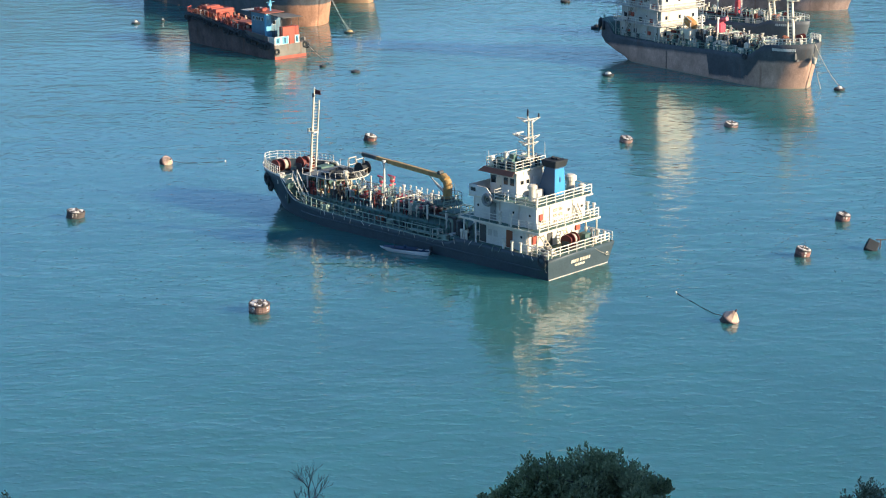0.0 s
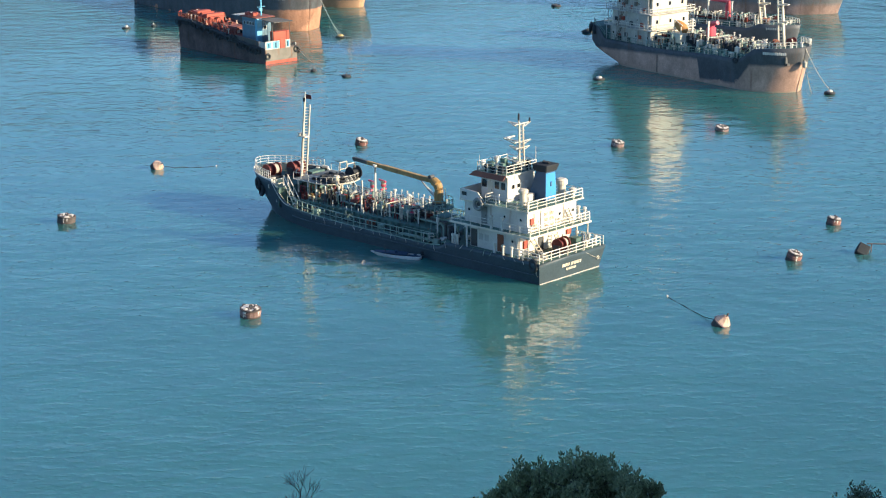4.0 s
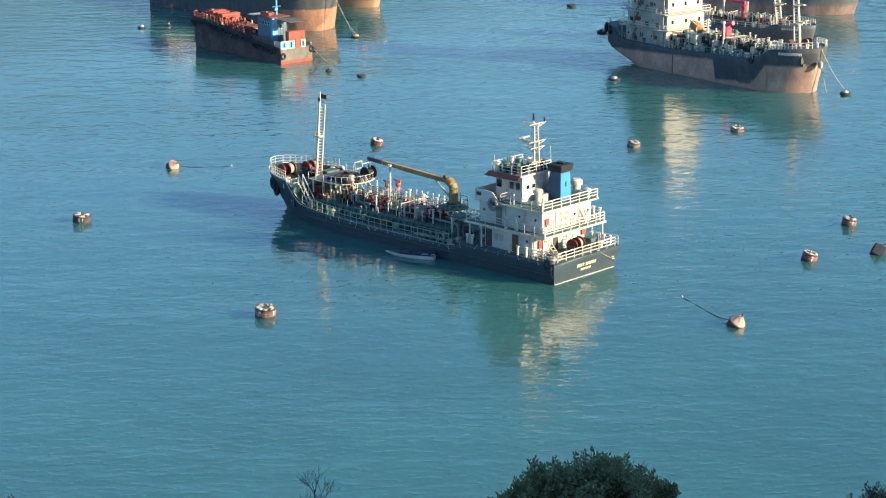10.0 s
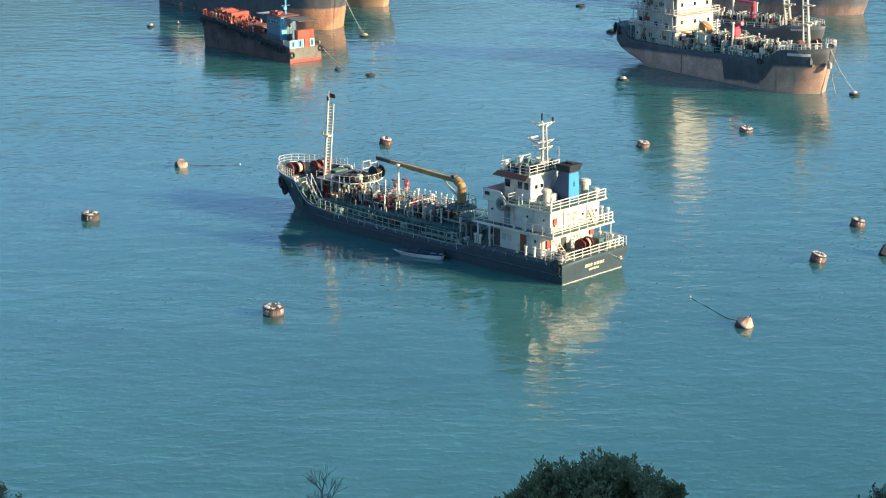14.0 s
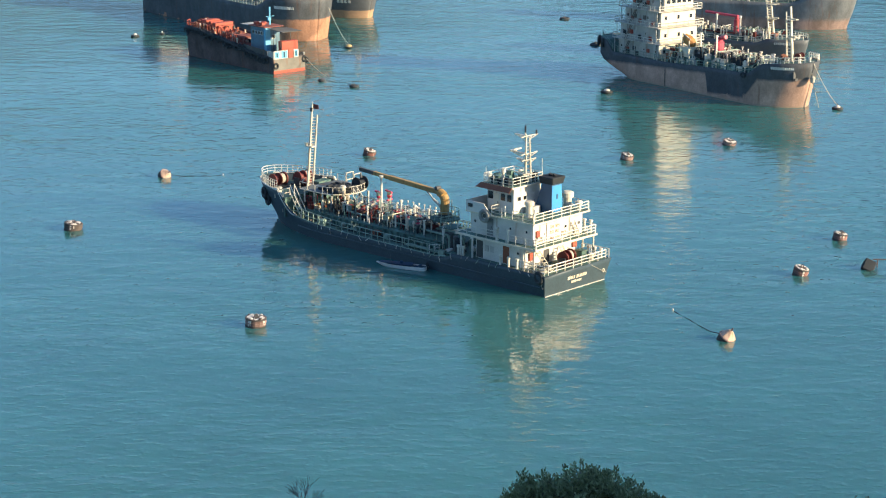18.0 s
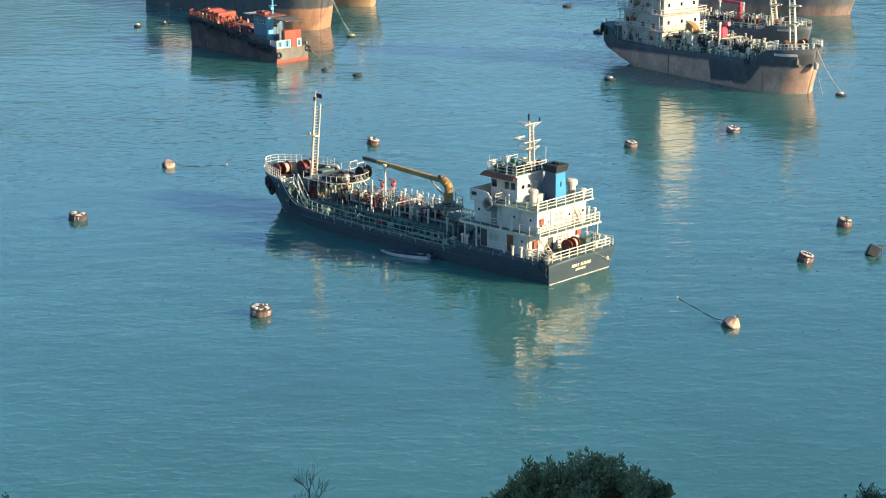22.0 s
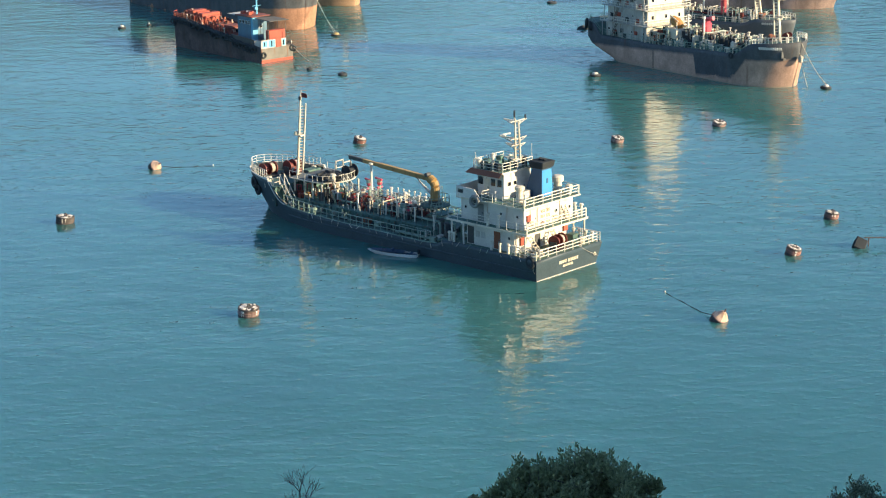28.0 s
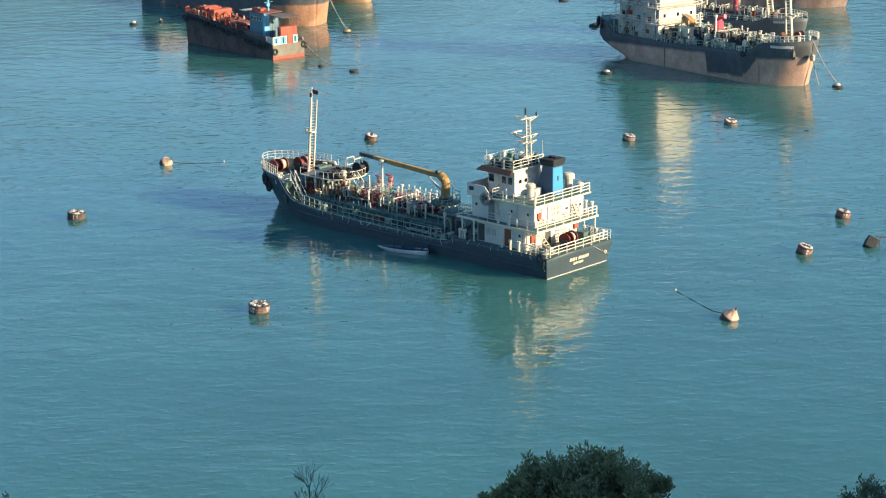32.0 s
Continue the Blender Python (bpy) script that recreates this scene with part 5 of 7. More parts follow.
# ---- small boat alongside ----
def build_boat():
    b = thing("sampan", TANKER_POSE @ pose(19.0, 6.75, 0, 0, 0, 21.5), "low white-sided sampan with a blue interior, tied alongside the tanker", "boat")
    form = HullForm(5.9, 1.15, lambda x: 0.36 + 0.07 * ((x - 2.6) / 3.6) ** 2, rake=0.9, keel=-0.25, full=2.0, fine=1.6, taper=0.45, stern=0.8)
    sh = form.shell(30, 4)
    for i, v in enumerate(sh.v):
        sh.v[i] = (v[0] - 3.1, v[1], v[2])
    h = part("hull", sh, WHITE, b, "scuffed white boat side", smooth=True)
    md = h.modifiers.new("plank", "SOLIDIFY")
    md.thickness, md.offset = 0.06, -1
    dk = form.deck(0.15, 5.6, 0.25, 16, 0.08, 0.04)
    dk.v = [(x - 3.1, y, z) for x, y, z in dk.v]
    part("floor", dk, BOAT_BLUE, b, "faded blue floor boards")
    cv = form.deck(1.6, 5.4, 0.48, 12, 0.05, 0.05)
    cv.v = [(x - 3.1, y * 0.96, z + 0.05 * math.cos(y)) for x, y, z in cv.v]
    part("cover", cv, BOAT_BLUE, b, "dark blue cover")
    for x in (-2.2, -1.2):
        part("thwart", Shape().box(x - 0.14, x + 0.14, -0.5, 0.5, 0.36, 0.41), BOAT_BLUE, b)
    part("outboard_engine", Shape().box(-3.25, -3.0, -0.16, 0.16, 0.45, 0.9).box(-3.2, -3.08, -0.06, 0.06, -0.2, 0.45), SOOT, b, "black outboard engine", bevel=0.03)
    part("fuel_can", Shape().lathe([(0.15, 0), (0.18, 0.2), (0.1, 0.3)], 10, (-0.2, 0.1, 0.53)), BOAT_BLUE, b)
    part("pole", Shape().beam((0.9, 0.3, 0.3), (1.0, 0.3, 1.35), 0.035, 6), STEEL, b)
    return b


SAMPAN = build_boat()


# ---- mooring buoys ----
def drum_buoy(m, size, tall, tilt, label, group="mooring buoys", lean=0.0, paint_=None, seed=1):
    """Steel drum: wet foot, worn side with a welded band, raised rim, uneven crust and lumps on top."""
    b = thing("mooring_buoy", m, label, "buoy", group)
    r = size / 2
    rng = random.Random(seed)
    q = Euler((radians(tilt), radians(lean), 0)).to_quaternion()

    def turned(sh):
        sh.v = [tuple(q @ Vector(v)) for v in sh.v]
        return sh
    part("wet_foot", turned(Shape().lathe([(r * 0.96, -0.5), (r * 1.005, -0.4), (r * 1.005, tall * 0.24)], 26)), GREY_BUOY, b, "dark wet foot of the drum")
    body = Shape().lathe([(r, tall * 0.2), (r, tall * 0.48), (r * 1.045, tall * 0.5), (r * 1.045, tall * 0.58), (r, tall * 0.6), (r, tall * 0.86)], 26)
    for i, v in enumerate(body.v):
        k = 1.0 - 0.05 * max(0.0, noise.noise(Vector((v[0] * 1.7, v[1] * 1.7, v[2] * 2.0 + seed))))
        body.v[i] = (v[0] * k, v[1] * k, v[2])
    part("drum", turned(body), paint_ or RUST_BUOY, b)
    part("rim", turned(Shape().lathe([(r * 1.0, tall * 0.84), (r * 1.04, tall * 0.86), (r * 1.04, tall * 0.98), (r * 0.9, tall)], 26)), GREY_BUOY, b, "dark rusted rim")
    cap = [(r * 0.92 * k * math.cos(a * 0.262), r * 0.92 * k * math.sin(a * 0.262)) for a, k in ((a, 0.78 + 0.24 * rng.random()) for a in range(24))]
    part("crust", turned(Shape().prism(cap, tall - 0.01, tall + 0.04)), GUANO, b, "white crust of bird droppings")
    for _ in range(8):
        a, d, k_ = rng.uniform(0, 6.3), r * rng.uniform(0.2, 0.7), rng.uniform(0.14, 0.3)
        part("rust_patch", turned(Shape().prism([(d * math.cos(a) + k_ * math.cos(e) * rng.uniform(0.6, 1.3), d * math.sin(a) + k_ * math.sin(e) * rng.uniform(0.6, 1.3)) for e in (0, 0.9, 1.8, 2.7, 3.6, 4.5, 5.4)], tall + 0.02, tall + 0.055)), GREY_BUOY, b)
    for _ in range(7):
        a, d, w = rng.uniform(0, 6.3), r * rng.uniform(0.2, 0.92), rng.uniform(0.07, 0.19)
        part("crust_lump", turned(Shape().lathe([(w * 0.5, -0.05), (w, 0.0), (w * 0.8, w * 0.6), (w * 0.25, w * rng.uniform(0.6, 0.9))], 7, (d * math.cos(a), d * math.sin(a), tall))), rng.choice((GUANO, GUANO, WHITE, GREY_BUOY)), b)
    for _ in range(5):
        a, w, h = rng.uniform(0, 6.3), rng.uniform(0.05, 0.16), tall * rng.uniform(0.4, 0.75)
        pts = [(r * 1.012 * math.cos(a + k), r * 1.012 * math.sin(a + k), z) for k, z in ((-w, tall * 0.86), (w, tall * 0.86), (w * 0.5, tall * 0.86 - h), (-w * 0.4, tall * 0.86 - h * 0.8))]
        inner = [(x * 0.97, y * 0.97, z) for x, y, z in pts]
        part("dropping_run", turned(Shape().add(pts + inner, [(0, 1, 2, 3), (7, 6, 5, 4), (0, 4, 5, 1), (1, 5, 6, 2), (2, 6, 7, 3), (3, 7, 4, 0)])), GUANO, b)
    part("mooring_ring", turned(Shape().ring((0, 0, tall + 0.16), (1, 0.3, 0), 0.17, 0.05, 14, 6).box(-0.12, 0.12, -0.2, 0.2, tall, tall + 0.08)), STEEL, b)
    return b


BUOYS = {}
for key, x, y, turn, size, tall, tilt, lean, lab in (
        ("b2", -41.61, 221.12, 40, 2.05, 0.75, 6, 5, "rusty drum mooring buoy crusted white on top"),
        ("b3", -17.48, 183.72, 300, 2.0, 0.88, -2, 4, "broad rusty drum mooring buoy with a white crust"),
        ("b5", 38.05, 202.38, 20, 1.6, 0.83, 10, 12, "tall rust-red drum mooring buoy floating upright"),
        ("b6", 45.05, 217.0, 20, 1.6, 0.79, 6, 10, "tall rust-red drum mooring buoy floating upright"),
        ("b7", 24.98, 259.22, 10, 1.7, 0.72, 8, 10, "rust-red drum mooring buoy with a pale top"),
        ("b8", 39.94, 268.81, 10, 1.85, 0.57, 12, 8, "low rust-red drum mooring buoy with a pale top"),
        ("b9", -9.24, 261.56, 30, 1.65, 0.72, 14, 10, "rusty drum mooring buoy with a dark rim")):
    BUOYS[key] = drum_buoy(pose(x, y, 0, 0, 0, turn), size, tall, tilt, lab, lean=lean, paint_={"b2": GREY_BUOY, "b9": RED_RUST, "b5": MID_RUST, "b6": MID_RUST}.get(key), seed=int(key[1:]))


def cone_buoy(m, label, lean, size=0.8):
    """Heeled buoy: a dark drum with a pale cone on its upper end."""
    b = thing("mooring_buoy", m, label, "buoy", "mooring buoys")
    q = Euler((radians(lean[0]), radians(lean[1]), 0)).to_quaternion()
    up = (0, 0, 0.3)
    part("drum", Shape().lathe([(r * size, z * size) for r, z in ((0.8, -0.95), (0.98, -0.8), (1.0, 0.0), (0.96, 0.08))], 14, up, q), GREY_BUOY, b, "dark wet drum")
    part("cone", Shape().lathe([(r * size, z * size) for r, z in ((0.97, 0.06), (0.94, 0.16), (0.58, 0.58), (0.3, 0.86), (0.14, 0.92))], 8, up, q), PALE_RUST, b, "pale salmon cone, streaked with rust")
    part("drum_band", Shape().lathe([(1.0 * size, -0.06), (1.05 * size, 0.0), (1.0 * size, 0.08)], 20, up, q), RUST_BUOY, b)
    rs = Shape().ring((0, 0, 1.1 * size), (1, 0, 0), 0.15, 0.045, 12, 6)
    rs.v = [tuple(q @ Vector(v) + Vector(up)) for v in rs.v]
    part("mooring_ring", rs, STEEL, b)
    return b


BUOYS["b1"] = cone_buoy(pose(-34.58, 248.08, 0), "pale salmon mooring buoy heeled over, towing a dark line", (30, 50), 0.8)
BUOYS["b4"] = cone_buoy(pose(27.27, 179.51, 0), "pale salmon cone-topped mooring buoy towing a dark line", (14, 27), 0.84)


def mooring_block():
    b = thing("mooring_buoy", pose(45.74, 205.0, 0, 0, 0, 35), "dark square mooring buoy heeled over with a pole", "buoy", "mooring buoys")
    sh = Shape().box(-0.75, 0.75, -0.65, 0.65, -0.5, 0.75)
    q = Euler((radians(33), radians(-36), radians(20))).to_matrix()
    sh.v = [tuple(q @ Vector(v)) for v in sh.v]
    part("block", sh, SOOT, b, bevel=0.1)
    sh = Shape().box(-0.35, 0.3, -0.68, -0.62, -0.1, 0.35)
    sh.v = [tuple(q @ Vector(v)) for v in sh.v]
    part("plate", sh, RED_RUST, b)
    part("pole", Shape().beam((0.5, -0.3, 0.95), (3.2, -2.2, 0.85), 0.07, 6).beam((0.9, -0.6, 0.9), (0.8, -0.6, -0.2), 0.06, 6), STEEL, b)
    return b


BUOYS["b10"] = mooring_block()


def floating_line(pts, label, float_at=None):
    ln = thing("mooring_line", Matrix(), label, "rope")
    sh = Shape()
    rng = random.Random(int(pts[0][0] * 100))
    n = 26
    prev = []
    for i in range(n + 1):
        t = i / n
        p = Vector(pts[0]).lerp(Vector(pts[1]), t) + Vector((0.05 * math.sin(t * 9 + pts[0][0]), 0.12 * math.sin(t * 6), 0.0))
        p.z = 0.0 + 0.03 * math.sin(t * 21) + pts[0][2] * (1 - t) ** 6
        prev.append(tuple(p))
    part("line", sh.pipe(prev, 0.035, 5), DARK_ROPE, ln)
    if float_at:
        part("float", Shape().lathe([(0.04, -0.1), (0.09, 0.0), (0.09, 0.08), (0.05, 0.15)], 10, float_at), WHITE, ln, "small white float")
    return ln


floating_line([(26.7, 179.9, 0.4), (23.33, 188.77, 0.1)], "dark wet line trailing from a buoy to a white float", (23.2, 189.0, 0.05))
floating_line([(-33.8, 248.1, 0.3), (-27.72, 249.08, 0.1)], "dark wet line trailing from a buoy to a white float", (-27.4, 249.1, 0.05))


def tyre_buoy(m, label, top, ring_r=0.6, cat_group="small tyre buoys", tall=1.0, tube=0.24):
    b = thing("tyre_buoy", m, label, "buoy", cat_group)
    part("tyre", Shape().ring((0, 0, 0.12), (0, 0, 1), ring_r, tube, 18, 8), RUBBER, b, smooth=True)
    part("float", Shape().lathe([(ring_r * 0.7, -0.2), (ring_r * 0.75, 0.25 * tall), (ring_r * 0.6, 0.5 * tall), (ring_r * 0.25, 0.6 * tall)], 14), top, b)
    part("eye", Shape().ring((0, 0, 0.6 * tall + 0.12), (1, 0, 0), 0.13, 0.04, 10, 5), STEEL, b)
    return b


for key, x, y, top, r, lab in (
        ("s1", 26.4, 308.35, WHITE, 0.72, "black tyre buoy with a white float"),
        ("s2", -13.28, 312.65, STEEL, 0.52, "low black tyre buoy with a rusty float"),
        ("s3", -15.88, 352.13, FLOAT_YELLOW, 0.8, "yellowish mooring float ringed by a black tyre"),
        ("s4", 59.87, 294.86, GUANO, 0.62, "black tyre buoy with a dirty white float"),
        ("s5", 24.62, 387.73, STEEL, 0.75, "low black tyre buoy with a rusty float"),
        ("s6", 28.23, 355.55, RUBBER, 0.82, "large black rubber fender buoy"),
        ("s7", -55.59, 364.34, GUANO, 0.55, "low black tyre buoy with a dirty white float"),
        ("s8", -50.98, 367.08, WHITE, 0.22, "small white ball float"),
        ("s9", -18.75, 317.75, STEEL, 0.3, "low black tyre buoy with a rusty float"),
        ("s10", 64.2, 270.34, RUST_BUOY, 0.7, "rust-red buoy ringed by a black tyre")):
    BUOYS[key] = tyre_buoy(pose(x, y, 0), lab, top, r, tall=0.9 if key == "s3" else 0.6 if top is STEEL else 1.0, tube=0.15 if key == "s3" else 0.24)


# ---- work barge ----
BARGE_POSE = pose(-24.55, 326.5, 0, 0, 0, 130.3)


def build_barge():
    ship = thing("work_barge", BARGE_POSE, "rusty brown work barge with blue cabin, orange gear, high bow", "barge")
    form = HullForm(48.9, 8.3, lambda x: 4.0 + 0.106 * x - 1.0 * smooth_step(34, 50, x), rake=0.5, keel=-1.5, full=3.4, fine=3.2, taper=0.90, stern=0.98)
    add_hull(ship, form, hull_paint("barge_side_paint", (0.085, 0.076, 0.078), (0.150, 0.112, 0.104), 1.1, rough=0.8, slope=0.10, soft=2.0, rust=0.8, gloss=0.2, blotch=0.5), "rust-brown hull, dark along the top", 50, 7)
    part("transom_panel", Shape().box(-0.12, 0.05, -4.0, 4.0, 0.75, 3.65), TAN, ship, "grey-tan stern plate")
    part("boot_stripe", Shape().box(-0.14, 0.05, -4.02, 4.02, 0.0, 0.72), ORANGE, ship, "orange-red boot top")
    vs = []
    n = 30
    for i in range(n + 1):
        x = 0.2 + 47.9 * i / n
        z = form.sheer(x) - 0.5
        h = max(0.05, form.half(x, z) - 0.1)
        vs += [(x, h, z), (x, -h, z), (x, h, z - 0.1), (x, -h, z - 0.1)]
    fs = []
    for i in range(n):
        a, b = 4 * i, 4 * i + 4
        fs += [(a, b, b + 1, a + 1), (a + 2, a + 3, b + 3, b + 2)]
    part("deck", Shape().add(vs, fs), RED_DECK, ship, "red oxide deck")
    # stern bulwark and cabins
    blw = part("stern_bulwark", Shape().box(-0.05, 0.15, 0.3, 3.9, 3.65, 5.75).box(-0.05, 3.0, 3.85, 3.98, 3.6, 5.6).box(-0.05, 0.15, -2.4, -1.2, 3.65, 5.7), GREY_WHITE, ship)
    for y, w_, z0, z1 in ((3.05, 0.7, 4.0, 5.5), (1.25, 0.9, 3.8, 5.6), (-1.8, 0.42, 3.85, 5.55)):
        part("panel", Shape().box(-0.1, -0.04, y - w_, y + w_, z0, z1), SKY_BLUE, blw, "sky-blue panel")
        part("panel_hole", Shape().box(-0.12, -0.05, y - 0.1, y + 0.25, z0 + 0.2, z1 - 0.25), GLASS, blw)
    part("panel", Shape().box(-0.06, 0.06, -1.2, 0.3, 3.65, 6.0), ORANGE, blw, "orange-red panel")
    part("net_bundle", Shape().pipe([(0.5, -2.2 - 0.25 * i, 4.2 + 0.25 * math.sin(i * 1.3)) for i in range(8)], 0.35, 8), SOOT, ship, "black net bundle")
    part("corner_post", Shape().beam((0.2, -3.9, 3.6), (0.2, -3.9, 4.7), 0.12, 7), WHITE, ship)
    part("tool_box", Shape().box(1.2, 3.0, -2.9, 1.2, 3.2, 7.8), ORANGE, ship, "orange-red locker", bevel=0.05)
    cab = part("cabin", Shape().box(8.2, 15.0, -1.8, 2.3, 4.0, 10.8), CABIN_BLUE, ship, "weathered blue cabin", bevel=0.05)
    part("cabin_end", Shape().box(7.3, 8.2, 1.0, 2.3, 3.8, 10.8), SKY_BLUE, cab, "light blue end wall", bevel=0.03)
    part("cabin_roof", Shape().box(6.9, 15.4, -2.2, 2.7, 10.8, 11.0), RED_DECK, cab, "red-brown roof")
    part("roof_edge", Shape().box(15.4, 19.0, -2.4, 2.9, 10.8, 10.95), GREY_WHITE, cab)
    for x in (9.2, 10.6, 12.0, 13.6):
        window(cab, face(x, 2.3, 9.3, "y"), 0.8, 0.8)
    window(cab, face(8.2, -0.2, 8.2, "-x"), 0.8, 0.8)
    for x, y in ((9.5, 1.2), (10.8, 0.2), (12.5, 1.2)):
        part("roof_box", Shape().box(x, x + 1.2, y, y + 1.0, 11.2, 11.9), ORANGE, cab, "orange box on the roof", bevel=0.04)
    part("cabin_mast", Shape().beam((9.2, 0.2, 11.2), (9.2, 0.2, 15.8), 0.2, 8).beam((9.2, -0.9, 13.4), (9.2, 1.2, 13.4), 0.07, 6).box(8.9, 9.5, 0.0, 0.7, 12.4, 13.1), SKY_BLUE, cab)
    can = part("canopy", Shape().add([(-1.6, -2.6, 10.50), (6.0, -2.6, 10.60), (6.0, 2.4, 10.85), (-1.6, 2.4, 10.65), (-1.6, -2.6, 10.35), (6.0, -2.6, 10.45), (6.0, 2.4, 10.70), (-1.6, 2.4, 10.50)], [(3, 2, 1, 0), (4, 5, 6, 7), (0, 1, 5, 4), (1, 2, 6, 5), (2, 3, 7, 6), (3, 0, 4, 7)]), CANVAS, ship, "grey-tan awning roof on posts")
    for x in (0.3, 4.1):
        for y in (-2.5, 1.9):
            part("canopy_post", Shape().beam((x, y, 3.2), (x, y, 10.5), 0.07, 6), STEEL, can)
    part("water_drum", Shape().lathe([(0.32, 0), (0.34, 0.5), (0.32, 1.0)], 12, (4.6, 3.3, 4.2)), WHITE, ship, "white plastic drum")
    for side in (1, -1):
        pts = [(x, side * (form.half(x, form.sheer(x)) - k), form.sheer(x) + h) for x in (3.2, 6, 9, 12, 15) for k, h in ((0.0, -0.4), (0.0, 1.5 - 0.06 * x), (0.12, 1.5 - 0.06 * x), (0.12, -0.4))]
        fs = [(4 * i + k, 4 * i + (k + 1) % 4, 4 * i + 4 + (k + 1) % 4, 4 * i + 4 + k) for i in range(4) for k in range(4)] + [(0, 1, 2, 3), (16, 19, 18, 17)]
        part("side_bulwark", Shape().add(pts, fs), STEEL, ship, "dark weathered side bulwark")
    rng = random.Random(11)
    for i in range(120):
        x, y = rng.uniform(16, 46), rng.uniform(-3.2, 3.2)
        z = form.sheer(x) - 0.5
        sx, sy, sz = rng.uniform(0.25, 1.3), rng.uniform(0.2, 0.8), rng.uniform(0.4, 1.7 if x > 32 else 1.2)
        sh = Shape().box(x - sx / 2, x + sx / 2, y - sy / 2, y + sy / 2, z, z + sz)
        if i % 3 == 0:
            sh = Shape().pipe([(x - sx, y, z), (x - sx * 0.6, y, z + sz), (x + sx * 0.6, y + 0.3, z + sz), (x + sx, y + 0.3, z)], 0.13, 6)
        elif i % 3 == 1:
            sh = Shape().lathe([(0.3, 0), (0.32, sz * 0.5), (0.2, sz * 0.6), (0.2, sz)], 9, (x, y, z))
        part("deck_gear", sh, rng.choice((ORANGE, ORANGE, ORANGE, RED_DECK, STEEL, BROWN, SOOT, PALE_RUST)), ship, bevel=0.04 if i % 3 == 2 else 0.0)
    for i in range(26):
        x = 6 + i * 1.6
        z = form.sheer(x)
        part("bulwark_stay", Shape().box(x - 0.1, x + 0.1, form.half(x, z) - 0.35, form.half(x, z) - 0.08, z - 0.55, z + rng.uniform(0.0, 0.35)), rng.choice((ORANGE, STEEL, BROWN, SOOT)), ship)
    part("deck_machine", Shape().box(33.0, 39.0, -2.0, 1.8, 7.0, 8.7).box(34.0, 36.0, -2.4, 2.2, 7.0, 9.4).lathe([(0.9, -1.6), (0.9, 1.6)], 14, (38.4, 0, 8.6), Vector((0, 1, 0)).to_track_quat("Z", "Y")), ORANGE, ship, "orange-red deck machine", bevel=0.08)
    for x in (43.6, 45.3, 46.8):
        winch(ship, pose(x, rng.uniform(-1.0, 1.0), 7.7), 12, ORANGE, 1.25, RED_DECK)
    rails(ship, [(x, y, z) for x, y, z in form.edge(42, 48.3, 6, 1, 0.2)], ORANGE, 1.0, 1, 1.2, 0.08)
    # worn rubber strake and old tyres hung along the top of the side
    for side in (1, -1):
        part("strake", Shape().pipe([(x, side * (form.half(x, form.sheer(x)) + 0.12), form.sheer(x) - 0.55 - 0.12 * math.sin(x * 1.7)) for x in range(2, 49)], 0.34, 7), RUBBER, ship, "worn black rubber strake")
    for i in range(26):
        x = 2.5 + i * 1.75 + rng.uniform(-0.5, 0.5)
        z = form.sheer(x) - rng.uniform(0.5, 1.7)
        tyre(ship, (x, form.half(x, z) + 0.2, z), (rng.uniform(-0.3, 0.3), 1, rng.uniform(-0.2, 0.2)), rng.uniform(0.5, 0.75), rng.uniform(0.2, 0.28))
    for i in range(15):
        x = 19.0 + i * 1.7
        z = form.sheer(x) - 0.5
        part("side_pipe", Shape().pipe([(x, 2.9, z), (x, 2.9, z + 1.5), (x + 1.1, 2.9, z + 1.5), (x + 1.1, 2.9, z)], 0.11, 6), (RED_DECK, ORANGE, PALE_RUST)[i % 3], ship)
    part("hatch_cover", Shape().box(20.5, 32, -2.4, 1.2, 4.8, 6.9).box(21, 26, -2.2, 1.0, 6.9, 7.1).box(26.6, 31.5, -2.2, 1.0, 6.9, 7.1), RED_DECK, ship, "red-brown hatch cover", bevel=0.1)
    part("spool", Shape().lathe([(0.9, -1.3), (0.9, -1.1), (0.5, -1.05), (0.5, 1.05), (0.9, 1.1), (0.9, 1.3)], 16, (37, 0, 8.2), Vector((0, 1, 0)).to_track_quat("Z", "Y")), ORANGE, ship, "orange windlass drum")
    part("windlass", Shape().box(40, 42.5, -1.8, 1.8, 7.0, 9.6), ORANGE, ship, "orange windlass", bevel=0.1)
    rails(ship, [(x, y, z) for x, y, z in form.edge(37, 46.6, 8, 1, 0.2)], BROWN, 0.9, 2, 1.6, 0.05)
    rails(ship, [(x, y, z) for x, y, z in form.edge(37, 46.6, 8, -1, 0.2)], BROWN, 0.9, 2, 1.6, 0.05)
    for x in (20, 25, 30, 36, 40):
        part("deck_post", Shape().lathe([(0.14, 0), (0.14, 1.6), (0.24, 1.65), (0.24, 1.9)], 8, (x, 3.4, form.sheer(x) - 0.9)), rng.choice((CREAM, ORANGE)), ship)
    tyre(ship, (-0.3, 3.5, 2.0), (1, 0, 0), 0.62, 0.26)
    tyre(ship, (-0.3, -3.8, 3.0), (1, -0.3, 0), 0.62, 0.26)
    tyre(ship, (-0.25, -4.25, 2.7), (0.4, -1, 0), 0.55, 0.24)
    return ship


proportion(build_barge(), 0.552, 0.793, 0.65)


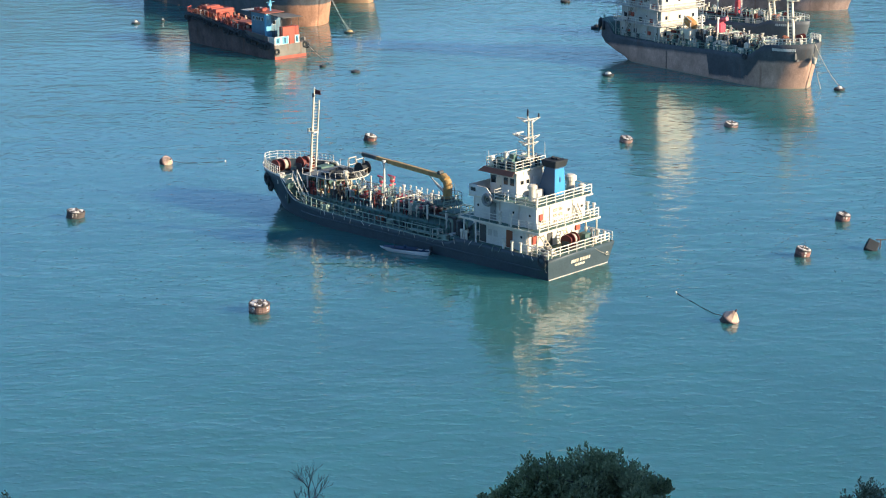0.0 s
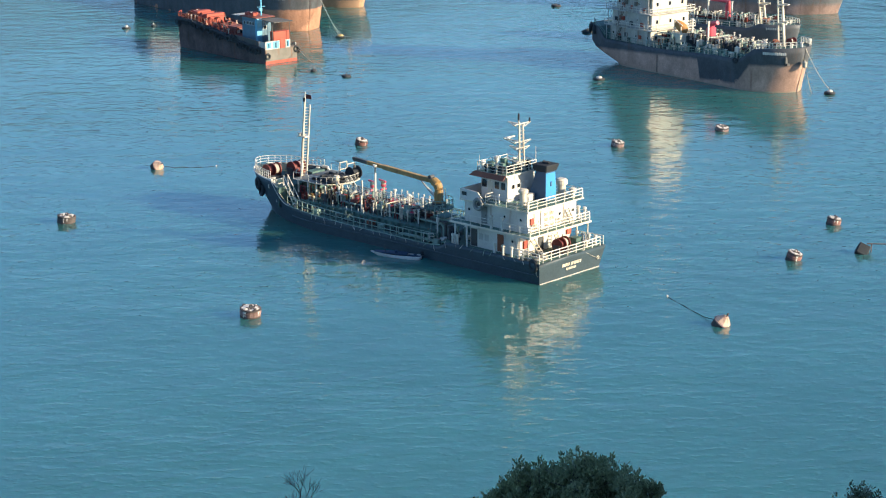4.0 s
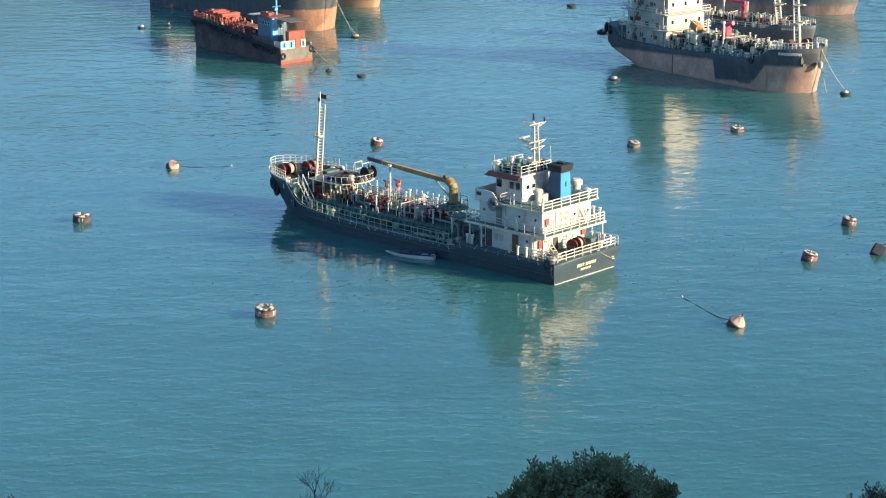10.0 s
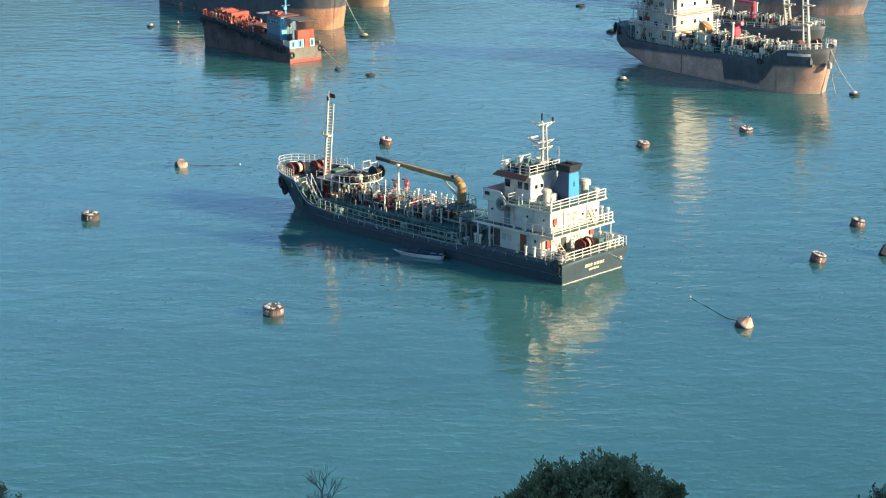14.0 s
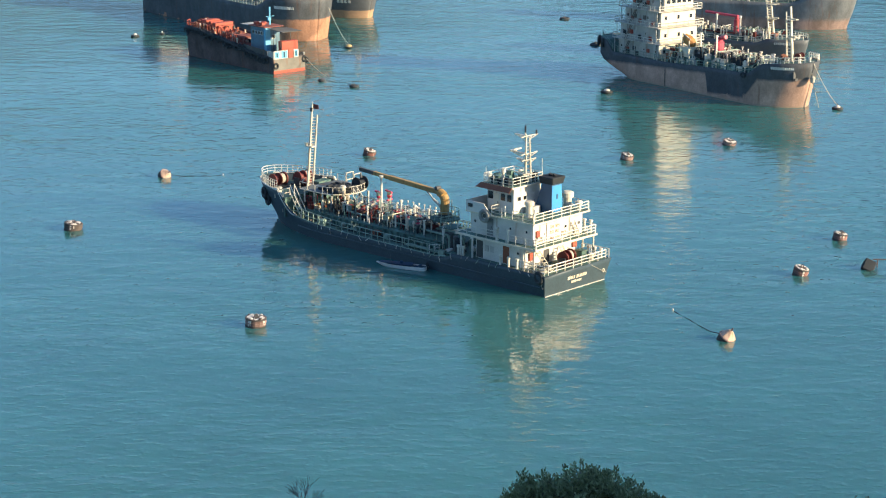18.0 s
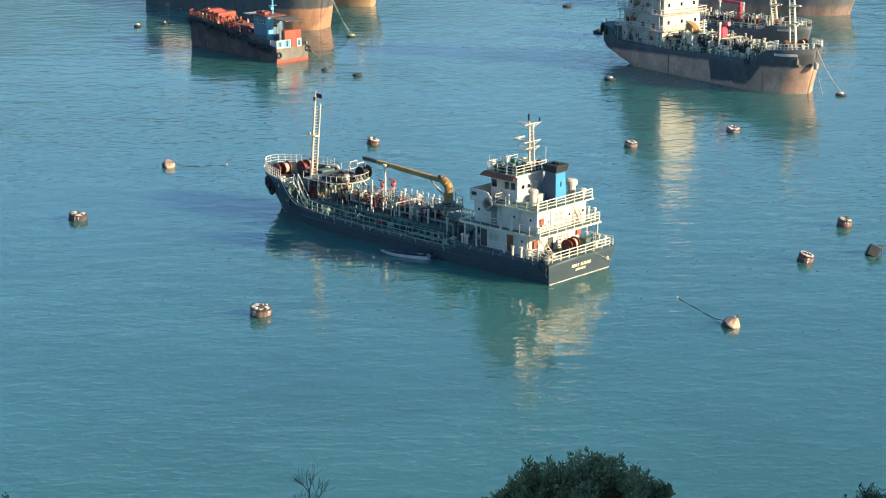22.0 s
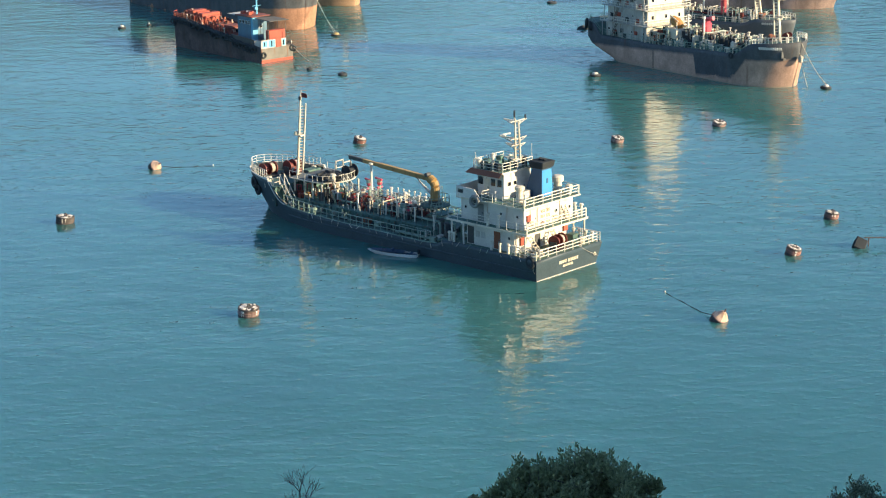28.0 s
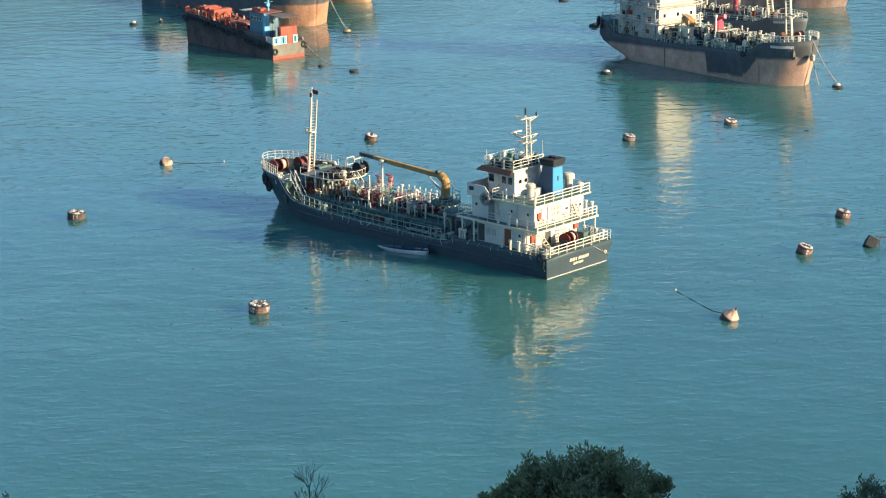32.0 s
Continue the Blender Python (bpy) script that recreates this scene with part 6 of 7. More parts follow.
# ---- moored tankers on the far side ----
def coaster(name, m, length, beam, sheer, hullmat, label, category, house_x, storeys, detail=1.0, front=True, mast_x=51.0, back=0.0, seed=3, paint_house=None, forms=None, red_post=(10.0, 0.45, 2.2, 3.0), mast_r=0.24, rail=None, storey=2.25):
    ship = thing(name, m, label, category)
    form = HullForm(length, beam, sheer, back=back, **(forms or {}))
    add_hull(ship, form, hullmat, "", 60, 8, 0.15)
    rng = random.Random(seed)
    w = paint_house or OLD_CREAM
    n = 36
    vs, fs = [], []
    for i in range(n + 1):
        x = back + 0.3 + (length - back - 1.2) * i / n
        z = sheer(x) - 0.15
        h = max(0.05, form.half(x, z) - 0.12)
        vs += [(x, h, z), (x, -h, z), (x, h, z - 0.1), (x, -h, z - 0.1)]
    for i in range(n):
        a, b = 4 * i, 4 * i + 4
        fs += [(a, b, b + 1, a + 1), (a + 2, a + 3, b + 3, b + 2)]
    part("deck", Shape().add(vs, fs), GREEN, ship, "worn green deck")
    hx0, hx1 = house_x
    z = sheer(hx1) - 0.15
    hw = beam / 2 - 1.2
    house = None
    for k in range(storeys):
        last = k == storeys - 1
        x0 = hx0 + (0.0, 0.4, 1.6, 3.2)[min(k, 3)]
        x1 = hx1 - (0.0, 0.0, 0.3, 0.3)[min(k, 3)]
        y = hw - (0.0, 0.2, 0.5, 1.2)[min(k, 3)]
        h = storey
        sh = Shape().box(x0, x1, -y, y, z, z + h)
        blk = part("deckhouse" if house is None else "upper_storey", sh, w, ship if house is None else house, "cream-white deckhouse in storeys" if house is None else "", bevel=0.05)
        house = house or blk
        part("deck_slab", Shape().box(x0 - 0.9, x1 + 0.9, -y - 1.05, y + 1.05, z + h, z + h + 0.16), w, house, bevel=0.03)
        rails(ship, [(x0 - 0.8, -y - 1.0, z + h + 0.16), (x1 + 0.8, -y - 1.0, z + h + 0.16), (x1 + 0.8, y + 1.0, z + h + 0.16), (x0 - 0.8, y + 1.0, z + h + 0.16)], RAIL, 1.0, 2, 1.8, 0.05, close=True)
        for i in range(5):
            xx = x0 + (x1 - x0) * i / 4
            part("pillar", Shape().beam((xx, -y - 0.95, z), (xx, -y - 0.95, z + h), 0.08, 6), w, house)
        # Low sun on the front is painted in with a brighter cream plate.
        if front:
            part("front_plate", Shape().box(x1, x1 + 0.02, -y + 0.1, y - 0.1, z + 0.05, z + h - 0.05), SUNLIT_CREAM, house, "front wall, coloured cream for the sun on it")
        nwin = 5 if k == 3 else 3
        for i in range(nwin):
            yy = -y * 0.72 + 2 * y * 0.72 * i / (nwin - 1)
            window(house, face(x1 + 0.02, yy, z + (1.75 if k >= 2 else 1.5), "x"), 1.0 if k == 3 else 0.6, 0.75)
        for i in range(4):
            xx = x0 + 1.2 + (x1 - x0 - 2.4) * i / 3
            if i == 1:
                door(house, face(xx, -y, z, "-y"), 0.85, 1.9, GREY_WHITE)
            else:
                window(house, face(xx, -y, z + 1.5, "-y"), 0.55, 0.55, k < 2)
        # Invented boxes, added for the dark contrast that the slab shadows lack.
        for i in range(5):
            xx, zz = rng.uniform(x0 + 0.6, x1 - 0.8), z + rng.uniform(0.5, 1.6)
            part(("wall_locker", "vent_box", "junction_box")[i % 3], Shape().box(xx - 0.35, xx + 0.35, -y - 0.3, -y + 0.02, zz - 0.4, zz + 0.4), rng.choice((STEEL, GREY_WHITE, ORANGE, SOOT, TAN)), house, bevel=0.04)
        part("wall_pipe", Shape().beam((x0 + 2.6, -y - 0.08, z), (x0 + 2.6, -y - 0.08, z + h), 0.09, 6).beam((x1 - 0.9, -y - 0.08, z), (x1 - 0.9, -y - 0.08, z + h), 0.07, 6), TAN, house)
        st = part("side_stairs", Shape().beam((x0 + 3.2, -y - 0.55, z), (x0 + 5.6, -y - 0.55, z + h), 0.08, 5).beam((x0 + 3.2, -y - 0.95, z), (x0 + 5.6, -y - 0.95, z + h), 0.08, 5), TAN, house)
        for i in range(1, 8):
            part("tread", Shape().box(x0 + 3.05 + 0.3 * i, x0 + 3.35 + 0.3 * i, -y - 0.95, -y - 0.55, z + h * i / 8 - 0.03, z + h * i / 8 + 0.03), TAN, st)
        z += h + 0.16
    part("funnel", Shape().box(hx0 + 3.6, hx0 + 6.0, -1.2, 1.2, z - 0.1, z + 3.4), BLUE if seed % 2 else GREY_BLUE, house, "funnel behind the bridge", bevel=0.15)
    part("signal_mast", Shape().beam((hx1 - 2.5, 0, z), (hx1 - 2.5, 0, z + 5.5), 0.2, 8, 0.1).beam((hx1 - 2.5, -1.4, z + 3.2), (hx1 - 2.5, 1.4, z + 3.2), 0.08, 6), RAIL, house)
    part("radar", Shape().box(hx1 - 2.3, hx1 - 2.0, -1.1, 1.1, z + 2.2, z + 2.4), RAIL, house)
    part("liferaft", Shape().lathe([(0.3, -0.7), (0.38, -0.6), (0.38, 0.6), (0.3, 0.7)], 12, (hx1 - 4, -hw + 0.2, z - 2.2), Vector((1, 0, 0)).to_track_quat("Z", "Y")), ORANGE, house, "orange life raft canister")
    # cargo deck: rails, posts, pipes
    a0, a1 = hx1 + 1.5, length - 10
    for side in (1, -1):
        rails(ship, form.edge(hx1, length - 9.5, 12, side, 0.2), rail or RAIL, 1.1, 2, 2.4, 0.05)
        rails(ship, form.edge(length - 9, length - 0.8, 10, side, 0.25), RAIL, 1.1, 2, 1.6, 0.06)
        rails(ship, form.edge(back + 1, hx1, 6, side, 0.25), rail or RAIL, 1.1, 2, 2.0, 0.04)
    tz = sheer((a0 + a1) / 2)
    part("cargo_trunk", Shape().box(a0 + 1, a1, -beam * 0.3, beam * 0.3, tz - 0.4, tz + 0.9), GREEN, ship, bevel=0.1)
    for y in (-1.8, -0.9, 0, 0.9, 1.8):
        part("deck_pipe", Shape().beam((a0 + 1.5, y, tz + 1.3), (a1 - 1, y, tz + 1.3), 0.16, 8), rng.choice((STEEL, GREEN_RAIL, GREEN_RAIL, MAROON)), ship)
    for i in range(int(85 * detail)):
        x, y = rng.uniform(a0, a1), rng.uniform(-beam * 0.38, beam * 0.38)
        h = rng.choice((0.9, 1.2, 1.5, 1.9))
        r = rng.uniform(0.1, 0.18)
        base = tz + (0.9 if abs(y) < beam * 0.3 else -0.2)
        part("standing_pipe", Shape().lathe([(r, 0), (r, h), (r * 1.7, h + 0.04), (r * 1.7, h + 0.2)], 8, (x, y, base)), rng.choice((RAIL, CREAM, OLD_CREAM, GREY_WHITE, RAIL, SOOT, STEEL, GREEN_RAIL, GREEN, SOOT, BROWN)), ship)
    for i in range(int(34 * detail)):
        x, y = rng.uniform(a0, a1), rng.uniform(-beam * 0.4, beam * 0.4)
        s_ = rng.uniform(0.25, 0.6)
        base = tz + (0.85 if abs(y) < beam * 0.3 else -0.3)
        part("deck_fitting", Shape().box(x - s_, x + s_, y - s_ * 0.6, y + s_ * 0.6, base, base + rng.uniform(0.6, 1.5)), rng.choice((SOOT, SOOT, GREEN, STEEL, SOOT, CREAM, OLD_CREAM, MAROON, RAIL)), ship, bevel=0.05)
    for i in range(int(10 * detail)):
        x = rng.uniform(a0 + 1, a1 - 1)
        part("pipe_gantry", Shape().pipe([(x, 2.4, tz + 0.9), (x, 2.4, tz + 2.5), (x, -2.4, tz + 2.5), (x, -2.4, tz + 0.9)], 0.1, 6), rng.choice((CREAM, STEEL, GREEN_RAIL)), ship)
    for k in range(int((a1 - a0) * 0.9)):
        x, y, r = a0 + 1 + k * 1.08 + rng.uniform(-0.2, 0.2), beam * (0.12 if k % 5 else 0.2), rng.uniform(0.12, 0.19)
        q = tz + 0.9
        t_ = rng.uniform(1.0, 1.5)
        part("gooseneck_vent", Shape().pipe([(x, y, q), (x, y, q + t_), (x + 0.15, y, q + t_ + 0.2), (x + 0.42, y, q + t_ + 0.05)], r, 6), rng.choice((RAIL, OLD_CREAM, CREAM)), ship)
    if red_post:
        px, pr, ph, arm = red_post
        px += a0
        rp = part("hose_crane", Shape().lathe([(pr * 1.2, 0), (pr, 0.3), (pr, ph), (pr * 0.7, ph + 0.1), (pr * 0.7, ph + 1.0)], 12, (px, 0, tz + 0.9)), RED, ship, "red hose crane post")
        part("crane_arm", Shape().beam((px, 0, tz + ph + 1.6), (px + arm, 0, tz + ph + 2.1), pr * 0.45, 8), RED, rp)
    for x in (a0 + 9, a0 + 15):
        part("vent_mast", Shape().lathe([(0.2, 0), (0.2, 4.0), (0.3, 4.1), (0.3, 4.5)], 10, (x, -1.2, tz + 0.9)), RAIL, ship)
    # forecastle gear and raked foremast
    fz = sheer(length - 4)
    fm = part("foremast", Shape().beam((mast_x, 0, fz - 0.5), (mast_x - 1.4, 0, fz + 10), mast_r, 8, mast_r * 0.6), OLD_CREAM, ship, "white raked foremast with a ladder")
    part("mast_leg", Shape().beam((mast_x - 0.9, -0.7, fz - 0.5), (mast_x - 2.1, -0.5, fz + 9), mast_r * 0.7, 8, mast_r * 0.45), OLD_CREAM, fm)
    for i in range(14):
        zz = fz + 0.3 + i * 0.6
        part("rung", Shape().beam((mast_x - (zz - fz) * 0.135, 0, zz), (mast_x - 0.95 - (zz - fz) * 0.125, -0.65, zz), 0.10, 5), OLD_CREAM, fm)
    for za, zb in ((4.2, 4.5), (7.6, 7.8)):
        part("crossarm", Shape().box(mast_x - 2.2, mast_x + 0.9, -0.15, 0.2, fz + za, fz + zb).box(mast_x - 1.6, mast_x + 0.3, -0.9, 0.9, fz + za - 0.1, fz + za), OLD_CREAM, fm)
    winch(ship, pose(length - 6.5, 1.2, fz - 0.1), 20, MAROON, 1.05)
    winch(ship, pose(length - 7.5, -1.8, fz - 0.1), 70, STEEL, 1.0, BROWN)
    for x, y in ((length - 3.0, 1.2), (length - 3.0, -1.2), (length - 9, 3.2), (length - 9, -3.2)):
        part("bollard", Shape().lathe([(0.25, 0), (0.25, 0.7), (0.34, 0.75), (0.34, 0.9)], 10, (x, y, fz - 0.15)), RAIL, ship)
    return ship, form


SHIP2_POSE = pose(35.1, 324.0, 0, 0, 0, -54.0)


def ship2_sheer(x):
    return 4.9 + 2.3 * smooth_step(-6, -9.5, x) + 0.9 * smooth_step(10, 44, x) + 2.4 * smooth_step(45.0, 50.5, x) + 0.06 * max(0, x - 50)


# Topside black is lifted for haze; the patch's forward fade imitates the sun's edge.
PINK_HULL = hull_paint("salmon_hull_paint", (0.095, 0.104, 0.116), (0.56, 0.365, 0.28), 2.5, (18.0, 26.5, 3.0, 2.5), 0.65, low=(0.28, (0.33, 0.26, 0.20)), slope=0.05, soft=0.5, gloss=0.25, blotch=0.72)
ship2, form2 = coaster("tanker_ship", SHIP2_POSE, 59.2, 11.8, ship2_sheer, PINK_HULL, "unladen tanker riding high, black and salmon hull, moored by its bow", "ship",
                       (-6.2, 10.0), 5, 3.0, mast_x=52.0, back=-16.5, seed=4, paint_house=OLD_WHITE, red_post=(14.2, 1.0, 3.0, 2.0), mast_r=0.34, storey=3.05, rail=GREEN_RAIL,
                       forms=dict(rake=2.6, counter=13.3, keel=-1.6, full=2.7, fine=2.2, taper=0.80, stern=0.9, round_stern=0.93))
rng2 = random.Random(31)
for i in range(34):
    x = 10.0 + i * 1.12 + rng2.uniform(-0.4, 0.4)
    y = -form2.half(x, ship2_sheer(x)) + rng2.uniform(0.3, 1.1)
    h = rng2.uniform(0.4, 1.0)
    part("edge_post", Shape().lathe([(0.13, 0), (0.13, h), (0.2, h + 0.04), (0.2, h + 0.18)], 8, (x, y, ship2_sheer(x) - 0.2)), rng2.choice((RAIL, OLD_CREAM, GREEN_RAIL, GREEN_RAIL, SOOT)), ship2)
for x in (14.6, 14.8):
    part("hull_seam", Shape().pipe([(x, -form2.half(x, 0.1 + 0.9 * k) - 0.01, 0.1 + 0.9 * k) for k in range(5)], 0.05, 5), STEEL, ship2)
side_bars(ship2, form2, -1, 52.2, 57.0, 7.3, 0.5, 13, WHITE)
part("rope_fender", Shape().lathe([(0.15, -0.7), (0.42, -0.5), (0.45, 0.4), (0.15, 0.7)], 10, (59.6, -0.3, 5.6)), ROPE, ship2, "white rope fender at the stem")
for i in range(40):
    x, y, h = rng2.uniform(10.8, 25.0), rng2.uniform(-4.9, -1.5), rng2.uniform(0.6, 2.2)
    part("deck_fitting", Shape().beam((x, y, ship2_sheer(x) - 0.2), (x + 0.1, y, ship2_sheer(x) + h), 0.13, 6).box(x - 0.35, x + 0.4, y - 0.25, y + 0.25, ship2_sheer(x) - 0.2, ship2_sheer(x) + h * 0.55), rng2.choice((GREEN_RAIL, GREEN, CREAM, RAIL, SOOT, OLD_CREAM, ORANGE_YELLOW)), ship2)
tyre(ship2, (44.0, -form2.half(44.0, 5.5) - 0.25, 5.5), (0.2, -1, 0), 0.42, 0.18)
part("anchor", Shape().box(56.3, 56.9, -form2.half(56.6, 6.4) - 0.2, -form2.half(56.6, 6.4) + 0.4, 5.6, 7.0).box(56.0, 57.2, -form2.half(56.6, 5.6) - 0.25, -form2.half(56.6, 5.6) + 0.4, 5.4, 5.8), STEEL, ship2, "stowed anchor")
boat_at = Vector((1, 0.1, -0.45)).to_track_quat("Z", "Y")
lb = part("lifeboat", Shape().lathe([(0.1, -2.1), (0.7, -1.6), (0.95, -0.6), (0.95, 0.8), (0.6, 1.7), (0.1, 2.1)], 14, (18.4, -2.6, 9.2), boat_at), ORANGE_YELLOW, ship2, "orange-yellow lifeboat on a davit")
part("davit", Shape().beam((17.2, -3.6, 6.2), (17.2, -3.4, 10.6), 0.14, 7).beam((17.2, -3.4, 10.6), (19.8, -3.2, 9.6), 0.12, 7).beam((20.0, -3.6, 6.2), (19.6, -3.4, 9.4), 0.14, 7).box(16.6, 20.2, -4.0, -1.4, 6.2, 8.1), OLD_CREAM, lb)
part("hose_rack", Shape().pipe([(13, -5.0, 6.2), (13, -5.0, 8.0), (19, -5.0, 8.0), (19, -5.0, 6.2)], 0.1, 6).pipe([(13, -5.0, 7.1), (19, -5.0, 7.1)], 0.1, 6), GREEN_RAIL, ship2)
for x, y in ((-15.6, -3.4), (-13.6, -4.7), (-10.8, -5.4)):
    tyre(ship2, (x, y - 0.5, 6.4), (-1, -1, 0), 0.7, 0.3)

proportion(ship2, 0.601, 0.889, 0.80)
ship3, form3 = coaster("tanker_ship", pose(36.2, 348.7, 0, 0, 0, -35.0), 42.0, 9.0, lambda x: 5.7 + 1.1 * smooth_step(31, 34, x),
                       hull_paint("dark_hull_paint", (0.10, 0.114, 0.128), (0.30, 0.15, 0.10), 1.8, None, 0.6), "dark-hulled tanker lying close behind another tanker", "ship",
                       (1.0, 9.0), 2, 0.9, mast_x=33.5, back=0.0, seed=9, red_post=(13.5, 0.7, 3.4, -8.0), mast_r=0.32,
                       forms=dict(rake=1.8, keel=-1.6, full=2.2, fine=1.6, taper=0.72, stern=0.95))

side_bars(ship3, form3, -1, 35.5, 39.0, 5.6, 0.5, 9, WHITE)
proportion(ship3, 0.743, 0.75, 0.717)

# background hulls whose upper works lie above the view
SHIP4_POSE = pose(-56.6, 404.7, 0, 0, 0, -52.3)
# Patch paints the side's shade, leaving salmon at the sunlit bow; black holds haze.
ship4, form4 = coaster("cargo_ship", SHIP4_POSE, 158.0, 16.5, lambda x: 8.9 + 3.6 * smooth_step(126, 142, x),
                       hull_paint("black_over_salmon", (0.105, 0.115, 0.126), (0.50, 0.27, 0.17), 3.9, (-3.0, 48.0, 4.6, 2.8), 0.65, soft=0.3, gloss=0.25, blotch=0.6), "large black cargo ship, salmon boot top, moored behind the barge", "ship",
                       (6.0, 24.0), 3, 1.6, front=False, mast_x=146.0, back=0.0, seed=6, paint_house=GREY_RUBBER,
                       forms=dict(rake=2.5, keel=-2.0, full=2.8, fine=2.4, taper=0.86, stern=0.95, round_stern=0.93))
side_bars(ship4, form4, -1, 143.0, 152.5, 9.2, 0.85, 13, WHITE)
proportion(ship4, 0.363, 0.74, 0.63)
# Black lifted towards grey: distance haze is put into the paint colour.
ship5, form5 = coaster("cargo_ship", pose(-53.6, 435.2, 0, 0, 0, -49.3), 152.0, 20.0, lambda x: 9.0 + 2.0 * smooth_step(126, 138, x),
                       hull_paint("black_over_buff", (0.095, 0.104, 0.115), (0.48, 0.30, 0.18), 1.45, None, 0.6), "large black cargo ship, buff boot top, moored beyond the others", "ship",
                       (4.0, 22.0), 4, 0.8, front=False, mast_x=142.0, back=0.0, seed=8, paint_house=GREY_WHITE,
                       forms=dict(rake=3.0, keel=-2.0, full=2.4, fine=1.9, taper=0.80, stern=0.95))
for z_, n_ in ((5.2, 4), (6.7, 6), (8.2, 4)):
    side_bars(ship5, form5, -1, 139.5, 145.5, z_, 0.9, n_, WHITE)
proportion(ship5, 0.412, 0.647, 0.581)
ship6, _ = coaster("cargo_ship", pose(40.6, 388.1, 0, 0, 0, -17.9), 66.0, 14.0, lambda x: 8.0 + 2.4 * smooth_step(46, 54, x),
                       hull_paint("grey_over_pink", (0.17, 0.185, 0.20), (0.34, 0.235, 0.20), 1.8, None, 0.7, soft=0.8, rust=0.9, blotch=0.6), "grey cargo ship, faded pink boot top, lying beyond rafted tankers", "ship",
                       (3.0, 14.0), 4, 1.0, front=False, mast_x=56.0, back=0.0, seed=12, paint_house=GREY_WHITE,
                       forms=dict(rake=3.0, keel=-2.0, full=2.4, fine=1.9, taper=0.76, stern=0.95))
proportion(ship6, 0.611, 0.62, 0.614)


def hawser(a, b, sag, label, r=0.05):
    ln = thing("mooring_line", Matrix(), label, "rope")
    pts = []
    for i in range(15):
        t = i / 14
        p = Vector(a).lerp(Vector(b), t)
        p.z -= sag * 4 * t * (1 - t)
        pts.append(tuple(p))
    part("rope", Shape().pipe(pts, r, 5), ROPE, ln)
    return ln


bow2 = SHIP2_POSE @ Vector((35.4, 0, 7.2))
hawser(bow2, (59.87, 294.86, 0.6), 0.6, "pale mooring rope from a tanker's bow to a tyre buoy", 0.055)
hawser(SHIP2_POSE @ Vector((35.2, -0.4, 6.9)), (57.3, 296.0, 0.0), 0.3, "pale rope hanging from a tanker's bow into the water", 0.05)
hawser(SHIP4_POSE @ Vector((54.5, 3.6, 6.4)), (-15.88, 352.13, 0.6), 0.7, "pale mooring rope from a cargo ship's bow to a float", 0.05)
hawser(SHIP4_POSE @ Vector((53.5, 3.9, 7.2)), (-16.2, 352.0, 0.5), 0.3, "pale mooring rope from a cargo ship's bow to a float", 0.04)
hawser(BARGE_POSE @ Vector((0.0, -3.3, 2.1)), (-13.28, 312.65, 0.3), 1.2, "slack rope from the barge's stern to a tyre buoy", 0.045)


hawser(TANKER_POSE @ Vector((0.1, -1.4, 2.6)), TANKER_POSE @ Vector((0.05, -4.55, 0.9)), 0.1, "thin slack rope hanging across the tanker's stern", 0.018)


# ---- trees on the slope ----
def leaf_cloud(shape, centre, radii, count, size, rng, upright=0.5):
    cx, cy, cz = centre
    for _ in range(count):
        while True:
            p = Vector((rng.uniform(-1, 1), rng.uniform(-1, 1), rng.uniform(-1, 1)))
            if 0.25 < p.length < 1:
                break
        p = p * (0.6 + 0.4 * rng.random())
        at = Vector((cx + p.x * radii[0], cy + p.y * radii[1], cz + p.z * radii[2]))
        d = (p.normalized() * 0.7 + Vector((rng.gauss(0, 0.5), rng.gauss(0, 0.5), rng.gauss(0.2, 0.5) + upright))).normalized()
        side = d.cross(Vector((rng.gauss(0, 1), rng.gauss(0, 1), rng.gauss(0, 1)))).normalized()
        s = size * rng.uniform(0.6, 1.3)
        a, b = at, at + d * s
        mid = at + d * s * 0.5
        shape.add([tuple(a), tuple(mid + side * s * 0.24), tuple(b), tuple(mid - side * s * 0.24)], [(0, 1, 2, 3)])


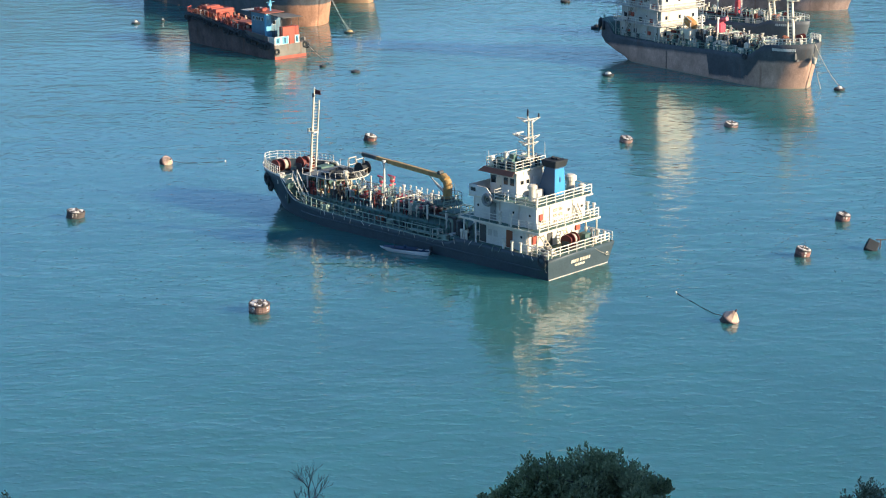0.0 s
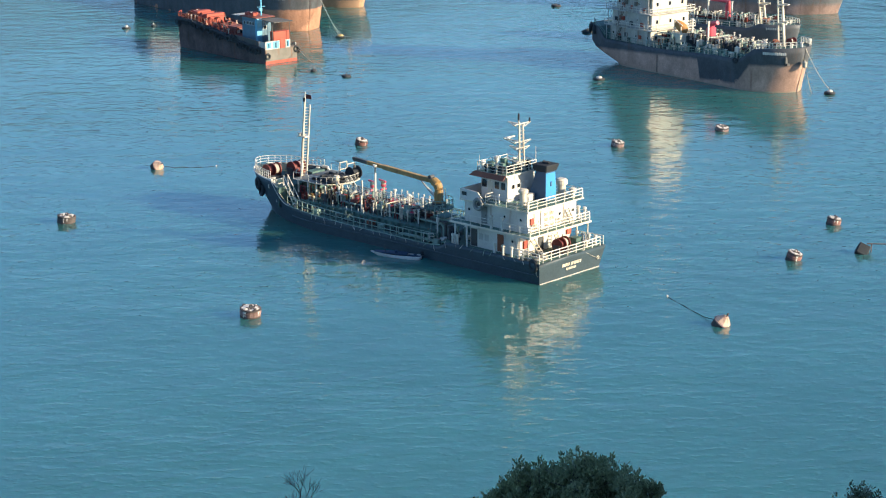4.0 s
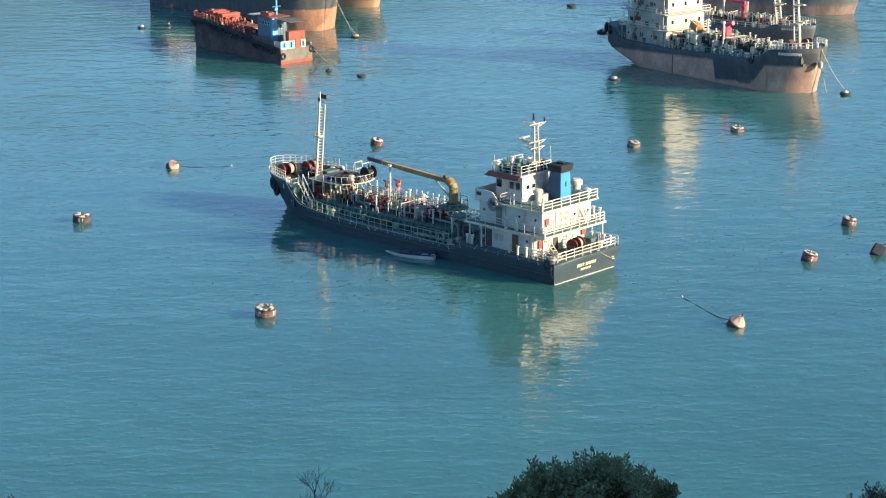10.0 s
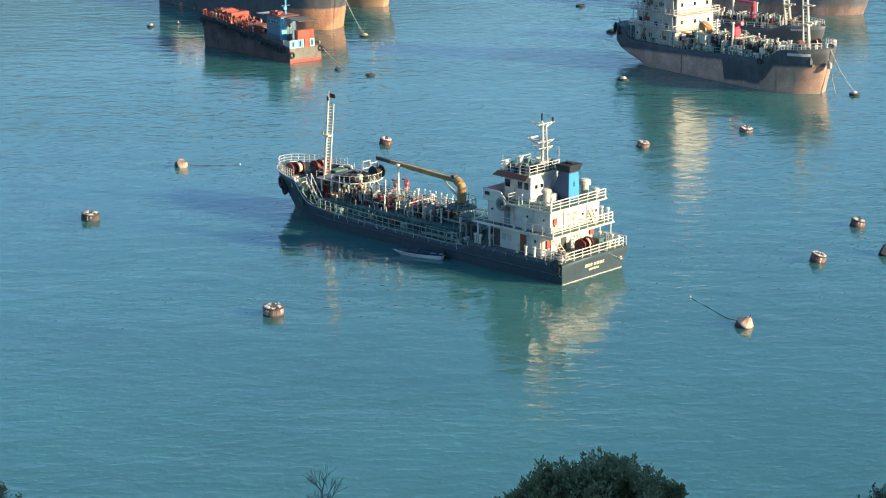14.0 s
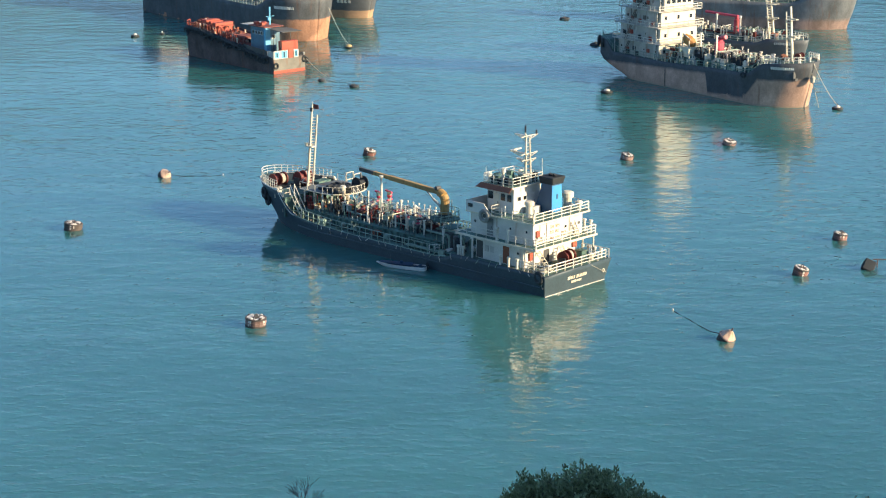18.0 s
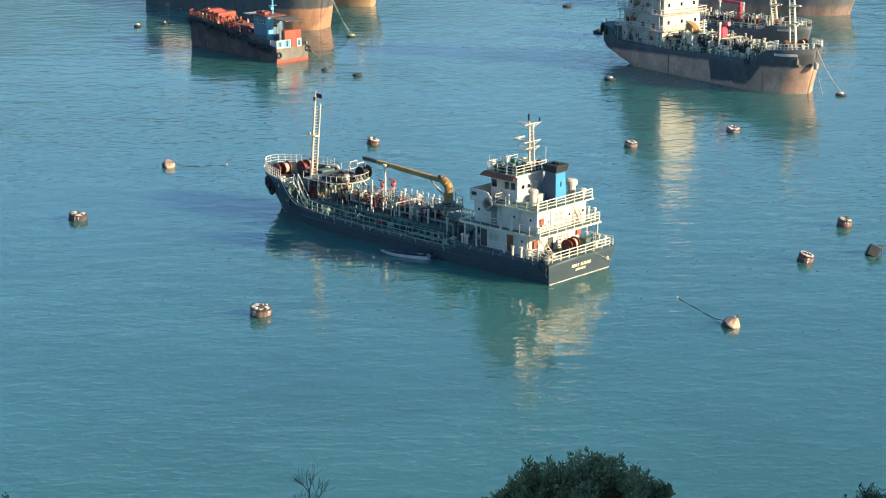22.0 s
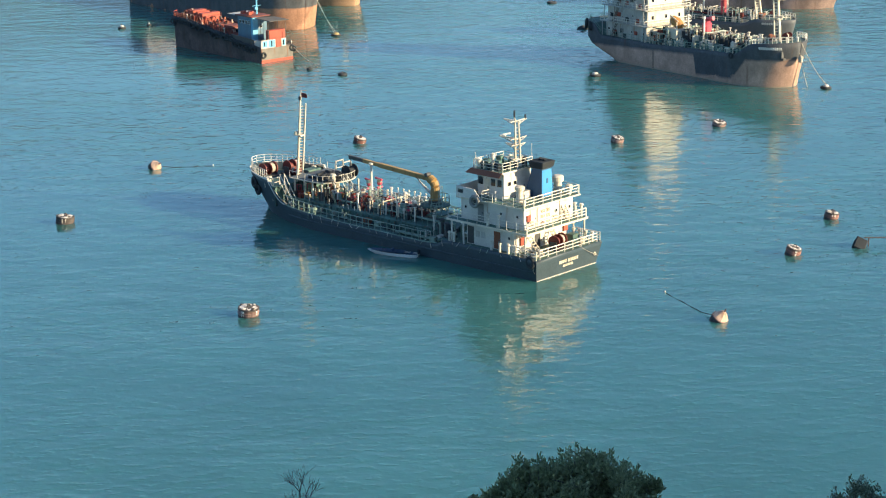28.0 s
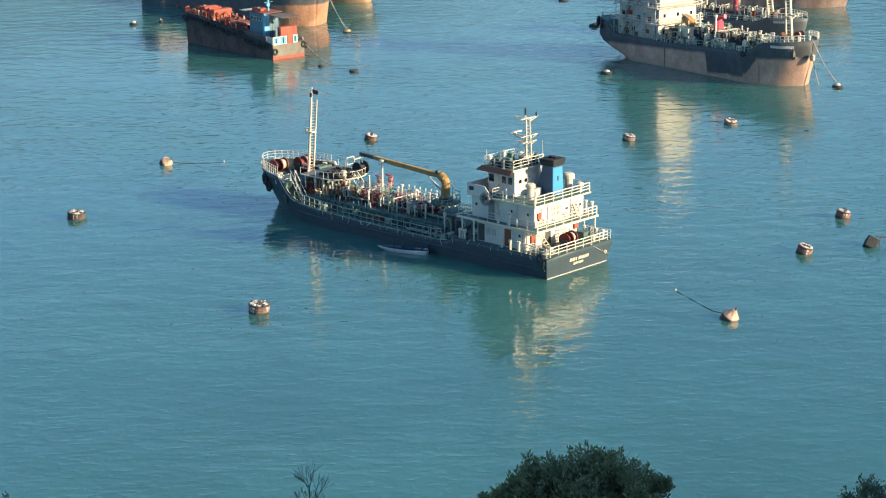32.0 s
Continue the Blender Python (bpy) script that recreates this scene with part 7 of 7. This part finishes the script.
def tree(m, label, lobes, base, material, size, density, seed, reach=0.75):
    """lobes: crown masses (x, y, z, radius) in metres from the crown's middle; base: the trunk's foot below it."""
    t = thing("tree", m, label, "tree", "trees on the slope")
    rng = random.Random(seed)
    trunk = Shape()
    fork = Vector((0.1, 0.2, base * 0.42))
    trunk.beam((0, 0, base), (0.1, 0.1, base * 0.7), 0.30, 10, 0.24, False).beam((0.1, 0.1, base * 0.7), fork, 0.24, 10, 0.2, False)
    leaves = Shape()
    for x, y, z, r in lobes:
        top = Vector((x, y, z))
        mid = fork.lerp(top, 0.5) + Vector((rng.gauss(0, 0.15), rng.gauss(0, 0.15), 0.2))
        trunk.beam(fork, mid, 0.13, 7, 0.08, False).beam(mid, top, 0.08, 6, 0.03, False)
        for k in range(int(11 * density)):
            d = Vector((rng.gauss(0, 1), rng.gauss(0, 1), rng.gauss(0.35, 0.9))).normalized()
            tip = top + d * r * rng.uniform(reach, 1.0)
            trunk.beam(top, tip, 0.03, 4, 0.012, False)
            leaf_cloud(leaves, tip - d * 0.12 * r, (r * 0.36, r * 0.36, r * 0.33), int(60 * density), size, rng)
            if d.z > 0.1 and k % 2:
                leaf_cloud(leaves, tip + Vector((d.x * 0.1, d.y * 0.1, 0.16)), (0.09, 0.09, 0.2), 22, size, rng, 1.2)
        leaf_cloud(leaves, top, (r * 0.8, r * 0.8, r * 0.76), int(280 * density), size * 1.1, rng)
    part("trunk", trunk, BARK, t, "grey-brown trunk with limbs")
    tagged(part("crown", leaves, material, t, "dense crown of small leaves"), kind="stuff")
    return t


MAIN_LOBES = [(-1.25, 0.1, -0.45, 0.8), (-1.95, 0.1, -0.72, 0.7), (-2.7, -0.1, -1.05, 0.62), (0.1, 0.0, 0.0, 1.1), (0.55, 0.3, 0.1, 0.9), (1.0, 0.5, -0.2, 1.0), (1.7, -0.2, -0.4, 0.95), (2.45, 0.2, -0.5, 0.72), (-0.9, 0.2, -0.25, 0.95),
              (-1.6, -0.3, -0.75, 0.85), (-2.35, 0.1, -1.0, 0.8), (-2.95, 0.2, -1.35, 0.6), (-3.3, 0.0, -1.7, 0.5), (0.3, -0.9, -0.9, 1.1), (1.4, -0.9, -1.3, 1.1),
              (-1.0, -0.9, -1.5, 1.1), (2.2, -0.6, -1.7, 0.95), (-2.0, -0.8, -2.0, 1.0), (0.4, -1.1, -2.2, 1.2), (0.2, 1.1, -0.6, 1.0), (1.5, 1.1, -1.0, 1.0), (-1.2, 1.1, -1.2, 1.0)]
tree(pose(4.2, 59.06, 32.45), "broad leafy tree with a dense dark green crown on the slope", MAIN_LOBES, -9.5, LEAF, 0.135, 1.7, 21)
tree(pose(14.3, 63.0, 30.36), "slender sparse tree with grey-green leaves on the slope", [(0.0, 0, 0.0, 0.5), (0.55, 0.2, -0.2, 0.5), (-0.5, 0.1, -0.5, 0.5), (0.9, 0.1, -0.7, 0.6), (0.1, -0.3, -0.9, 0.6), (1.5, 0, -0.5, 0.5)],
     -8.5, LEAF_PALE, 0.10, 0.8, 22, 0.6)
tree(pose(-12.9, 52.5, 34.52), "bushy olive-green tree on the slope", [(0, 0, 0.0, 0.6), (0.5, 0.2, -0.3, 0.55), (-0.7, 0, -0.2, 0.7), (0.1, -0.4, -0.9, 0.8), (-1.3, 0.1, -0.6, 0.7)], -8.0, LEAF_YELLOW, 0.10, 0.9, 23)


def bare_tree():
    t = thing("bare_tree", pose(-4.88, 68.2, 23.2) @ Matrix.Scale(0.68, 4), "thin leafless tree with fine upright twigs on the slope", "tree")
    rng = random.Random(4)
    trunk, twigs = Shape(), Shape()
    trunk.beam((0.2, 0, -16.0), (0.05, 0, 4.5), 0.2, 8, 0.08, False).beam((0.05, 0, 4.5), (0.0, 0, 7.6), 0.08, 7, 0.04, False)

    def grow(p, d, length, r, depth):
        q = p + d * length
        (twigs if depth < 3 else trunk).beam(p, q, r, 4, r * 0.65, False)
        if depth == 0:
            return
        for _ in range(3 if depth > 1 else 2):
            nd = (d + Vector((rng.gauss(0, 0.42), rng.gauss(0, 0.42), rng.gauss(0.12, 0.2)))).normalized()
            grow(q, nd, length * rng.uniform(0.6, 0.9), r * 0.62, depth - 1)
    for i in range(7):
        z = 4.8 + i * 0.42
        a = i * 2.4
        grow(Vector((0.03, 0, z)), Vector((math.cos(a) * 0.6, math.sin(a) * 0.6, 0.9)).normalized(), 0.6, 0.03, 4)
    grow(Vector((0, 0, 7.5)), Vector((0, 0, 1)), 0.5, 0.03, 4)
    part("trunk", trunk, BARK, t)
    tagged(part("twig_mass", twigs, BARK, t, "fine leafless twigs"), kind="stuff")


bare_tree()


# ---- a bird low over the water ----
def build_bird():
    b = thing("bird", pose(206.7, 259, 1.05), "small dark bird flying low over the water", "bird")
    part("body", Shape().lathe([(0.02, -0.28), (0.09, -0.12), (0.1, 0.06), (0.06, 0.2), (0.02, 0.3)], 8, (0, 0, 0), Vector((-1, 0, 0)).to_track_quat("Z", "Y")), SOOT, b)
    wings = []
    for s in (1, -1):
        sh = Shape().add([(-0.12, 0, 0), (0.12, 0, 0), (0.08, s * 0.5, 0.12), (-0.02, s * 0.52, 0.12), (-0.12, 0, 0.02), (0.12, 0, 0.02), (0.08, s * 0.5, 0.135), (-0.02, s * 0.52, 0.135)],
                         [(0, 1, 2, 3), (7, 6, 5, 4), (0, 4, 5, 1), (1, 5, 6, 2), (2, 6, 7, 3), (3, 7, 4, 0)])
        wings.append(part("wing", sh, SOOT, b))
    return b, wings


BIRD, WINGS = build_bird()


# ---- what moves ----
def motions():
    drift = {"b1": (-0.10, -0.04, 0.06), "b2": (-0.05, -0.04, 0.16), "b5": (-0.07, 0.0, 0.17), "b6": (0.04, 0.0, 0.13),
             "b7": (-0.35, 0.0, 0.20), "b8": (0.0, 0.0, 0.14), "b9": (-0.14, 0.0, 0.13)}
    for i, (key, ob) in enumerate(BUOYS.items()):
        home = ob.matrix_basis.copy()
        a, b, c = drift.get(key, (0.0, 0.0, 0.0))
        rows = []
        for k in range(17):
            t = 2.0 * k
            dx = a + (b - a) * t / 16 if t < 16 else b + (c - b) * (t - 16) / 16
            rows.append((t, Matrix.Translation((dx, 0, 0.03 * math.sin(1.9 * t + i))) @ home @ pose(0, 0, 0, 1.6 * math.sin(1.3 * t + 2 * i), 1.6 * math.cos(1.1 * t + i), 0)))
        walk(ob, rows)
    home = TANKER.matrix_basis.copy()
    walk(TANKER, [(0, Matrix.Translation((0.05, 0.03, 0)) @ home), (16, home), (32, Matrix.Translation((-0.05, -0.03, 0)) @ home)])
    home = SAMPAN.matrix_basis.copy()
    walk(SAMPAN, [(2.0 * k, Matrix.Translation((0.05 - 0.0062 * k, 0.03 - 0.0038 * k, 0.03 * math.sin(2.1 * k))) @ home @ pose(0, 0, 0, 1.5 * math.sin(2.6 * k), 0.6 * math.sin(1.7 * k), 0.8 * math.sin(0.9 * k))) for k in range(17)])
    walk(WATER_OB, [(0, pose(0, 0, 0)), (16, pose(-5.0, -8.0, 0)), (32, pose(-10.0, -16.0, 0))])
    walk(BIRD, [(0, pose(206.7, 259.0, 1.05)), (16, pose(127.7, 259.0, 1.05)), (32, pose(48.7, 259.0, 1.05))])
    for s, wing in zip((1, -1), WINGS):
        walk(wing, [(0.2 * k, pose(0, 0, 0, s * (28 if k % 2 else -18), 0, 0)) for k in range(161)])


motions()
